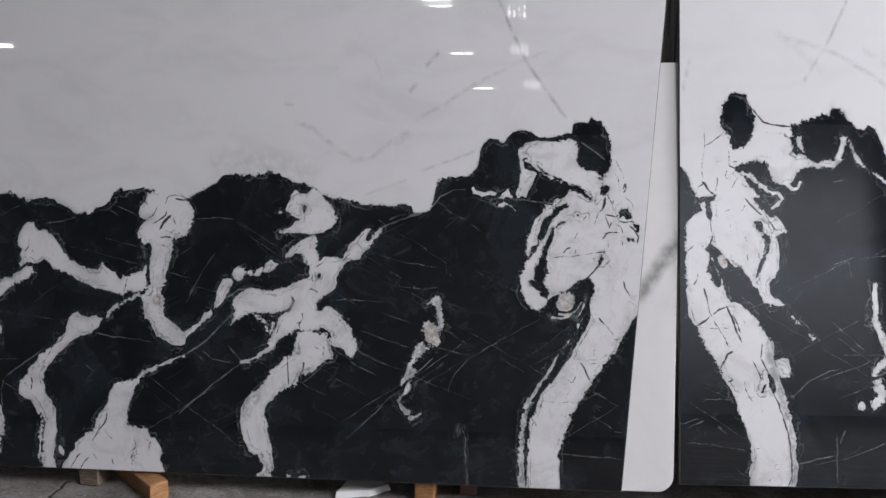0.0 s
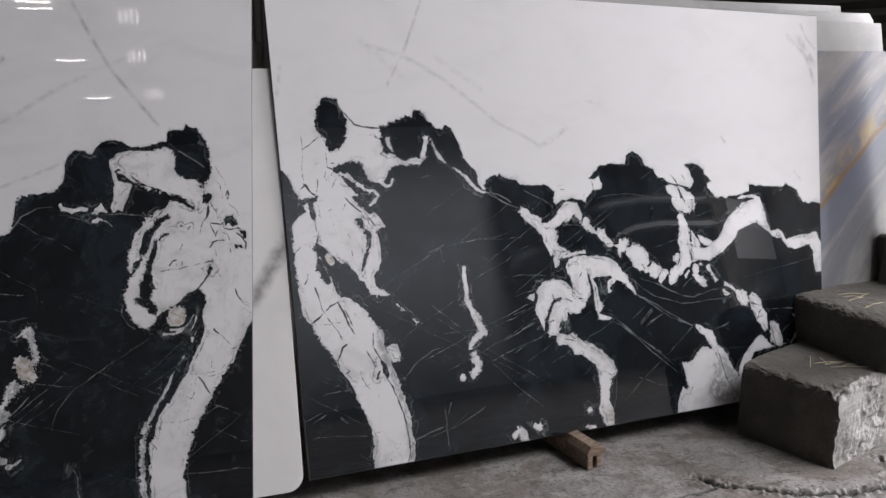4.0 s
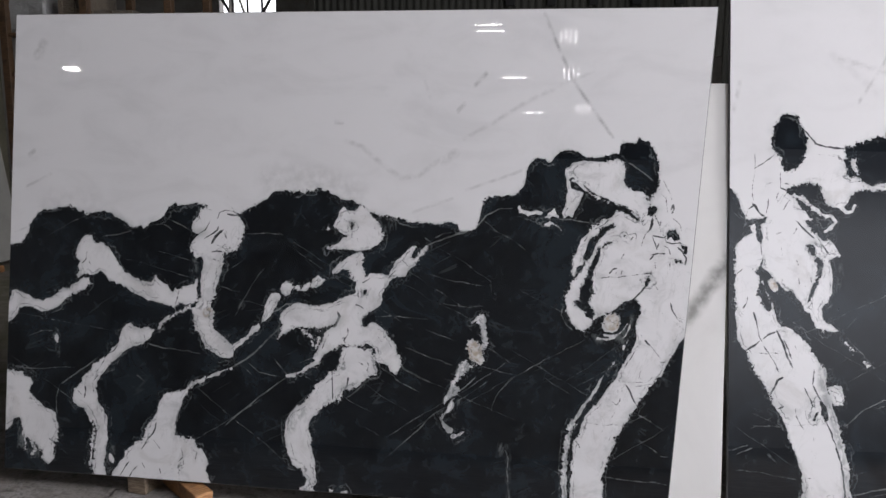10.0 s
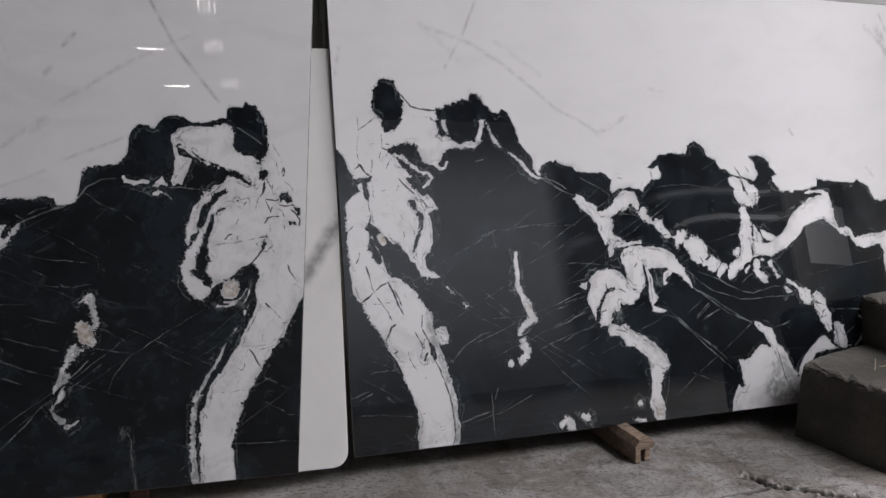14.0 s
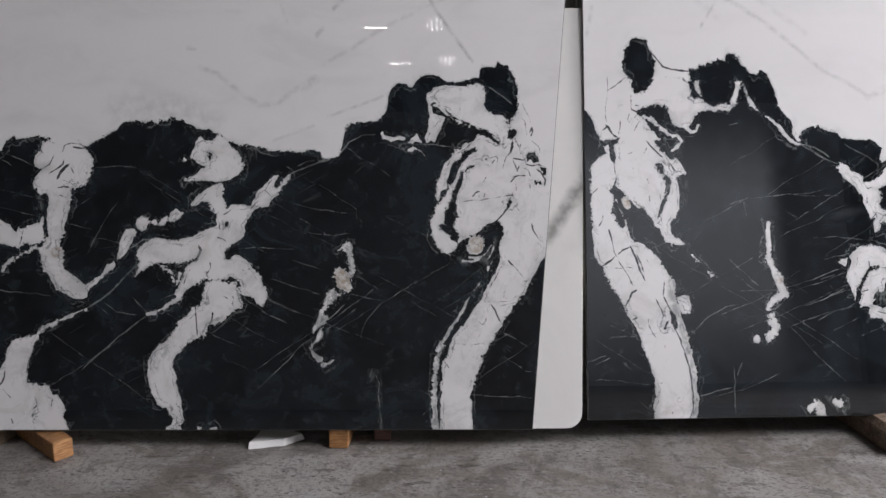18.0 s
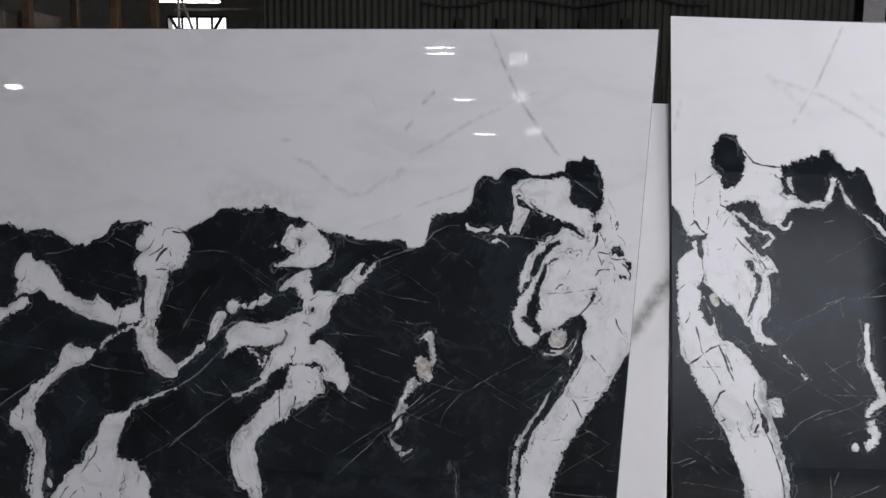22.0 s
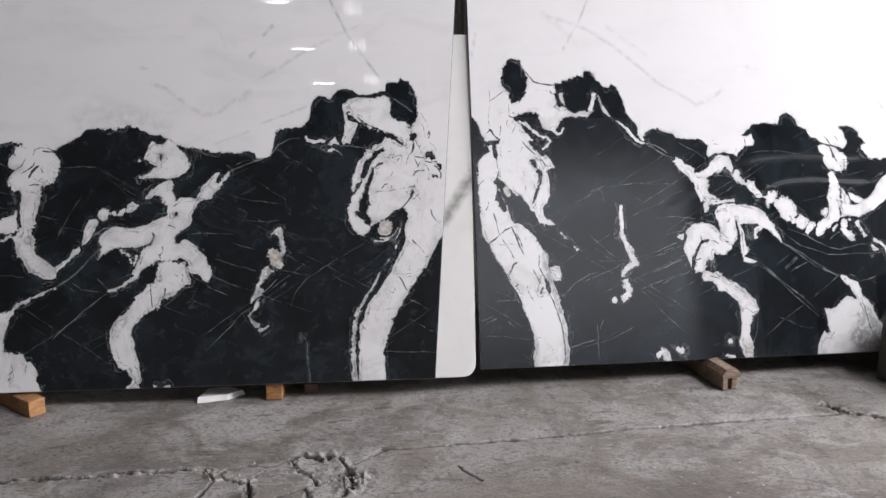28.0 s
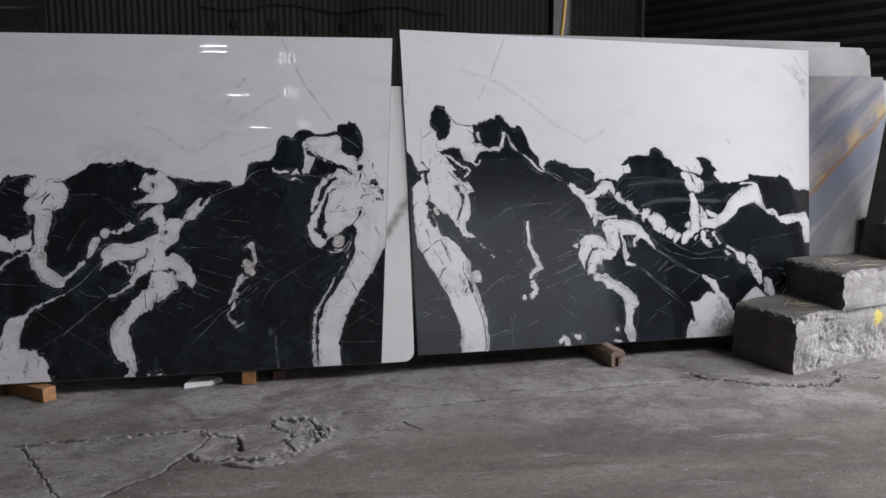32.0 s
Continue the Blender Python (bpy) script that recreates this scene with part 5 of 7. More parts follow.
vein(LEFT, [(979, 1094), (827, 1150)], 6.0, 0.25)
vein(LEFT, [(1553, 1209), (1344, 1211), (1228, 1168)], 60.0, 0.25)
vein(LEFT, [(2509, 1106), (2330, 1108)], 50.0, 0.15)
crest(RIGHT, [(-30, 1183), (-2, 1174), (15, 1150), (30, 1124), (45, 1086), (168, 1068), (183, 1179), (395, 1291), (391, 1341), (420, 1337), (439, 1353), (463, 1364), (492, 1376), (528, 1376), (540, 1402), (569, 1402), (579, 1389), (592, 1361), (611, 1339), (635, 1321), (664, 1330), (679, 1335), (699, 1324), (713, 1294), (727, 1260), (738, 1225), (742, 1202), (755, 1197), (762, 1174), (779, 1160), (793, 1142), (802, 1114), (814, 1091), (827, 1081), (842, 1109), (865, 1118), (903, 1123)])
crest(RIGHT, [(903, 1123), (934, 1113), (959, 1104), (979, 1094), (992, 1080), (1017, 1075), (1069, 1070), (1108, 1072), (1134, 1060), (1154, 1036), (1154, 993), (1185, 1000), (1244, 1004), (1292, 997), (1308, 984), (1324, 1011), (1341, 1030), (1392, 1039), (1396, 1063), (1383, 1092), (1353, 1083), (1334, 1088), (1353, 1102), (1375, 1126), (1403, 1141), (1444, 1148), (1485, 1145), (1526, 1143), (1535, 1175), (1549, 1187), (1569, 1199)])
crest(RIGHT, [(1569, 1199), (1585, 1187), (1602, 1185), (1618, 1167), (1635, 1135), (1657, 1118), (1679, 1111), (1701, 1081), (1729, 1066), (1769, 1046), (1806, 1035), (1835, 1030), (1878, 1015), (1893, 1042), (1893, 1067), (1873, 1105), (1856, 1125), (1880, 1132), (1923, 1125), (1952, 1104), (1966, 1074), (2001, 1044), (1974, 1034), (1980, 1011), (2000, 983), (2029, 968), (2083, 962), (2143, 969), (2203, 978), (2264, 1000)])
crest(RIGHT, [(2222, 1017), (2273, 1007), (2342, 1000), (2430, 995), (2449, 1011), (2484, 994), (2519, 973), (2544, 916), (2587, 906), (2698, 903)])
dark(RIGHT, [(164, 1455), (180, 1459), (202, 1456), (225, 1449), (231, 1427), (240, 1412), (246, 1390), (262, 1368), (256, 1335), (244, 1294), (227, 1263), (208, 1254), (185, 1256), (176, 1261), (172, 1283), (153, 1311), (138, 1333), (132, 1359), (137, 1388), (145, 1417), (156, 1439)])
crack(RIGHT, [(240, 1405), (269, 1375), (291, 1353), (326, 1340), (354, 1336), (391, 1332)], 8.0)
white(RIGHT, [(176, 1245), (231, 1259), (251, 1301), (266, 1346), (302, 1331), (337, 1324), (372, 1318), (390, 1291), (399, 1258), (417, 1235), (445, 1219), (468, 1201), (487, 1197), (511, 1206), (535, 1213), (554, 1206), (487, 1183), (463, 1183), (434, 1174), (415, 1156), (397, 1129), (378, 1116), (348, 1120), (325, 1134), (316, 1167), (299, 1197), (276, 1210), (241, 1201), (201, 1183), (172, 1187), (166, 1212)])
white(RIGHT, [(535, 1213), (554, 1206), (565, 1247), (576, 1293), (581, 1311), (598, 1293), (590, 1259), (579, 1225), (569, 1197), (549, 1183), (523, 1188), (487, 1183), (453, 1188), (449, 1215), (487, 1197), (511, 1206)])
dark(RIGHT, [(120, 1198), (134, 1201), (142, 1183), (146, 1156), (132, 1152), (119, 1174)])
crack(RIGHT, [(162, 1174), (155, 1145), (163, 1134)], 4.0)
crack(RIGHT, [(167, 1245), (165, 1190)], 3.0)
crack(RIGHT, [(165, 1187), (183, 1179), (201, 1174)], 7.0)
crack(RIGHT, [(76, 1310), (76, 1244), (69, 1211), (69, 1167), (75, 1134)], 3.0)
crack(RIGHT, [(72, 1255), (107, 1278), (148, 1307)], 4.0)
white(RIGHT, [(108, 935), (100, 980), (115, 1024), (134, 1068), (147, 1123), (178, 1174), (210, 1156), (239, 1123), (268, 1085), (295, 1056), (312, 1022), (344, 1003), (367, 971), (380, 944), (357, 935), (342, 931), (353, 897), (359, 852), (355, 807), (338, 778), (321, 751), (327, 710), (359, 689), (385, 670), (349, 669), (303, 680), (292, 707), (281, 734), (262, 742), (252, 765), (229, 794), (214, 813), (191, 813), (173, 827), (155, 850), (133, 877), (111, 895)])
white(RIGHT, [(12, 959), (20, 998), (54, 1011), (72, 1024), (59, 1057), (45, 1086), (47, 1157), (104, 1190), (150, 1218), (198, 1214), (187, 1156), (167, 1023), (112, 924), (93, 896), (60, 848), (14, 805)])
dark(RIGHT, [(-32, 1135), (30, 1117), (45, 1086), (53, 1064), (39, 1033), (65, 1031), (74, 1020), (47, 1007), (28, 990), (10, 977), (-26, 960)])
white(RIGHT, [(12, 959), (41, 981), (82, 991), (95, 958), (98, 924), (93, 896), (88, 874), (101, 858), (116, 835), (127, 813), (144, 779), (152, 745), (164, 700), (180, 684), (214, 676), (241, 653), (271, 618), (295, 589), (316, 559), (73, 548), (63, 582), (37, 605), (22, 650), (18, 716), (16, 805), (12, 893)])
white(RIGHT, [(295, 589), (316, 559), (338, 535), (340, 501), (344, 467), (354, 432), (365, 397), (376, 363), (387, 328), (396, 293), (409, 246), (422, 199), (428, 153), (429, 107), (437, 71), (431, 26), (428, -78), (258, -62), (259, 52), (267, 85), (261, 131), (258, 165), (247, 200), (232, 240), (214, 282), (193, 340), (176, 374), (156, 403), (139, 444), (117, 479), (91, 514), (73, 548), (59, 593)])
crack(RIGHT, [(68, 1130), (86, 1108), (107, 1079)], 8.0)
crack(RIGHT, [(56, 1108), (79, 1123), (94, 1095), (123, 1072)], 6.0)
crack(RIGHT, [(119, 1086), (129, 1123), (125, 1145)], 5.0)
dark(RIGHT, [(77, 1057), (93, 1062), (102, 1035), (110, 1002), (104, 980), (91, 998), (83, 1029)])
crack(RIGHT, [(104, 980), (108, 935)], 4.0)
dark(RIGHT, [(44, 1058), (67, 1068), (123, 1079), (116, 1057), (77, 1051), (54, 1042)])
dark(RIGHT, [(265, 982), (283, 977), (299, 950), (319, 927), (323, 905), (315, 869), (303, 842), (288, 809), (275, 771), (263, 764), (281, 809), (298, 853), (309, 898), (298, 921), (280, 944)])
dark(RIGHT, [(262, 1123), (284, 1107), (302, 1085), (313, 1055), (322, 1022), (335, 999), (316, 995), (294, 1022), (271, 1045), (256, 1067), (272, 1071), (284, 1078), (268, 1100)])
crack(RIGHT, [(226, 1067), (248, 1045), (270, 1022), (293, 1004)], 8.0)
crack(RIGHT, [(220, 1018), (229, 1040)], 6.0)
crack(RIGHT, [(181, 1101), (198, 1139)], 5.0)
crack(RIGHT, [(300, 1011), (320, 981), (343, 949)], 5.0)
crack(RIGHT, [(155, 1017), (174, 1025)], 4.0)
ribbon(RIGHT, [(217, 1161), (251, 1145), (285, 1118), (314, 1093), (354, 1084), (365, 1066), (346, 1044), (329, 1033)], 11.5)
ribbon(RIGHT, [(385, 1116), (401, 1100), (420, 1106), (428, 1129)], 9.4)
crack(RIGHT, [(173, 979), (180, 923)], 2.0)
crack(RIGHT, [(228, 922), (235, 900)], 4.0)
crack(RIGHT, [(236, 861), (240, 839)], 5.0)
crack(RIGHT, [(278, 865), (284, 842)], 3.0)
veil(RIGHT, [(384, 919), (373, 852), (357, 795), (377, 817), (390, 862)], 0.5)
white(RIGHT, [(128, 846), (139, 857), (155, 850), (168, 834), (168, 812), (149, 808), (134, 815)])
ochre(RIGHT, [(130, 844), (142, 855), (155, 848), (166, 834), (166, 816), (149, 810), (136, 817)])
dark(RIGHT, [(96, 865), (111, 880), (124, 864), (109, 842), (122, 813), (137, 779), (147, 745), (136, 730), (120, 746), (107, 776), (95, 807), (100, 829)])
dark(RIGHT, [(88, 878), (107, 900), (120, 886), (140, 873), (124, 864), (105, 851)])
crack(RIGHT, [(81, 730), (91, 692), (99, 647), (114, 624)], 6.0)
crack(RIGHT, [(115, 635), (133, 650), (161, 662)], 7.0)
crack(RIGHT, [(52, 589), (87, 614), (103, 629)], 9.0)
crack(RIGHT, [(114, 620), (132, 590), (153, 555), (175, 516)], 6.0)
crack(RIGHT, [(163, 667), (183, 626), (196, 587), (211, 553), (222, 530)], 9.0)
crack(RIGHT, [(183, 644), (203, 602), (216, 564)], 5.0)
crack(RIGHT, [(224, 619), (235, 597)], 4.0)
crack(RIGHT, [(145, 432), (162, 465), (174, 487), (193, 497)], 9.0)
crack(RIGHT, [(171, 379), (190, 389)], 8.0)
crack(RIGHT, [(234, 394), (240, 359), (255, 329), (267, 312)], 4.0)
crack(RIGHT, [(264, 471), (277, 436), (299, 390)], 5.0)
dark(RIGHT, [(303, 378), (315, 378), (307, 344), (296, 345)])
crack(RIGHT, [(299, 537), (295, 481), (312, 435), (328, 411)], 7.0)
dark(RIGHT, [(321, 416), (342, 399), (350, 353), (340, 337), (327, 370)])
crack(RIGHT, [(345, 342), (367, 295), (385, 236), (400, 189), (405, 131), (414, 96), (415, 39), (402, -2)], 7.0)
crack(RIGHT, [(181, 329), (274, 328), (333, 333)], 2.0)
crack(RIGHT, [(269, 135), (311, 136)], 2.0)
crack(RIGHT, [(39, 888), (18, 864)], 5.0)
crack(RIGHT, [(60, 786), (57, 764), (43, 742)], 5.0)
murk(RIGHT, [(309, 559), (341, 535), (347, 433), (391, 316), (425, 153), (435, 2), (407, 5), (400, 178), (357, 341), (313, 469)], 0.6)
white(RIGHT, [(346, 467), (372, 477), (396, 464), (406, 429), (399, 407), (370, 402), (352, 428)])
crack(RIGHT, [(355, 455), (383, 447), (390, 435)], 4.0)
crack(RIGHT, [(367, 466), (391, 458)], 3.0)
white(RIGHT, [(414, 1296), (426, 1296), (436, 1258), (441, 1242), (427, 1251), (418, 1273)])
dark(RIGHT, [(383, 1291), (400, 1303), (413, 1280), (422, 1246), (445, 1233), (416, 1224), (398, 1235), (399, 1269)])
white(RIGHT, [(598, 1298), (614, 1270), (628, 1236), (647, 1206), (661, 1184), (639, 1197), (620, 1225), (609, 1259)])
white(RIGHT, [(675, 1172), (704, 1161), (741, 1133), (772, 1105), (789, 1082), (814, 1063), (846, 1053), (821, 1049), (789, 1063), (764, 1091), (740, 1121), (709, 1144)])
white(RIGHT, [(798, 1133), (807, 1114), (822, 1091), (841, 1067), (821, 1063), (807, 1081), (797, 1105)])
thread(RIGHT, [(656, 1188), (675, 1172)], 6.0)
thread(RIGHT, [(846, 1053), (889, 1039), (926, 1020), (956, 996)], 6.0)
thread(RIGHT, [(554, 824), (605, 839), (635, 852)], 4.0)
thread(RIGHT, [(605, 839), (616, 793)], 4.0)
thread(RIGHT, [(635, 845), (734, 857), (872, 868), (936, 886)], 3.0)
white(RIGHT, [(951, 989), (976, 967), (997, 986), (1018, 976), (1040, 947), (1066, 942), (1084, 928), (1083, 906), (1109, 889), (1135, 889), (1156, 869), (1161, 840), (1150, 821), (1160, 802), (1189, 792), (1212, 772), (1185, 763), (1159, 749), (1153, 721), (1134, 714), (1127, 745), (1133, 767), (1114, 767), (1102, 794), (1087, 823), (1082, 852), (1064, 871), (1047, 895), (1026, 907), (1006, 927), (989, 948)])
white(RIGHT, [(1078, 911), (1110, 908), (1131, 917), (1152, 936), (1174, 964), (1206, 988), (1238, 995), (1265, 980), (1280, 951), (1287, 919), (1282, 898), (1263, 910), (1248, 932), (1226, 913), (1199, 911), (1172, 895), (1151, 886), (1130, 879), (1099, 889)])
white(RIGHT, [(1287, 915), (1304, 926), (1322, 909), (1335, 878), (1343, 853), (1326, 846), (1302, 861), (1287, 886)])
white(RIGHT, [(1348, 851), (1364, 865), (1392, 859), (1405, 835), (1429, 802), (1439, 783), (1409, 779), (1390, 796), (1369, 816)])
crack(RIGHT, [(1387, 794), (1439, 795)], 4.0)
white(RIGHT, [(1439, 785), (1464, 789), (1470, 809), (1517, 808), (1516, 781), (1499, 754), (1477, 752), (1471, 735), (1460, 745), (1455, 770)])
white(RIGHT, [(1496, 744), (1513, 768), (1538, 780), (1566, 779), (1594, 761), (1616, 731), (1621, 691), (1600, 662), (1572, 656), (1553, 664), (1531, 684), (1515, 714)])
white(RIGHT, [(1609, 669), (1637, 691), (1657, 685), (1685, 659), (1670, 630), (1647, 618), (1619, 632)])
white(RIGHT, [(1670, 635), (1688, 652), (1716, 653), (1721, 633), (1698, 609), (1675, 590), (1664, 605)])
white(RIGHT, [(1572, 663), (1609, 677), (1620, 662), (1600, 647)])
crack(RIGHT, [(1083, 906), (1104, 882), (1117, 889)], 5.0)
crack(RIGHT, [(1148, 865), (1161, 840), (1145, 826)], 5.0)
crack(RIGHT, [(1098, 858), (1103, 827)], 4.0)
crack(RIGHT, [(1160, 797), (1180, 773), (1220, 776)], 4.0)
crack(RIGHT, [(1122, 762), (1141, 786)], 4.0)
crack(RIGHT, [(1576, 693), (1592, 663)], 5.0)
crack(RIGHT, [(1207, 1041), (1186, 1046)], 4.0)
white(RIGHT, [(1160, 1065), (1334, 1088), (1352, 1071), (1352, 1035), (1324, 1011), (1308, 982), (1297, 1011), (1238, 1004), (1185, 998), (1159, 984)])
crack(RIGHT, [(1350, 1078), (1355, 1039)], 4.0)
crack(RIGHT, [(1300, 1006), (1308, 1020)], 4.0)
veil(RIGHT, [(1172, 984), (1198, 993), (1265, 997), (1292, 987), (1238, 988), (1185, 964)], 0.5)
veil(RIGHT, [(1178, 888), (1215, 911), (1247, 925), (1268, 901), (1236, 901), (1196, 888)], 0.5)
veil(RIGHT, [(1159, 761), (1233, 762), (1287, 765), (1228, 747), (1166, 744)], 0.5)
ribbon(RIGHT, [(1180, 756), (1233, 764), (1281, 768)], 13.2)
white(RIGHT, [(1187, 712), (1195, 736), (1233, 752), (1273, 758), (1300, 745), (1354, 744), (1394, 735), (1421, 722), (1454, 697), (1481, 661), (1502, 621), (1524, 586), (1534, 561), (1507, 582), (1480, 605), (1452, 623), (1425, 636), (1406, 649), (1366, 653), (1333, 652), (1311, 648), (1301, 668), (1291, 692)])
white(RIGHT, [(1187, 712), (1199, 676), (1209, 639), (1216, 603), (1224, 579), (1256, 565), (1277, 552), (1299, 580), (1300, 619), (1292, 653), (1290, 685), (1286, 721), (1259, 742), (1219, 736)])
white(RIGHT, [(986, 600), (1007, 611), (1030, 620), (1046, 638), (1073, 656), (1104, 665), (1138, 664), (1164, 653), (1191, 638), (1209, 615), (1219, 584), (1242, 566), (1274, 557), (1271, 528), (1249, 517), (1233, 501), (1206, 512), (1190, 503), (1180, 513), (1174, 484), (1161, 480), (1148, 490), (1134, 462), (1125, 427), (1107, 420), (1083, 421), (1073, 441), (1079, 477), (1069, 508), (1060, 447), (1048, 478), (1030, 515), (1018, 544), (1026, 575), (1014, 582), (993, 588)])
dark(RIGHT, [(1074, 501), (1086, 536), (1097, 560), (1118, 573), (1150, 577), (1144, 565), (1112, 559), (1101, 536), (1088, 508), (1079, 477)])
crack(RIGHT, [(1149, 572), (1181, 573), (1207, 555)], 5.0)
crack(RIGHT, [(1082, 481), (1116, 489)], 5.0)
crack(RIGHT, [(1111, 600), (1115, 576)], 6.0)
crack(RIGHT, [(1296, 697), (1306, 660), (1299, 600), (1283, 564)], 4.0)
crack(RIGHT, [(1250, 660), (1266, 681)], 4.0)
dark(RIGHT, [(1030, 615), (1040, 598), (1029, 572), (1016, 573)])
veil(RIGHT, [(1135, 510), (1174, 501), (1195, 459), (1173, 417), (1141, 426)], 0.7)
white(RIGHT, [(1115, 427), (1146, 425), (1173, 417), (1194, 423), (1212, 403), (1238, 384), (1273, 370), (1305, 351), (1337, 325), (1364, 299), (1390, 273), (1403, 240), (1411, 215), (1392, 204), (1372, 198), (1308, 234), (1298, 264), (1271, 290), (1250, 311), (1229, 324), (1197, 328), (1190, 355), (1166, 374), (1140, 375), (1119, 379), (1111, 403)])
white(RIGHT, [(1372, 198), (1369, 174), (1360, 145), (1357, 108), (1367, 78), (1375, 45), (1374, 4), (1351, -51), (1330, -25), (1315, 38), (1299, 51), (1297, 76), (1308, 99), (1314, 148), (1312, 185), (1308, 234), (1290, 284), (1398, 248)])
crack(RIGHT, [(1146, 401), (1185, 394), (1220, 380)], 5.0)
crack(RIGHT, [(1173, 424), (1199, 399), (1238, 379), (1278, 365)], 5.0)
crack(RIGHT, [(1278, 348), (1318, 326), (1345, 300)], 4.0)
crack(RIGHT, [(1232, 312), (1243, 331)], 4.0)
crack(RIGHT, [(1306, 259), (1310, 209), (1307, 173)], 4.0)
crack(RIGHT, [(1334, 159), (1336, 134)], 4.0)
crack(RIGHT, [(1140, 390), (1166, 381)], 3.0)
ochre(RIGHT, [(1326, 61), (1370, 58), (1369, 9), (1331, 17)])
murk(RIGHT, [(1120, 427), (1173, 424), (1278, 370), (1398, 265), (1406, 208), (1318, 307)], 0.4)
white(RIGHT, [(1298, 673), (1319, 648), (1337, 610), (1342, 574), (1350, 544), (1363, 524), (1341, 496), (1367, 480), (1400, 466), (1389, 459), (1356, 459), (1334, 464), (1322, 502), (1317, 550), (1316, 599), (1306, 636)])
crack(RIGHT, [(1324, 623), (1328, 562), (1335, 513)], 4.0)
veil(RIGHT, [(1344, 647), (1365, 641), (1370, 585), (1358, 568), (1345, 603)], 0.8)
white(RIGHT, [(1392, 625), (1414, 639), (1442, 631), (1414, 612), (1400, 596), (1419, 583), (1391, 577)])
veil(RIGHT, [(1371, 646), (1406, 644), (1397, 584), (1369, 573)], 0.6)
white(RIGHT, [(1234, 73), (1251, 91), (1267, 78), (1258, 62)])
white(RIGHT, [(1225, 6), (1271, 9), (1284, -9)])
white(RIGHT, [(981, 59), (1007, 64), (1017, 42), (1006, 23), (980, 35)])
white(RIGHT, [(893, 63), (924, 49), (941, 24), (953, -11), (927, -16), (902, 3)])
crack(RIGHT, [(908, 41), (928, 15)], 4.0)
veil(RIGHT, [(942, 71), (981, 73), (1028, 60), (1037, -1), (993, 10)], 0.6)
veil(RIGHT, [(1219, 118), (1260, 120), (1272, 53), (1231, 56)], 0.5)
white(RIGHT, [(1789, 893), (1801, 911), (1824, 905), (1835, 880), (1846, 855), (1854, 817), (1853, 767), (1850, 729), (1849, 691), (1857, 674), (1843, 654), (1813, 642), (1799, 625), (1778, 619), (1761, 594), (1732, 578), (1715, 588), (1718, 621), (1733, 645), (1756, 669), (1780, 676), (1794, 706), (1789, 743), (1787, 781), (1797, 826), (1800, 861)])
white(RIGHT, [(1737, 1031), (1769, 1038), (1797, 1030), (1814, 1005), (1819, 975), (1842, 960), (1859, 935), (1876, 917), (1858, 900), (1833, 910), (1812, 915), (1790, 918), (1773, 944), (1762, 969), (1771, 983), (1751, 999)])
white(RIGHT, [(1803, 1035), (1829, 1025), (1854, 1005), (1877, 995), (1897, 974), (1903, 942), (1891, 917), (1870, 912), (1853, 935), (1839, 955), (1825, 980), (1814, 1005)])
crack(RIGHT, [(1764, 1088), (1792, 1055), (1814, 1018), (1825, 980), (1842, 950)], 6.0)
crack(RIGHT, [(1824, 1085), (1849, 1055)], 4.0)
crack(RIGHT, [(1871, 960), (1891, 962)], 4.0)
crack(RIGHT, [(1804, 913), (1841, 892), (1852, 855)], 4.0)
crack(RIGHT, [(1773, 983), (1805, 973)], 4.0)
white(RIGHT, [(1751, 687), (1751, 707), (1772, 721), (1792, 726), (1786, 694), (1774, 676)])
white(RIGHT, [(1856, 742), (1873, 754), (1902, 740), (1931, 732), (1961, 739), (1991, 763), (2020, 780), (2042, 805), (2057, 838), (2081, 863), (2112, 887), (2142, 912), (2178, 930), (2218, 937), (2248, 944), (2279, 954), (2294, 936), (2300, 897), (2308, 871), (2299, 832), (2292, 807), (2268, 815), (2256, 833), (2225, 826), (2186, 817), (2155, 807), (2134, 798), (2116, 767), (2079, 735), (2043, 711), (2004, 694), (1975, 680), (1930, 674), (1887, 678), (1860, 674)])
white(RIGHT, [(1897, 798), (1932, 782), (1976, 766), (1991, 761), (1961, 741), (1932, 747), (1911, 765)])
white(RIGHT, [(1866, 824), (1880, 804), (1903, 773), (1908, 740), (1879, 741), (1856, 759)])
white(RIGHT, [(1857, 661), (1872, 668), (1892, 652), (1894, 627), (1877, 612), (1859, 623), (1854, 646)])
white(RIGHT, [(1807, 618), (1828, 637), (1843, 654), (1836, 624), (1813, 605)])
crack(RIGHT, [(1855, 679), (1867, 709), (1856, 734)], 4.0)
ribbon(RIGHT, [(2158, 956), (2203, 960), (2248, 954), (2279, 944)], 15.1)
crack(RIGHT, [(2284, 910), (2302, 876)], 4.0)
white(RIGHT, [(1851, 616), (1871, 623), (1894, 607), (1923, 588), (1937, 555), (1917, 550), (1893, 566), (1870, 587)])
white(RIGHT, [(1924, 659), (1951, 655), (1965, 632), (1982, 598), (2002, 572), (1982, 573), (1959, 612), (1936, 638)])
veil(RIGHT, [(1994, 636), (2006, 628), (2009, 592), (1994, 598)], 0.5)
ribbon(RIGHT, [(1901, 662), (1924, 659)], 11.7)
white(RIGHT, [(2011, 529), (2031, 530), (2058, 506), (2034, 502)])
ribbon(RIGHT, [(2041, 555), (2076, 534), (2106, 512)], 14.9)
white(RIGHT, [(2094, 517), (2136, 521), (2160, 502), (2171, 457), (2150, 443), (2126, 457), (2117, 486)])
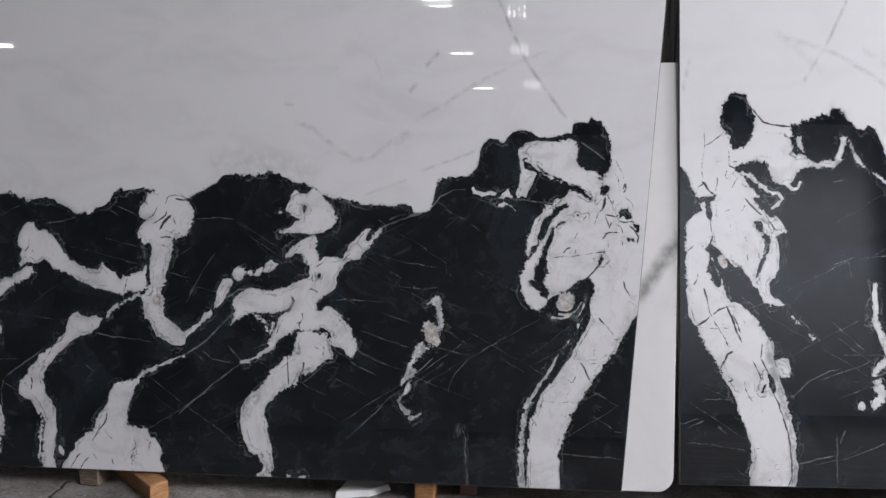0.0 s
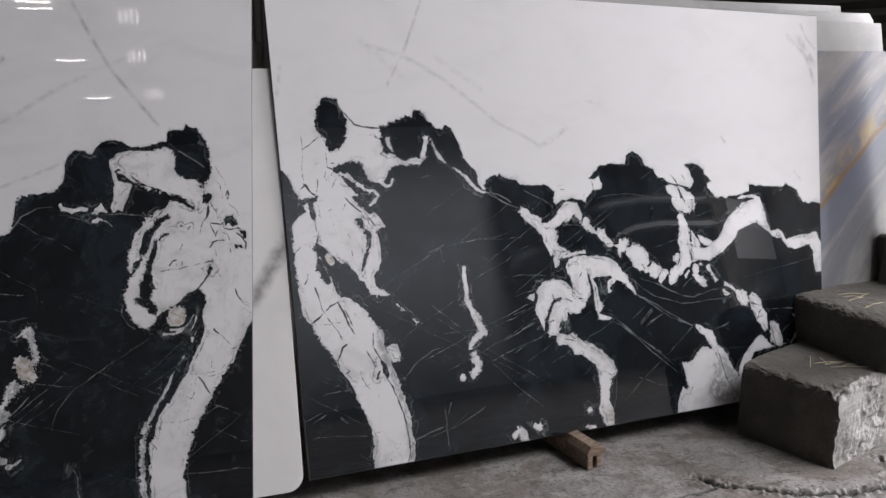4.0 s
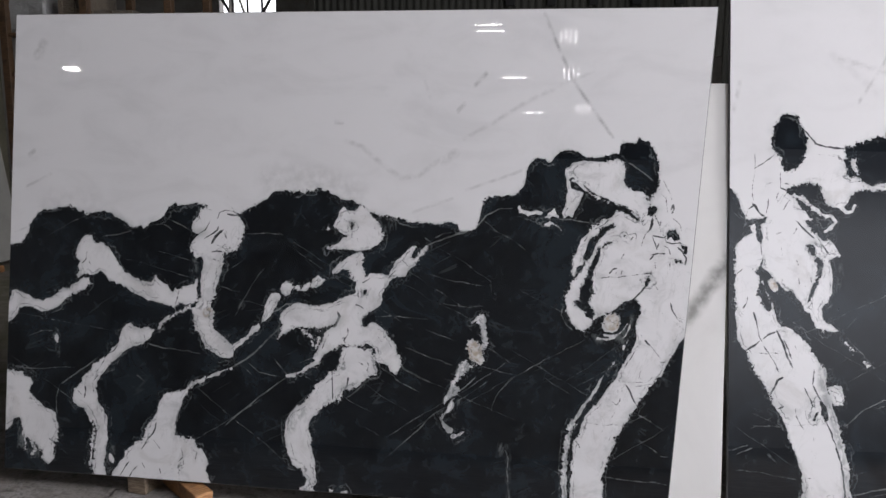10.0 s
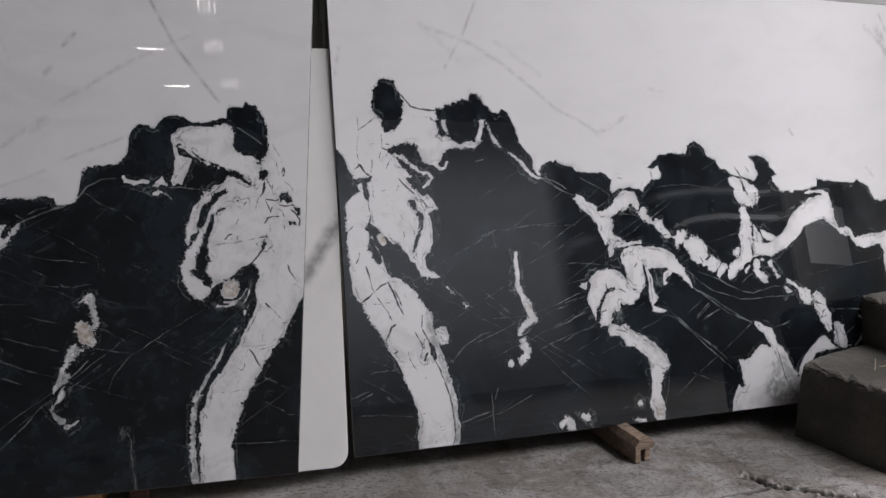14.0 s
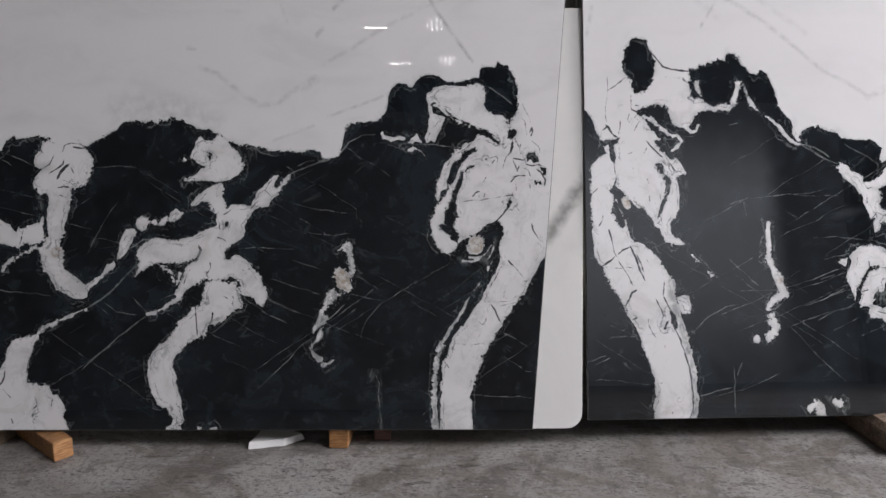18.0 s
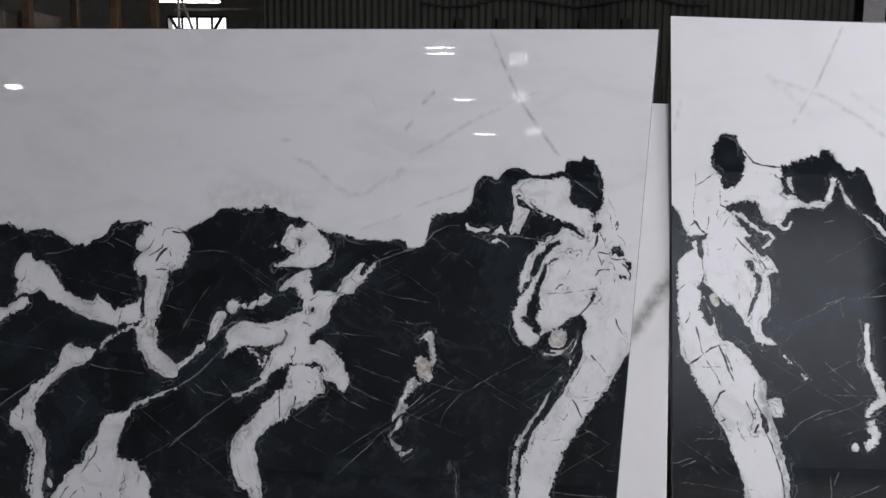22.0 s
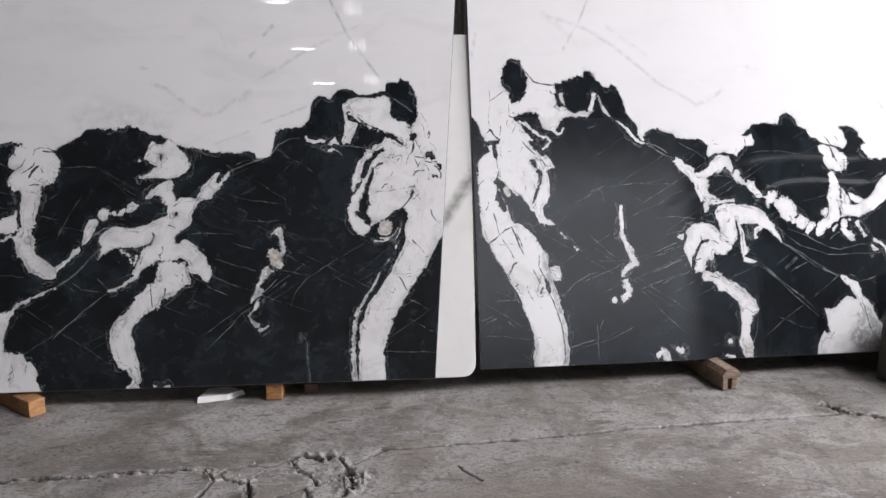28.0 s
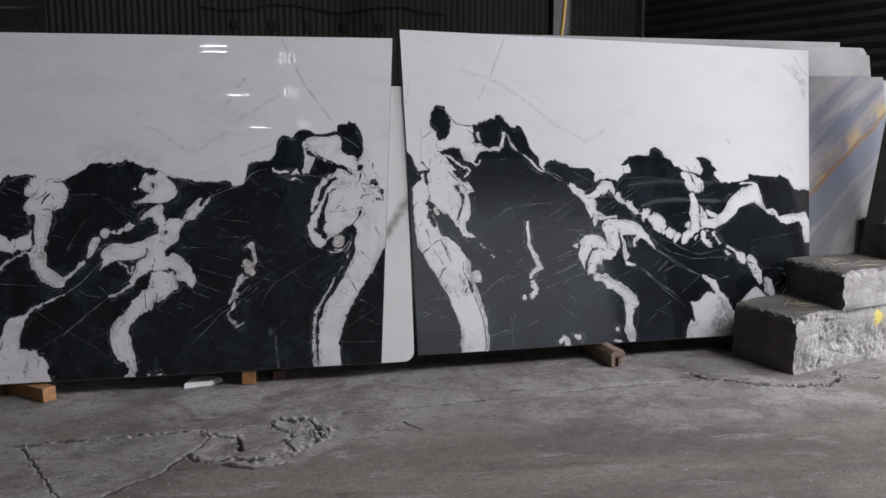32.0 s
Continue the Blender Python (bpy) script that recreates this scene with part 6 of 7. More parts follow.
white(RIGHT, [(2169, 488), (2196, 500), (2226, 481), (2241, 454), (2226, 434), (2256, 412), (2271, 380), (2280, 341), (2270, 310), (2239, 325), (2219, 357), (2201, 397), (2183, 410), (2180, 449)])
crack(RIGHT, [(2177, 457), (2226, 434)], 4.0)
crack(RIGHT, [(2219, 396), (2250, 412)], 4.0)
crack(RIGHT, [(2210, 370), (2243, 382)], 3.0)
white(RIGHT, [(2292, 345), (2317, 352), (2341, 335), (2362, 245), (2315, 227), (2297, 275)])
white(RIGHT, [(1709, -43), (1722, 44), (1737, 75), (1752, 117), (1764, 99), (1783, 82), (1787, 102), (1776, 141), (1771, 179), (1760, 218), (1791, 211), (1821, 226), (1841, 245), (1871, 269), (1894, 280), (1918, 271), (1941, 257), (1971, 268), (1997, 254), (2018, 227), (2035, 187), (2055, 160), (2076, 120), (2084, 55), (2076, -60), (1889, -53)])
white(RIGHT, [(1844, 372), (1853, 389), (1873, 380), (1910, 360), (1946, 346), (1954, 320), (1962, 294), (1971, 263), (1941, 254), (1918, 284), (1895, 323), (1866, 350)])
crack(RIGHT, [(1962, 263), (1976, 217), (1996, 151), (2024, 65)], 6.0)
crack(RIGHT, [(1953, 244), (1970, 191)], 4.0)
crack(RIGHT, [(1920, 62), (1944, 76)], 5.0)
crack(RIGHT, [(1810, 101), (1798, 81)], 4.0)
murk(RIGHT, [(1953, 244), (2041, 187), (2083, 4), (1949, 1), (1891, 44)], 0.6)
thread(RIGHT, [(1844, 372), (1809, 391), (1752, 427), (1696, 459), (1640, 499), (1584, 532), (1529, 559)], 8.0)
thread(RIGHT, [(1558, 627), (1641, 599), (1726, 553), (1797, 523), (1855, 512), (1913, 525), (1972, 540), (2016, 528)], 5.0)
thread(RIGHT, [(1416, 461), (1465, 426), (1511, 382), (1580, 328), (1663, 261), (1725, 202)], 5.0)
thread(RIGHT, [(1548, 427), (1617, 483)], 5.0)
thread(RIGHT, [(1582, 420), (1681, 455)], 4.0)
thread(RIGHT, [(1954, 350), (2044, 376)], 4.0)
thread(RIGHT, [(915, 532), (979, 548)], 4.0)
thread(RIGHT, [(913, 445), (1012, 492)], 5.0)
thread(RIGHT, [(911, 374), (976, 406), (1046, 423)], 5.0)
thread(RIGHT, [(404, 327), (465, 385), (539, 427), (588, 438)], 4.0)
thread(RIGHT, [(433, 79), (506, 101), (567, 115)], 4.0)
thread(RIGHT, [(-4, 225), (76, 246)], 4.0)
thread(RIGHT, [(139, 224), (170, 190)], 5.0)
ribbon(RIGHT, [(405, 630), (435, 602)], 7.1)
ribbon(RIGHT, [(470, 564), (484, 549)], 7.2)
white(RIGHT, [(2264, 878), (2310, 882), (2316, 827), (2335, 790), (2398, 787), (2411, 767), (2430, 739), (2503, 749), (2576, 754), (2621, 763), (2637, 729), (2660, 685), (2650, 557), (2606, 560), (2592, 618), (2599, 660), (2572, 698), (2554, 704), (2528, 692), (2480, 686), (2434, 697), (2411, 726), (2395, 746), (2343, 757), (2320, 785), (2277, 815)])
thread(RIGHT, [(2371, 406), (2442, 398), (2507, 404)], 4.0)
white(RIGHT, [(2092, 518), (2131, 501), (2152, 473), (2170, 439), (2127, 448), (2102, 477)])
white(RIGHT, [(2180, 479), (2209, 490), (2241, 460), (2246, 433), (2270, 395), (2274, 353), (2278, 312), (2253, 306), (2212, 359), (2202, 401), (2184, 438)])
white(RIGHT, [(2284, 347), (2343, 334), (2356, 277), (2360, 235), (2388, 233), (2334, 224), (2284, 256), (2287, 297)])
white(RIGHT, [(2075, 89), (2087, 155), (2115, 205), (2155, 242), (2199, 278), (2234, 289), (2267, 258), (2299, 228), (2229, 221), (2176, 205), (2136, 122), (2113, -37), (2073, -32)])
white(RIGHT, [(2406, 231), (2446, 283), (2478, 322), (2470, 224)])
dark(RIGHT, [(2475, 280), (2467, 230), (2424, 235)])
bead(RIGHT, [(754, 529)], 18.0)
ribbon(RIGHT, [(709, 748), (710, 678), (709, 619)], 20.0)
ribbon(RIGHT, [(708, 608), (735, 559), (756, 515), (774, 478)], 28.0)
ribbon(RIGHT, [(774, 478), (729, 449), (707, 421)], 26.0)
ribbon(RIGHT, [(720, 385), (735, 344), (715, 308)], 30.0)
ribbon(RIGHT, [(662, 305), (667, 300)], 28.0)
ribbon(RIGHT, [(883, 25), (900, 41)], 26.0)
ribbon(RIGHT, [(911, 45), (935, -1)], 10.0)
ribbon(RIGHT, [(981, 52), (996, 45)], 24.0)
ribbon(RIGHT, [(2435, 367), (2469, 347)], 12.0)
ribbon(RIGHT, [(2510, 361), (2522, 371)], 10.0)
crack(RIGHT, [(2178, 449), (2245, 424)], 4.0)
crack(RIGHT, [(2237, 411), (2217, 372)], 6.0)
crack(RIGHT, [(2290, 338), (2303, 282), (2317, 226)], 6.0)
thread(RIGHT, [(1514, 578), (1630, 492), (1718, 428), (1848, 378)], 6.0)
thread(RIGHT, [(1388, 456), (1445, 431), (1501, 383), (1615, 278), (1746, 166)], 5.0)
thread(RIGHT, [(1347, 723), (1518, 624), (1633, 539), (1785, 488), (1947, 489), (2079, 492)], 4.0)
thread(RIGHT, [(587, 490), (736, 489), (867, 525), (1003, 574)], 4.0)
thread(RIGHT, [(787, 484), (919, 520), (1029, 560)], 3.2)
thread(RIGHT, [(835, 421), (1024, 487)], 3.2)
thread(RIGHT, [(779, 344), (911, 390), (1047, 425)], 3.2)
thread(RIGHT, [(508, 395), (658, 449), (736, 489)], 3.0)
thread(RIGHT, [(490, 79), (614, 108), (768, 169)], 3.0)
thread(RIGHT, [(574, 193), (578, 90), (583, 9)], 6.0)
thread(RIGHT, [(607, 212), (587, 157)], 5.0)
thread(RIGHT, [(545, 620), (686, 493)], 3.0)
thread(RIGHT, [(404, 653), (471, 580), (516, 531)], 3.0)
thread(RIGHT, [(780, 367), (902, 236), (1028, 125)], 3.0)
thread(RIGHT, [(877, 690), (984, 696), (1091, 682)], 3.0)
thread(RIGHT, [(925, 604), (1033, 632)], 3.0)
thread(RIGHT, [(532, 804), (607, 835), (642, 799)], 3.0)
thread(RIGHT, [(607, 835), (623, 776)], 5.0)
thread(RIGHT, [(1366, 999), (1514, 1012), (1665, 990)], 3.0)
thread(RIGHT, [(1174, 893), (1258, 890), (1355, 836)], 3.0)
thread(RIGHT, [(772, 1087), (822, 1060), (948, 987)], 4.0)
thread(RIGHT, [(824, 1093), (897, 1012), (1001, 968)], 4.0)
thread(RIGHT, [(1006, 1058), (1098, 1006), (1151, 968)], 3.6)
thread(RIGHT, [(993, 852), (784, 862)], 3.0)
thread(RIGHT, [(1548, 417), (1622, 475)], 4.0)
thread(RIGHT, [(1578, 409), (1674, 458)], 3.2)
thread(RIGHT, [(1505, 446), (1585, 504)], 3.0)
thread(RIGHT, [(1488, 194), (1635, 132), (1696, 125)], 3.0)
thread(RIGHT, [(1953, 350), (2037, 369)], 3.0)
thread(RIGHT, [(2278, 408), (2420, 402), (2509, 389)], 3.0)
thread(RIGHT, [(1959, 661), (2050, 548)], 4.0)
thread(RIGHT, [(21, 208), (87, 238)], 2.8)
thread(RIGHT, [(130, 222), (173, 188)], 4.0)
thread(RIGHT, [(18, 154), (260, 132)], 3.0)
thread(RIGHT, [(70, 320), (202, 316)], 3.0)
thread(RIGHT, [(1400, 204), (1387, 105), (1375, 57)], 4.0)
thread(RIGHT, [(2166, 957), (2288, 972)], 3.0)
thread(RIGHT, [(335, 1107), (430, 1117)], 4.0)
thread(RIGHT, [(1791, 566), (1842, 602), (1888, 572)], 3.0)
thread(RIGHT, [(838, 43), (873, -9)], 4.0)
thread(RIGHT, [(1008, 20), (1033, -8)], 4.0)
thread(RIGHT, [(902, 22), (945, -12)], 4.0)
thread(RIGHT, [(1221, 113), (1261, 71)], 3.0)
thread(RIGHT, [(405, 676), (443, 718)], 3.0)
thread(RIGHT, [(550, 1126), (587, 1137)], 3.0)
vein(RIGHT, [(616, 1861), (518, 1634), (439, 1505)], 6.0, 0.5)
vein(RIGHT, [(366, 1662), (553, 1601), (696, 1512), (818, 1419), (917, 1337), (1021, 1289), (1099, 1240), (1155, 1252), (1228, 1301)], 8.0, 0.35)
vein(RIGHT, [(1099, 1235), (1243, 1309)], 12.0, 0.2)
vein(RIGHT, [(2599, 1720), (2682, 1593)], 20.0, 0.45)
vein(RIGHT, [(1351, 1428), (1423, 1411)], 6.0, 0.3)
vein(RIGHT, [(2077, 1249), (2095, 1222)], 6.0, 0.5)
vein(RIGHT, [(15, 1570), (-1, 1472)], 8.0, 0.3)
vein(RIGHT, [(652, 1616), (847, 1480)], 10.0, 0.2)
vein(RIGHT, [(2509, 1065), (2550, 1021)], 6.0, 0.35)
vein(RIGHT, [(343, 1672), (501, 1541)], 16.0, 0.12)

# cracks inside the outer figures
crack(RIGHT, [(2165, 499), (2197, 428), (2248, 378)], 4)
crack(RIGHT, [(2240, 356), (2285, 270), (2318, 239)], 4)

# seams and knots that cross the figures beside the joint

# wiped streaks and smoky veins of the second slab
smear(RIGHT, [(1293, 939), (1431, 969), (1600, 982), (1774, 977), (1923, 966), (2047, 975)], 26, 0.80)
smear(RIGHT, [(1421, 822), (1563, 857), (1707, 866), (1914, 851), (2068, 848)], 20, 1.00)
smear(RIGHT, [(907, 712), (947, 760), (1011, 790), (1114, 800)], 24, 0.70)
vein(RIGHT, [(2616, 1792), (2651, 1716), (2699, 1666)], 5, 0.55)
vein(RIGHT, [(2527, 1731), (2603, 1668), (2654, 1618)], 12, 0.40)
vein(RIGHT, [(2637, 1635), (2658, 1578), (2678, 1501)], 12, 0.45)

# faint healed fissures that cross the black mass, mirrored from slab to slab
fissures = random.Random(5)
for _ in range(36):
    u0, v0, ln = fissures.uniform(80, 2550), fissures.uniform(30, 1000), fissures.uniform(180, 700)
    a = radians(fissures.choice((24, 28, 33, 150, 143, 12)) + fissures.uniform(-5, 5))
    line = [(u0 + ln * k / 4 * math.cos(a) + fissures.uniform(-4, 4), v0 + ln * k / 4 * math.sin(a) + fissures.uniform(-4, 4)) for k in range(5)]
    for s in (LEFT, RIGHT):
        thread(s, line, fissures.uniform(1.5, 2.6))


def contour_strokes(s, pts, rng):
    """Broken dark lines that follow a figure's outline inside it."""
    q = np.array(pts, float)
    seg = np.roll(q, -1, 0) - q
    ln = np.hypot(seg[:, 0], seg[:, 1])
    total = ln.sum()
    turn = 1 if (q[:, 0] * np.roll(q[:, 1], -1) - q[:, 1] * np.roll(q[:, 0], -1)).sum() > 0 else -1
    at = np.concatenate([[0], np.cumsum(ln)])
    for _ in range(int(total / 330)):
        start, run, off = rng.uniform(0, total), rng.uniform(30, 150), rng.uniform(4, 17)
        line = []
        for k in range(max(3, int(run / 14))):
            p = (start + 14 * k) % total
            i = min(int(np.searchsorted(at, p, "right")) - 1, len(q) - 1)
            d = seg[i] / max(ln[i], 1e-6)
            c = q[i] + d * (p - at[i])
            line.append((c[0] - d[1] * off * turn + rng.uniform(-2, 2), c[1] + d[0] * off * turn + rng.uniform(-2, 2)))
        crack(s, line, rng.uniform(1.4, 3.0))


strokes = random.Random(11)
for s, pts in FIGURES:
    contour_strokes(s, pts, strokes)

left_slab = new("marble_slab", slab_mesh("marble_slab", LEFT, -1, 0.02, MARBLE))
left_slab.matrix_basis = pose(0.397, 2.870, 0.0893) @ pose(0, 0, 0, -11.745, 0, 0) @ pose(0, 0, 0, 0, -0.10, 0)
tagged(left_slab, "polished white and black marble slab leaning on a rack", "marble slab", "bookmatched slabs")
right_slab = new("marble_slab", slab_mesh("marble_slab", RIGHT, 1, 0.02, MARBLE_TWIN))
right_slab.matrix_basis = pose(0.615, 2.907, 0.1114, 0, 0, 3.317) @ pose(0, 0, 0, -11.085, 0, 0) @ pose(0, 0, 0, 0, 0.11, 0)
tagged(right_slab, "mirror-figured white and black marble slab beside its twin", "marble slab", "bookmatched slabs")


# ---------------------------------------------------------------- slabs stacked behind the pair
LEFT_POSE, RIGHT_POSE = left_slab.matrix_basis, right_slab.matrix_basis


def rounded(x0, z0, x1, z1, r, which="br"):
    """A plate's outline with one rounded or clipped corner."""
    pts = [(x0, z0)]
    if which == "br":
        pts += [(x1 - r + r * math.sin(a), z0 + r - r * math.cos(a)) for a in [k * math.pi / 12 for k in range(7)]]
    else:
        pts += [(x1, z0)]
    pts += [(x1, z1 - r), (x1 - r * 0.7, z1)] if which == "tr" else [(x1, z1)]
    return pts + [(x0, z1)]


def stacked(outline, y, thick, m, mat, label):
    bm = prism(outline, y, y + thick)
    bmesh.ops.bevel(bm, geom=list(bm.edges), offset=0.0015, segments=1, affect="EDGES")
    return tagged(part("stone_slab", bm, mat, m=m), label, "marble slab", "stacked slabs")


def blue_marble():
    """Blue-grey stone in slanting clouds with one rusty seam."""
    m = Mat("blue_onyx", 0.3, 0.0, 0.35)
    v = m.n.new("ShaderNodeSeparateXYZ")
    m.l.new(m.co, v.inputs[0])
    # height above the seam's foot, taken square to the slanting seam
    s = m.math("SUBTRACT", m.math("MULTIPLY", v.outputs["Z"], 0.765), m.math("MULTIPLY", v.outputs["X"], 0.644))
    s = m.math("ADD", s, 1.059)
    s = m.math("ADD", s, m.math("MULTIPLY", m.math("SUBTRACT", m.noise(2.6, 5, 0.6), 0.5), 0.09))
    slant = m.n.new("ShaderNodeMapping")
    m.l.new(m.co, slant.inputs[0])
    slant.inputs["Rotation"].default_value = (0, radians(-42), 0)
    slant.vector_type = "TEXTURE"
    slant.inputs["Scale"].default_value = (1.1, 1.0, 0.17)
    cloud, wisp = m.noise(0.9, 6, 0.6, 0.6, slant.outputs[0]), m.noise(4.5, 6, 0.7, 0.5, slant.outputs[0])
    c = m.mix(m.step(cloud, 0.36, 0.66), (0.135, 0.14, 0.175), (0.275, 0.258, 0.245))
    c = m.mix(m.step(wisp, 0.56, 0.70, 0.0, 0.75), c, (0.360, 0.353, 0.338))
    gold = m.math("MULTIPLY", m.step(s, 0.14, 0.02), m.step(s, -0.01, 0.01))
    c = m.mix(m.math("MULTIPLY", gold, m.step(m.noise(5, 4), 0.38, 0.62, 0.1, 0.95)), c, (0.374, 0.266, 0.115))
    c = m.mix(m.step(m.math("ABSOLUTE", s), 0.022, 0.004, 0.0, 0.85), c, (0.194, 0.115, 0.050))
    under = m.math("MULTIPLY", m.step(s, -0.005, -0.03), m.step(s, -0.19, -0.15))
    c = m.mix(m.math("MULTIPLY", under, 0.85), c, m.mix(wisp, (0.101, 0.112, 0.148), (0.173, 0.187, 0.223)))
    low = m.step(s, -0.16, -0.20)
    pale = m.mix(m.step(cloud, 0.40, 0.62), (0.302, 0.295, 0.277), (0.180, 0.184, 0.198))
    c = m.mix(low, c, pale)
    c = m.mix(m.math("MULTIPLY", low, m.step(m.noise(28, 4, 0.6, 0.3, slant.outputs[0]), 0.62, 0.72)), c, (0.158, 0.148, 0.130))
    return m.colour(c).m


def seamed_white():
    """White stone with one smoky seam across it."""
    m = Mat("seamed_white_marble", 0.12)
    v = m.n.new("ShaderNodeSeparateXYZ")
    m.l.new(m.co, v.inputs[0])
    s = m.math("SUBTRACT", m.math("SUBTRACT", v.outputs["Z"], 0.95), m.math("MULTIPLY", m.math("SUBTRACT", v.outputs["X"], 0.2), 1.6))
    s = m.math("ABSOLUTE", m.math("ADD", s, m.math("MULTIPLY", m.math("SUBTRACT", m.noise(9, 5), 0.5), 0.12)))
    c = m.mix(m.step(m.noise(2.0, 6, 0.6, 0.8), 0.4, 0.8), (0.70, 0.692, 0.672), (0.61, 0.602, 0.582))
    c = m.mix(m.math("MULTIPLY", m.step(s, 0.09, 0.0), m.step(m.noise(14, 5), 0.3, 0.65, 0.15, 0.85)), c, (0.2, 0.2, 0.185))
    return m.colour(c).m


GREY_STONE = painted("grey_white_stone", (0.30, 0.295, 0.285), 0.35, 0.0, 0.25)
stacked(rounded(-2.60, -0.004, 0.195, 1.600, 0.06), 0.028, 0.02, LEFT_POSE, seamed_white(), "white marble slab with grey veins and a rounded corner, behind another slab")
stacked(rounded(-2.40, 0.0, 0.17, 1.715, 0.01), 0.085, 0.02, LEFT_POSE, CONCRETE_DARK, "grey stone slab at the back of a stack")
stacked(rounded(0.30, 0.03, 3.325, 1.668, 0.01), 0.030, 0.02, RIGHT_POSE, blue_marble(), "blue-grey banded stone slab with an orange seam")
stacked(rounded(0.30, 0.03, 3.372, 1.652, 0.01), 0.056, 0.02, RIGHT_POSE, WHITE_STONE, "pale marble slab right behind a blue-grey slab")
stacked(rounded(0.30, 0.03, 3.275, 1.832, 0.012), 0.085, 0.02, RIGHT_POSE, WHITE_STONE, "white marble slab in a stack behind the pair")
stacked(rounded(0.25, 0.03, 3.345, 1.915, 0.04, "tr"), 0.19, 0.02, RIGHT_POSE, WHITE_STONE, "white marble slab with a clipped corner in a stack")
stacked(rounded(0.25, 0.03, 3.19, 1.972, 0.01), 0.26, 0.02, RIGHT_POSE, GREY_STONE, "tall grey-white marble slab at the back of a stack")


# ---------------------------------------------------------------- timber supports and offcuts on the floor
def timber(m, length, width, height, mat, label):
    bm = box(-width / 2, 0, 0, width / 2, length, height, 0.004, 2)
    bmesh.ops.subdivide_edges(bm, edges=[e for e in bm.edges if e.calc_length() > 0.05], cuts=6, use_grid_fill=True)
    rumple(bm, 0.003, 14, length)
    return tagged(part("timber_block", bm, mat, m=m), label, "timber block", "timbers under the slabs")


RED_WOOD = wood("dark_red_wood", (0.06, 0.028, 0.02), (0.11, 0.05, 0.035))
timber(pose(-0.343, 2.885, 0.001, 0, 0, -3), 0.30, 0.074, 0.080, TIMBER, "short orange timber block under a marble slab")
timber(pose(-0.178, 2.950, 0.001, 0, 0, 2), 0.25, 0.066, 0.050, RED_WOOD, "dark red timber offcut under a marble slab")
timber(pose(-1.690, 2.890, 0.001, 0, 0, -9), 0.30, 0.085, 0.078, TIMBER_OLD, "brown squared timber end under a marble slab")
timber(pose(-1.355, 2.800, 0.001, 0, 0, 48), 0.52, 0.072, 0.074, TIMBER, "orange timber lying askew under a marble slab")


BEARER = wood("reddish_old_timber", (0.17, 0.12, 0.085), (0.31, 0.23, 0.17))


def split_beam(m):
    """A weathered bearer made of two boards on edge with a cap nailed over them."""
    root = thing("timber_bearer", m, "weathered timber bearer of nailed boards under a slab", "timber bearer", "timbers under the slabs")
    for name, b in (("board", (-0.040, 0, 0.0, -0.014, 0.55, 0.060)), ("board", (0.012, 0.01, 0.0, 0.040, 0.55, 0.058)), ("cap", (-0.043, -0.004, 0.061, 0.043, 0.56, 0.098))):
        bm = box(*b, 0.003, 1) if name == "board" else prism([(-0.043, 0.061), (0.043, 0.061), (0.047, 0.080), (0.020, 0.107), (-0.028, 0.103), (-0.048, 0.078)], -0.006, 0.56)
        bmesh.ops.subdivide_edges(bm, edges=[e for e in bm.edges if e.calc_length() > 0.05], cuts=8, use_grid_fill=True)
        part(name, rumple(bm, 0.003, 16, b[0]), BEARER, root)
    return root


split_beam(pose(1.797, 2.816, 0.002, 0, 0, 8))


SHARD = painted("fresh_white_marble", (0.78, 0.775, 0.765), 0.45, 0.0, 0.10)


def shard():
    """A flat splinter of white marble."""
    bm = bmesh.new()
    top = [(-0.105, 0.0), (0.03, 0.022), (0.105, 0.075), (0.02, 0.13), (-0.07, 0.12)]
    a = [bm.verts.new((x, y, 0.0)) for x, y in top]
    b = [bm.verts.new((x * 0.93, y * 0.93 + 0.004, 0.026)) for x, y in top]
    bm.faces.new(a[::-1])
    bm.faces.new(b)
    for i in range(5):
        bm.faces.new((a[i], a[(i + 1) % 5], b[(i + 1) % 5], b[i]))
    bmesh.ops.subdivide_edges(bm, edges=list(bm.edges), cuts=3, use_grid_fill=True)
    return rumple(bm, 0.004, 25, 3.0)


tagged(part("marble_shard", shard(), SHARD, m=pose(-0.585, 2.885, 0.002, 0, 0, 4)), "broken white marble offcut lying on the floor", "marble offcut")


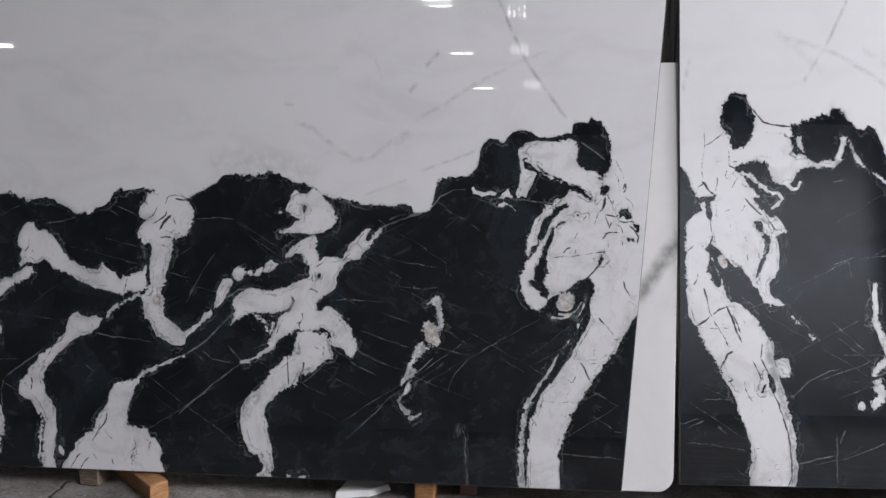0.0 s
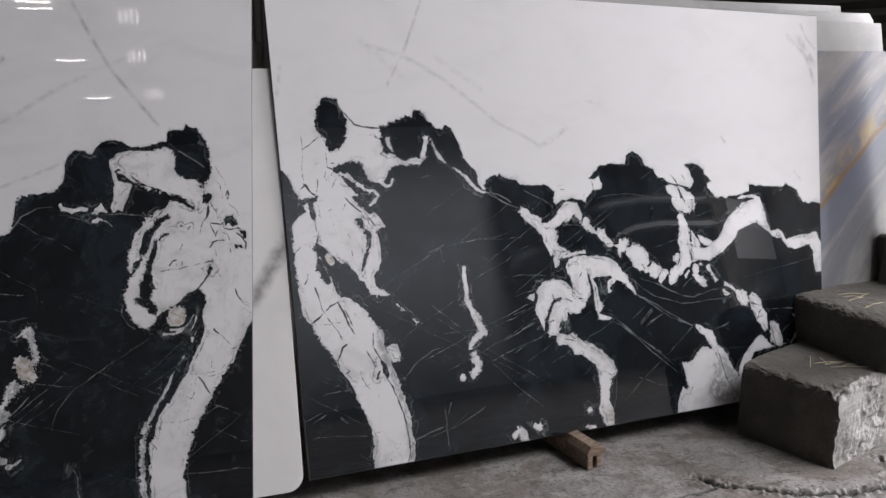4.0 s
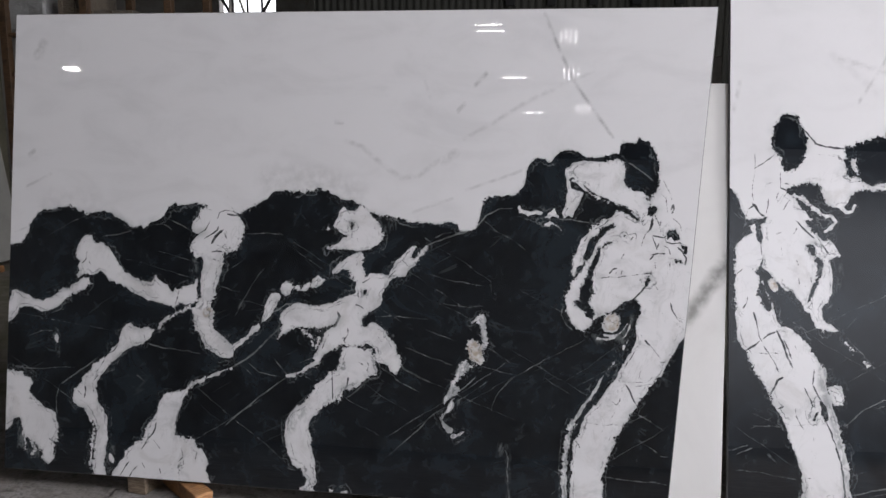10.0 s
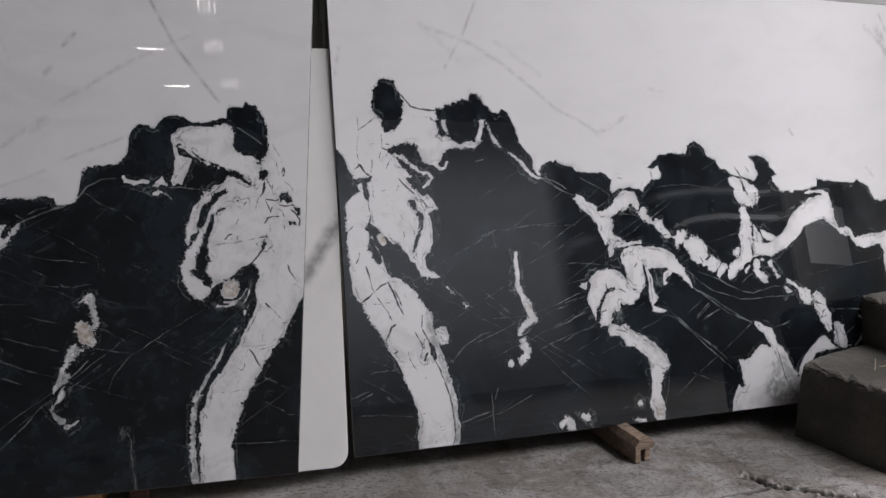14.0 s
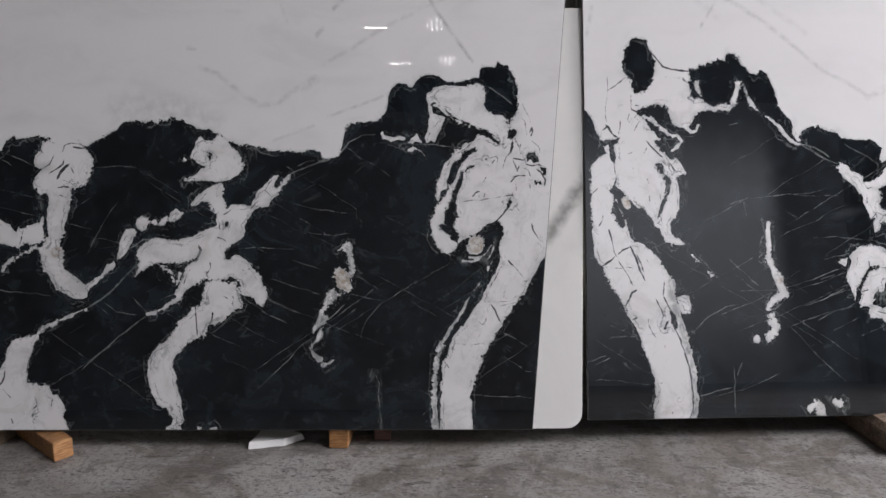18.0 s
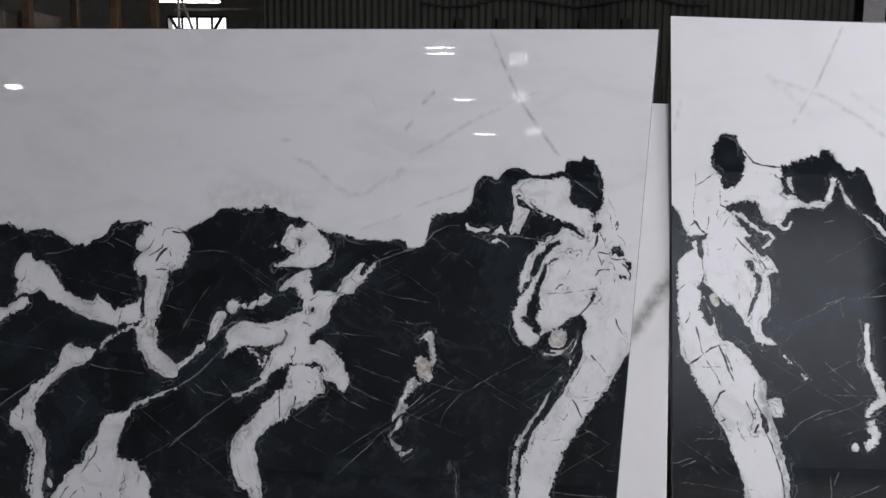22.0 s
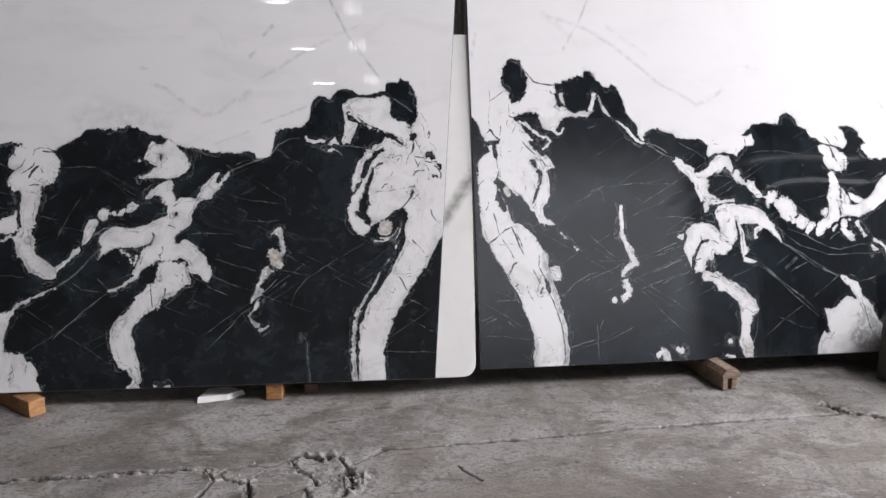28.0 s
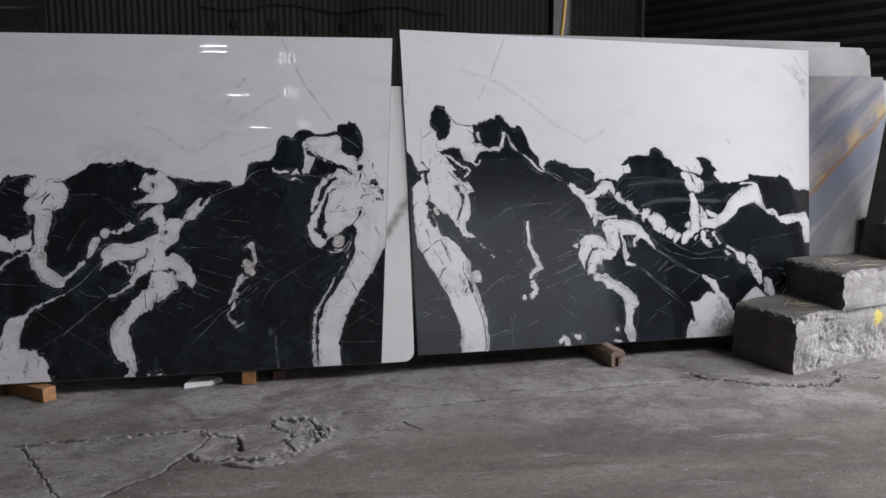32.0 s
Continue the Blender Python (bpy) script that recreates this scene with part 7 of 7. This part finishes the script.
# ---------------------------------------------------------------- stepped concrete pier with a raking post
def rough_block(name, foot, z0, z1, parent, seed, mat):
    """A cast block on a four-cornered foot: smooth flank, spalled front and chipped arrises."""
    a, b, c, d = [Vector((x, y, 0)) for x, y in foot]  # front left, front right, back right, back left
    nx, ny, nz = 150, 40, 36
    bm = bmesh.new()
    grid = {}

    def vert(i, j, k):
        if (i, j, k) not in grid:
            s, t, h = i / nx, j / ny, k / nz
            p = (a * (1 - s) + b * s) * (1 - t) + (d * (1 - s) + c * s) * t
            p.z = z0 + (z1 - z0) * h
            q = p * 1.0 + Vector((seed, 0, 0))
            front, top, side = (1 - t) ** 12, h ** 12, (1 - s) ** 30
            n1, n2 = noise.fractal(q * 9, 1.0, 2.1, 4), noise.fractal(q * 30, 1.0, 2.1, 3)
            push = (b - a).normalized().cross(Vector((0, 0, -1)))
            push = Vector((-push.x, -push.y, 0)) if push.y > 0 else push
            n3 = noise.fractal(q * 75, 1.0, 2.0, 2)
            bed = noise.fractal(Vector((q.x * 1.6, q.y * 1.6, q.z * 11)), 1.0, 2.1, 3)
            broken = min(1.0, max(0.12, 0.5 + 2.2 * noise.noise(q * 3.1 + Vector((0, 0, 4.0)))))  # plastered patches stay smooth
            p += push * front * (broken * (0.014 * n1 + 0.008 * n2 + 0.004 * n3) + 0.007 * bed - 0.008)
            p -= push * front * top * (abs(n1) * 0.045 + 0.010)
            p.z -= top * (0.004 * n2 + front * abs(n1 + 0.25) * 0.030 + side * (abs(n1) * 0.030 + 0.008) + side * front * 0.02)
            p += (b - a).normalized() * side * (0.012 * abs(n2) * top + (0.010 * abs(n1) + 0.010 * abs(n2) + 0.008) * (top + front) + 0.003 * n2)
            grid[i, j, k] = bm.verts.new(p)
        return grid[i, j, k]

    def quad(idx, *vs):
        bm.faces.new(vs).material_index = idx

    for i in range(nx):
        for k in range(nz):
            quad(0, vert(i, 0, k), vert(i + 1, 0, k), vert(i + 1, 0, k + 1), vert(i, 0, k + 1))
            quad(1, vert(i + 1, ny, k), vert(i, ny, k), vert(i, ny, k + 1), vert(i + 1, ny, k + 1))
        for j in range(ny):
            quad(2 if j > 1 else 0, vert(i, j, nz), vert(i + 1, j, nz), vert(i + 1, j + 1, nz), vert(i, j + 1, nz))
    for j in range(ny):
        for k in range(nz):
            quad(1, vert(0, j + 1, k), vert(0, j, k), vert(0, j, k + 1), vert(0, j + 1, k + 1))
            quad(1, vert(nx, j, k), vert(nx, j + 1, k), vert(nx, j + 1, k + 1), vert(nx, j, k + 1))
    return part(name, bm, [mat, DIM_CAST, TREAD], parent)


pier = thing("concrete_pier", pose(0, 0, 0), "stepped cast concrete pier with spalled front beside the slabs", "concrete pier")
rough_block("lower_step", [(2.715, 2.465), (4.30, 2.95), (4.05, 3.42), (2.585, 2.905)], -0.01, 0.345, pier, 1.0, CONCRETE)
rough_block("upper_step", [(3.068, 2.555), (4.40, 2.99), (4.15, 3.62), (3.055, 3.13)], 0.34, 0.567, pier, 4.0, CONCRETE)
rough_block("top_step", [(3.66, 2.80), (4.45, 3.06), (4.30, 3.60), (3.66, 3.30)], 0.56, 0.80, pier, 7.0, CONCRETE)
post = prism([(-0.062, 0.0), (0.062, 0.0), (0.062, 2.6), (-0.062, 2.6)], 0, 0.14)
bmesh.ops.bevel(post, geom=list(post.edges), offset=0.006, segments=1, affect="EDGES")
part("raking_post", post, DIM_CAST, pier, "dark raking concrete post", pose(3.70, 3.04, 0.54, 0, 11.5, 18))



# dry straw on the two steps
straw_mat = painted("dry_straw", (0.55, 0.48, 0.32), 0.7, 0.0, 0.2)
straw = random.Random(8)
for k in range(16):
    if k < 10:
        x, y, z = straw.uniform(3.16, 3.5), straw.uniform(2.72, 3.05), 0.5675
    else:
        x, y, z = straw.uniform(2.80, 3.0), straw.uniform(2.62, 2.80), 0.3465
    a, ln = straw.uniform(-0.5, 1.4), straw.uniform(0.05, 0.17)
    bm = tube([(0, 0, 0), (ln * 0.5 * math.cos(a), ln * 0.5 * math.sin(a), 0.006), (ln * math.cos(a), ln * math.sin(a), 0.001)], 0.0017, 5)
    tagged(part("straw_stalk", bm, straw_mat, m=pose(x, y, z)), "dry straw stalk lying on the concrete step", "straw", "straw on the step")


def crumbs(spots, seed):
    """Small broken chips strewn over the floor."""
    r = random.Random(seed)
    bm = bmesh.new()
    for x0, y0, sx, sy, n, big in spots:
        for _ in range(n):
            x, y, s = r.gauss(x0, sx), min(r.gauss(y0, sy), 2.84), r.uniform(0.002, big)
            tip = bm.verts.new((x + r.uniform(-s, s) * 0.4, y + r.uniform(-s, s) * 0.4, s * r.uniform(0.5, 1.1)))
            a0 = r.uniform(0, 6.3)
            ring = [bm.verts.new((x + s * r.uniform(0.6, 1.2) * math.cos(a0 + q), y + s * r.uniform(0.6, 1.2) * math.sin(a0 + q), -0.003)) for q in (0, 1.6, 3.1, 4.7)]
            for p, q in zip(ring, ring[1:] + ring[:1]):
                bm.faces.new((p, q, tip))
    return bm


CRUMB = concrete_rough("broken_concrete_crumb", (0.22, 0.21, 0.19), (0.36, 0.35, 0.33))
tagged(part("floor_crumbs", crumbs(((-0.20, 2.07, 0.22, 0.09, 150, 0.008), (-0.42, 2.16, 0.07, 0.03, 40, 0.009), (0.05, 2.06, 0.07, 0.04, 50, 0.011), (-1.25, 2.0, 0.12, 0.25, 50, 0.006), (-0.9, 2.17, 0.5, 0.03, 60, 0.006), (2.5, 2.36, 0.25, 0.06, 50, 0.008), (1.0, 1.7, 1.2, 0.4, 60, 0.005)), 3), CRUMB), "small broken concrete crumbs strewn along the cracks", "rubble", kind="stuff")
tagged(part("stone_chips", crumbs(((-0.60, 2.78, 0.5, 0.05, 60, 0.006), (-1.45, 2.75, 0.2, 0.06, 40, 0.006), (1.6, 2.75, 0.4, 0.06, 25, 0.005)), 6), WHITE_STONE), "small white marble chips strewn along the slabs' feet", "stone chips", kind="stuff")


# ---------------------------------------------------------------- back of the hall
def corrugated(x0, x1, z0, z1, pitch, depth):
    bm = bmesh.new()
    n = int((x1 - x0) / pitch * 6)
    lo, hi = [], []
    for i in range(n + 1):
        x = x0 + (x1 - x0) * i / n
        y = depth * math.tanh(2.2 * math.sin(2 * math.pi * (x - x0) / pitch))
        lo.append(bm.verts.new((x, y, z0)))
        hi.append(bm.verts.new((x, y, z1)))
    for i in range(n):
        bm.faces.new((lo[i], lo[i + 1], hi[i + 1], hi[i]))
    return bm


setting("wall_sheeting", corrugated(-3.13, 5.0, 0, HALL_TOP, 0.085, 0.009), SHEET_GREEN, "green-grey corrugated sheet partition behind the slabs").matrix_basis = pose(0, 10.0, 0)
black = painted("black_void", (0.008, 0.008, 0.008), 0.9)
for k in range(5):
    tagged(part("vent_hole", box(-0.055, -0.03, -0.06, 0.055, 0.0, 0.06, 0.006), black, m=pose(-0.748 + 0.4805 * k, 9.985, 2.735)), "small dark vent box on a corrugated wall", "vent", "vents in the sheet wall")
wire = [(-1.2 + 0.3 * k, 9.96, 2.97 - 0.05 * math.sin(k * 1.3) + 0.02 * math.sin(k * 3.1)) for k in range(12)]
tagged(part("hanging_wire", tube(wire, 0.012, 6), black), "black wire sagging along a corrugated wall", "wire")


def shutter():
    """A roller shutter of bowed steel slats in two side guides."""
    root = thing("roller_shutter", EAST_POSE, "dark steel roller shutter, closed, in the side wall", "roller shutter")
    slat = bmesh.new()
    prof = [(0.0, 0.0), (-0.012, 0.02), (-0.030, 0.07), (-0.012, 0.12), (0.0, 0.14)]
    for (y0, z0), (y1, z1) in zip(prof, prof[1:]):
        q = [slat.verts.new(p) for p in ((0.1, y0, z0), (7.6, y0, z0), (7.6, y1, z1), (0.1, y1, z1))]
        slat.faces.new(q)
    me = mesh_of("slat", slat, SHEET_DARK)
    for k in range(36):
        ob = new("slat", me)
        ob.parent, ob.matrix_basis = root, pose(0, -0.02, 0.14 * k)
    for x in (0.04, 7.64):
        part("guide", box(x - 0.05, -0.08, 0, x + 0.05, -0.002, 5.2, 0.005), STEEL, root)
    return root


shutter()


def column(m, h, label):
    root = thing("steel_column", m, label, "steel column")
    part("web", box(-0.006, -0.10, 0, 0.006, 0.10, h), STEEL, root)
    for y in (-0.10, 0.10):
        part("flange", box(-0.09, y - 0.007, 0, 0.09, y + 0.007, h, 0.002), STEEL, root)
    part("base_plate", box(-0.16, -0.18, 0, 0.16, 0.18, 0.02), STEEL, root)
    return root


column(pose(2.95, 7.6, 0), HALL_TOP, "dark steel column standing behind the slabs")
hose_mat = painted("yellow_hose", (0.55, 0.36, 0.04), 0.5)
hose = [(2.00 + 0.035 * math.sin(k * 0.9), 4.60, HALL_TOP - 0.25 * k) for k in range(30)]
tagged(part("lifting_strap", tube(hose, 0.014, 8), hose_mat), "yellow lifting strap hanging beside a steel chain", "lifting strap")


def chain():
    root = thing("hoist_chain", pose(2.06, 4.60, 0), "thin steel hoist chain hanging beside a yellow strap", "hoist chain")
    bm = bmesh.new()
    ring = [(0.011 * math.cos(a), 0, 0.020 * math.sin(a)) for a in [2 * math.pi * k / 10 for k in range(11)]]
    tube(ring, 0.0035, 5, bm, cap=False)
    me = mesh_of("link", bm, STEEL)
    for k in range(60):
        ob = new("link", me)
        ob.parent, ob.matrix_basis = root, pose(0, 0, 3.5 - 0.032 * k, 0, 0, 90 * (k % 2))
    part("upper_run", tube([(0, 0, 3.5), (0, 0, HALL_TOP)], 0.008, 6), STEEL, root)
    return root


chain()

# ---------------------------------------------------------------- the far left of the hall
far = prism([(0, 0), (3.6, 0), (3.6, 1.68), (0, 1.70)], 0, 0.025)
DULL_STONE = painted("dull_white_stone", (0.30, 0.295, 0.27), 0.3, 0.0, 0.18)
tagged(part("stone_slab", far, DULL_STONE, m=pose(-5.30, 7.24, 0.06, 0, 0, -90) @ pose(0, 0, 0, 8.0, 0, 0)), "large white stone slab standing against a rack", "stone slab")
for y in (4.4, 6.75):
    tagged(part("timber_block", box(-0.16, -0.05, 0, 0.16, 0.05, 0.06, 0.004), TIMBER, m=pose(-5.32, y, 0.001)), "orange timber under a standing white slab", "timber block", "timbers under the far slab")
setting("pillar", box(-6.95, 8.0, 0, -6.02, 8.17, HALL_TOP, 0.02), painted("olive_paint", (0.095, 0.088, 0.062), 0.6), "olive painted pillar by the storage racks")


RACK_WOOD = wood("dark_orange_rack_timber", (0.07, 0.038, 0.018), (0.115, 0.066, 0.034))


def rack(x0, x1, y, depth, levels, top):
    root = thing("storage_rack", pose(0, 0, 0), "heavy timber storage rack full of crates and bundles", "storage rack")
    n = 3
    for k in range(n):
        x = x0 + (x1 - x0) * k / (n - 1)
        for yy in (y, y + depth):
            part("post", box(x - 0.045, yy - 0.045, 0, x + 0.045, yy + 0.045, top, 0.004), RACK_WOOD, root)
    for z in levels:
        part("shelf", box(x0 - 0.05, y - 0.02, z - 0.04, x1 + 0.05, y + depth + 0.02, z, 0.004), RACK_WOOD, root)
    return root


LEVELS = (0.42, 0.72, 1.07, 1.37, 1.55, 1.88, 2.33, 3.3)
rack(-6.47, -4.45, 8.9, 1.0, LEVELS, 3.6)
BROWN = wood("dull_crate_wood", (0.12, 0.095, 0.07), (0.2, 0.165, 0.125))
GREY_BOX = painted("dusty_carton", (0.16, 0.14, 0.115), 0.8)
FILM = painted("cloudy_film", (0.30, 0.30, 0.29), 0.35)


def crate(m, w, d, h, mat, label):
    root = thing("crate", m, label, "crate", "goods on the rack")
    part("body", box(-w / 2, -d / 2, 0, w / 2, d / 2, h, 0.006), mat, root)
    for x in (-w / 2 + 0.03, 0, w / 2 - 0.03):
        part("batten", box(x - 0.025, -d / 2 - 0.02, 0.004, x + 0.025, -d / 2 - 0.001, h - 0.004, 0.003), BROWN, root)
    return root


for li, z in enumerate(LEVELS[:-1]):
    x = -6.38
    room = LEVELS[li + 1] - z - 0.06
    while x < -4.75:
        w = random.uniform(0.28, 0.62)
        if random.random() < 0.85:
            mat, lab = random.choice(((BROWN, "dull brown wooden crate on a storage rack"), (GREY_BOX, "dusty carton on a storage rack")))
            crate(pose(x + w / 2, 9.3 + random.uniform(-0.06, 0.06), z + 0.001), w - 0.03, 0.6, min(room, random.uniform(0.14, 0.6)), mat, lab)
        x += w
bundle = box(-0.30, -0.25, 0, 0.30, 0.25, 0.42, 0.10, 3)
bmesh.ops.subdivide_edges(bundle, edges=list(bundle.edges), cuts=2, use_grid_fill=True)
tagged(part("wrapped_pallet", rumple(bundle, 0.05, 5, 2.0), FILM, m=pose(-6.30, 9.2, 2.335)), "bundle wrapped in cloudy plastic film on a rack", "wrapped goods")


def window_far():
    root = thing("window_1", pose(-6.575, 16.45, 0), "small bright window with steel bars in the far wall", "window", kind="structure")
    for x in (-0.62, -0.31, 0.0, 0.31, 0.62):
        part("bar", box(x - 0.02, 0.06, 2.3, x + 0.02, 0.10, 3.65), STEEL, root)
    for z in (2.3, 2.9, 3.3, 3.63):
        part("rail", box(-0.62, 0.06, z - 0.02, 0.62, 0.10, z + 0.02), STEEL, root)

    for x in (-0.55, 0.55):
        part("brace", tube([(x, 0.02, 3.65), (0.0, 0.02, 2.75)], 0.035, 6), STEEL, root)


window_far()


def batten_lamp(m, label, tubes, length, spacing, power, casing):
    """A ceiling fitting with bare fluorescent tubes."""
    root = thing("ceiling_lamp", m, label, "ceiling lamp", "fluorescent lamps")
    half = spacing * (tubes - 1) / 2 + 0.05
    part("tray", box(-length / 2 - 0.03, -half, 0.03, length / 2 + 0.03, half, 0.08, 0.004), casing, root)
    lit = glow("lit_tube", (1.0, 0.99, 0.96), power)
    for k in range(tubes):
        y = (k - (tubes - 1) / 2) * spacing
        part("tube", tube([(-length / 2, y, 0), (length / 2, y, 0)], 0.011, 8), lit, root)
    part("hanger", tube([(0, 0, 0.08), (0, 0, HALL_TOP - m.translation.z)], 0.006, 5), STEEL, root)
    return root


CASE = painted("grey_lamp_tray", (0.12, 0.12, 0.115), 0.6)
batten_lamp(pose(-1.40, -6.30, 7.0), "twin fluorescent ceiling lamp, switched on", 2, 0.46, 0.2, 40, CASE)
for x, y in ((-1.10, -8.20), (-0.78, -9.85)):
    batten_lamp(pose(x, y, 7.0), "single fluorescent ceiling lamp, switched on", 1, 0.44, 0.05, 40, CASE)
for x, y in ((-0.10, -6.60), (-0.04, -8.05), (0.22, -9.70)):
    batten_lamp(pose(x, y, 7.0, 0, 0, 90), "small four-tube ceiling lamp, switched on", 4, 0.42, 0.085, 12, CASE)
batten_lamp(pose(-9.85, -7.8, 7.0), "bright ceiling lamp, switched on", 3, 0.30, 0.05, 80, CASE)
batten_lamp(pose(-4.9, 12.0, 3.28, 0, 0, 4), "long fluorescent lamp hanging over the racks, switched on", 1, 0.95, 0.05, 24, CASE)
for x0, z0, x1, z1 in ((-4.45, 0.0, -4.45, 3.6), (-4.42, 3.15, -3.3, 0.0), (-3.3, 3.1, -4.4, 0.0), (-4.5, 2.98, -3.1, 2.99), (-3.12, 0.0, -3.12, 3.3)):
    tagged(part("pipe_brace", tube([(x0, 10.6, z0), (x1, 10.6, z1)], 0.02, 6), painted("pale_pipe", (0.3, 0.28, 0.25), 0.5)), "pale steel pipe of a scaffold brace", "pipe", "scaffold pipes")
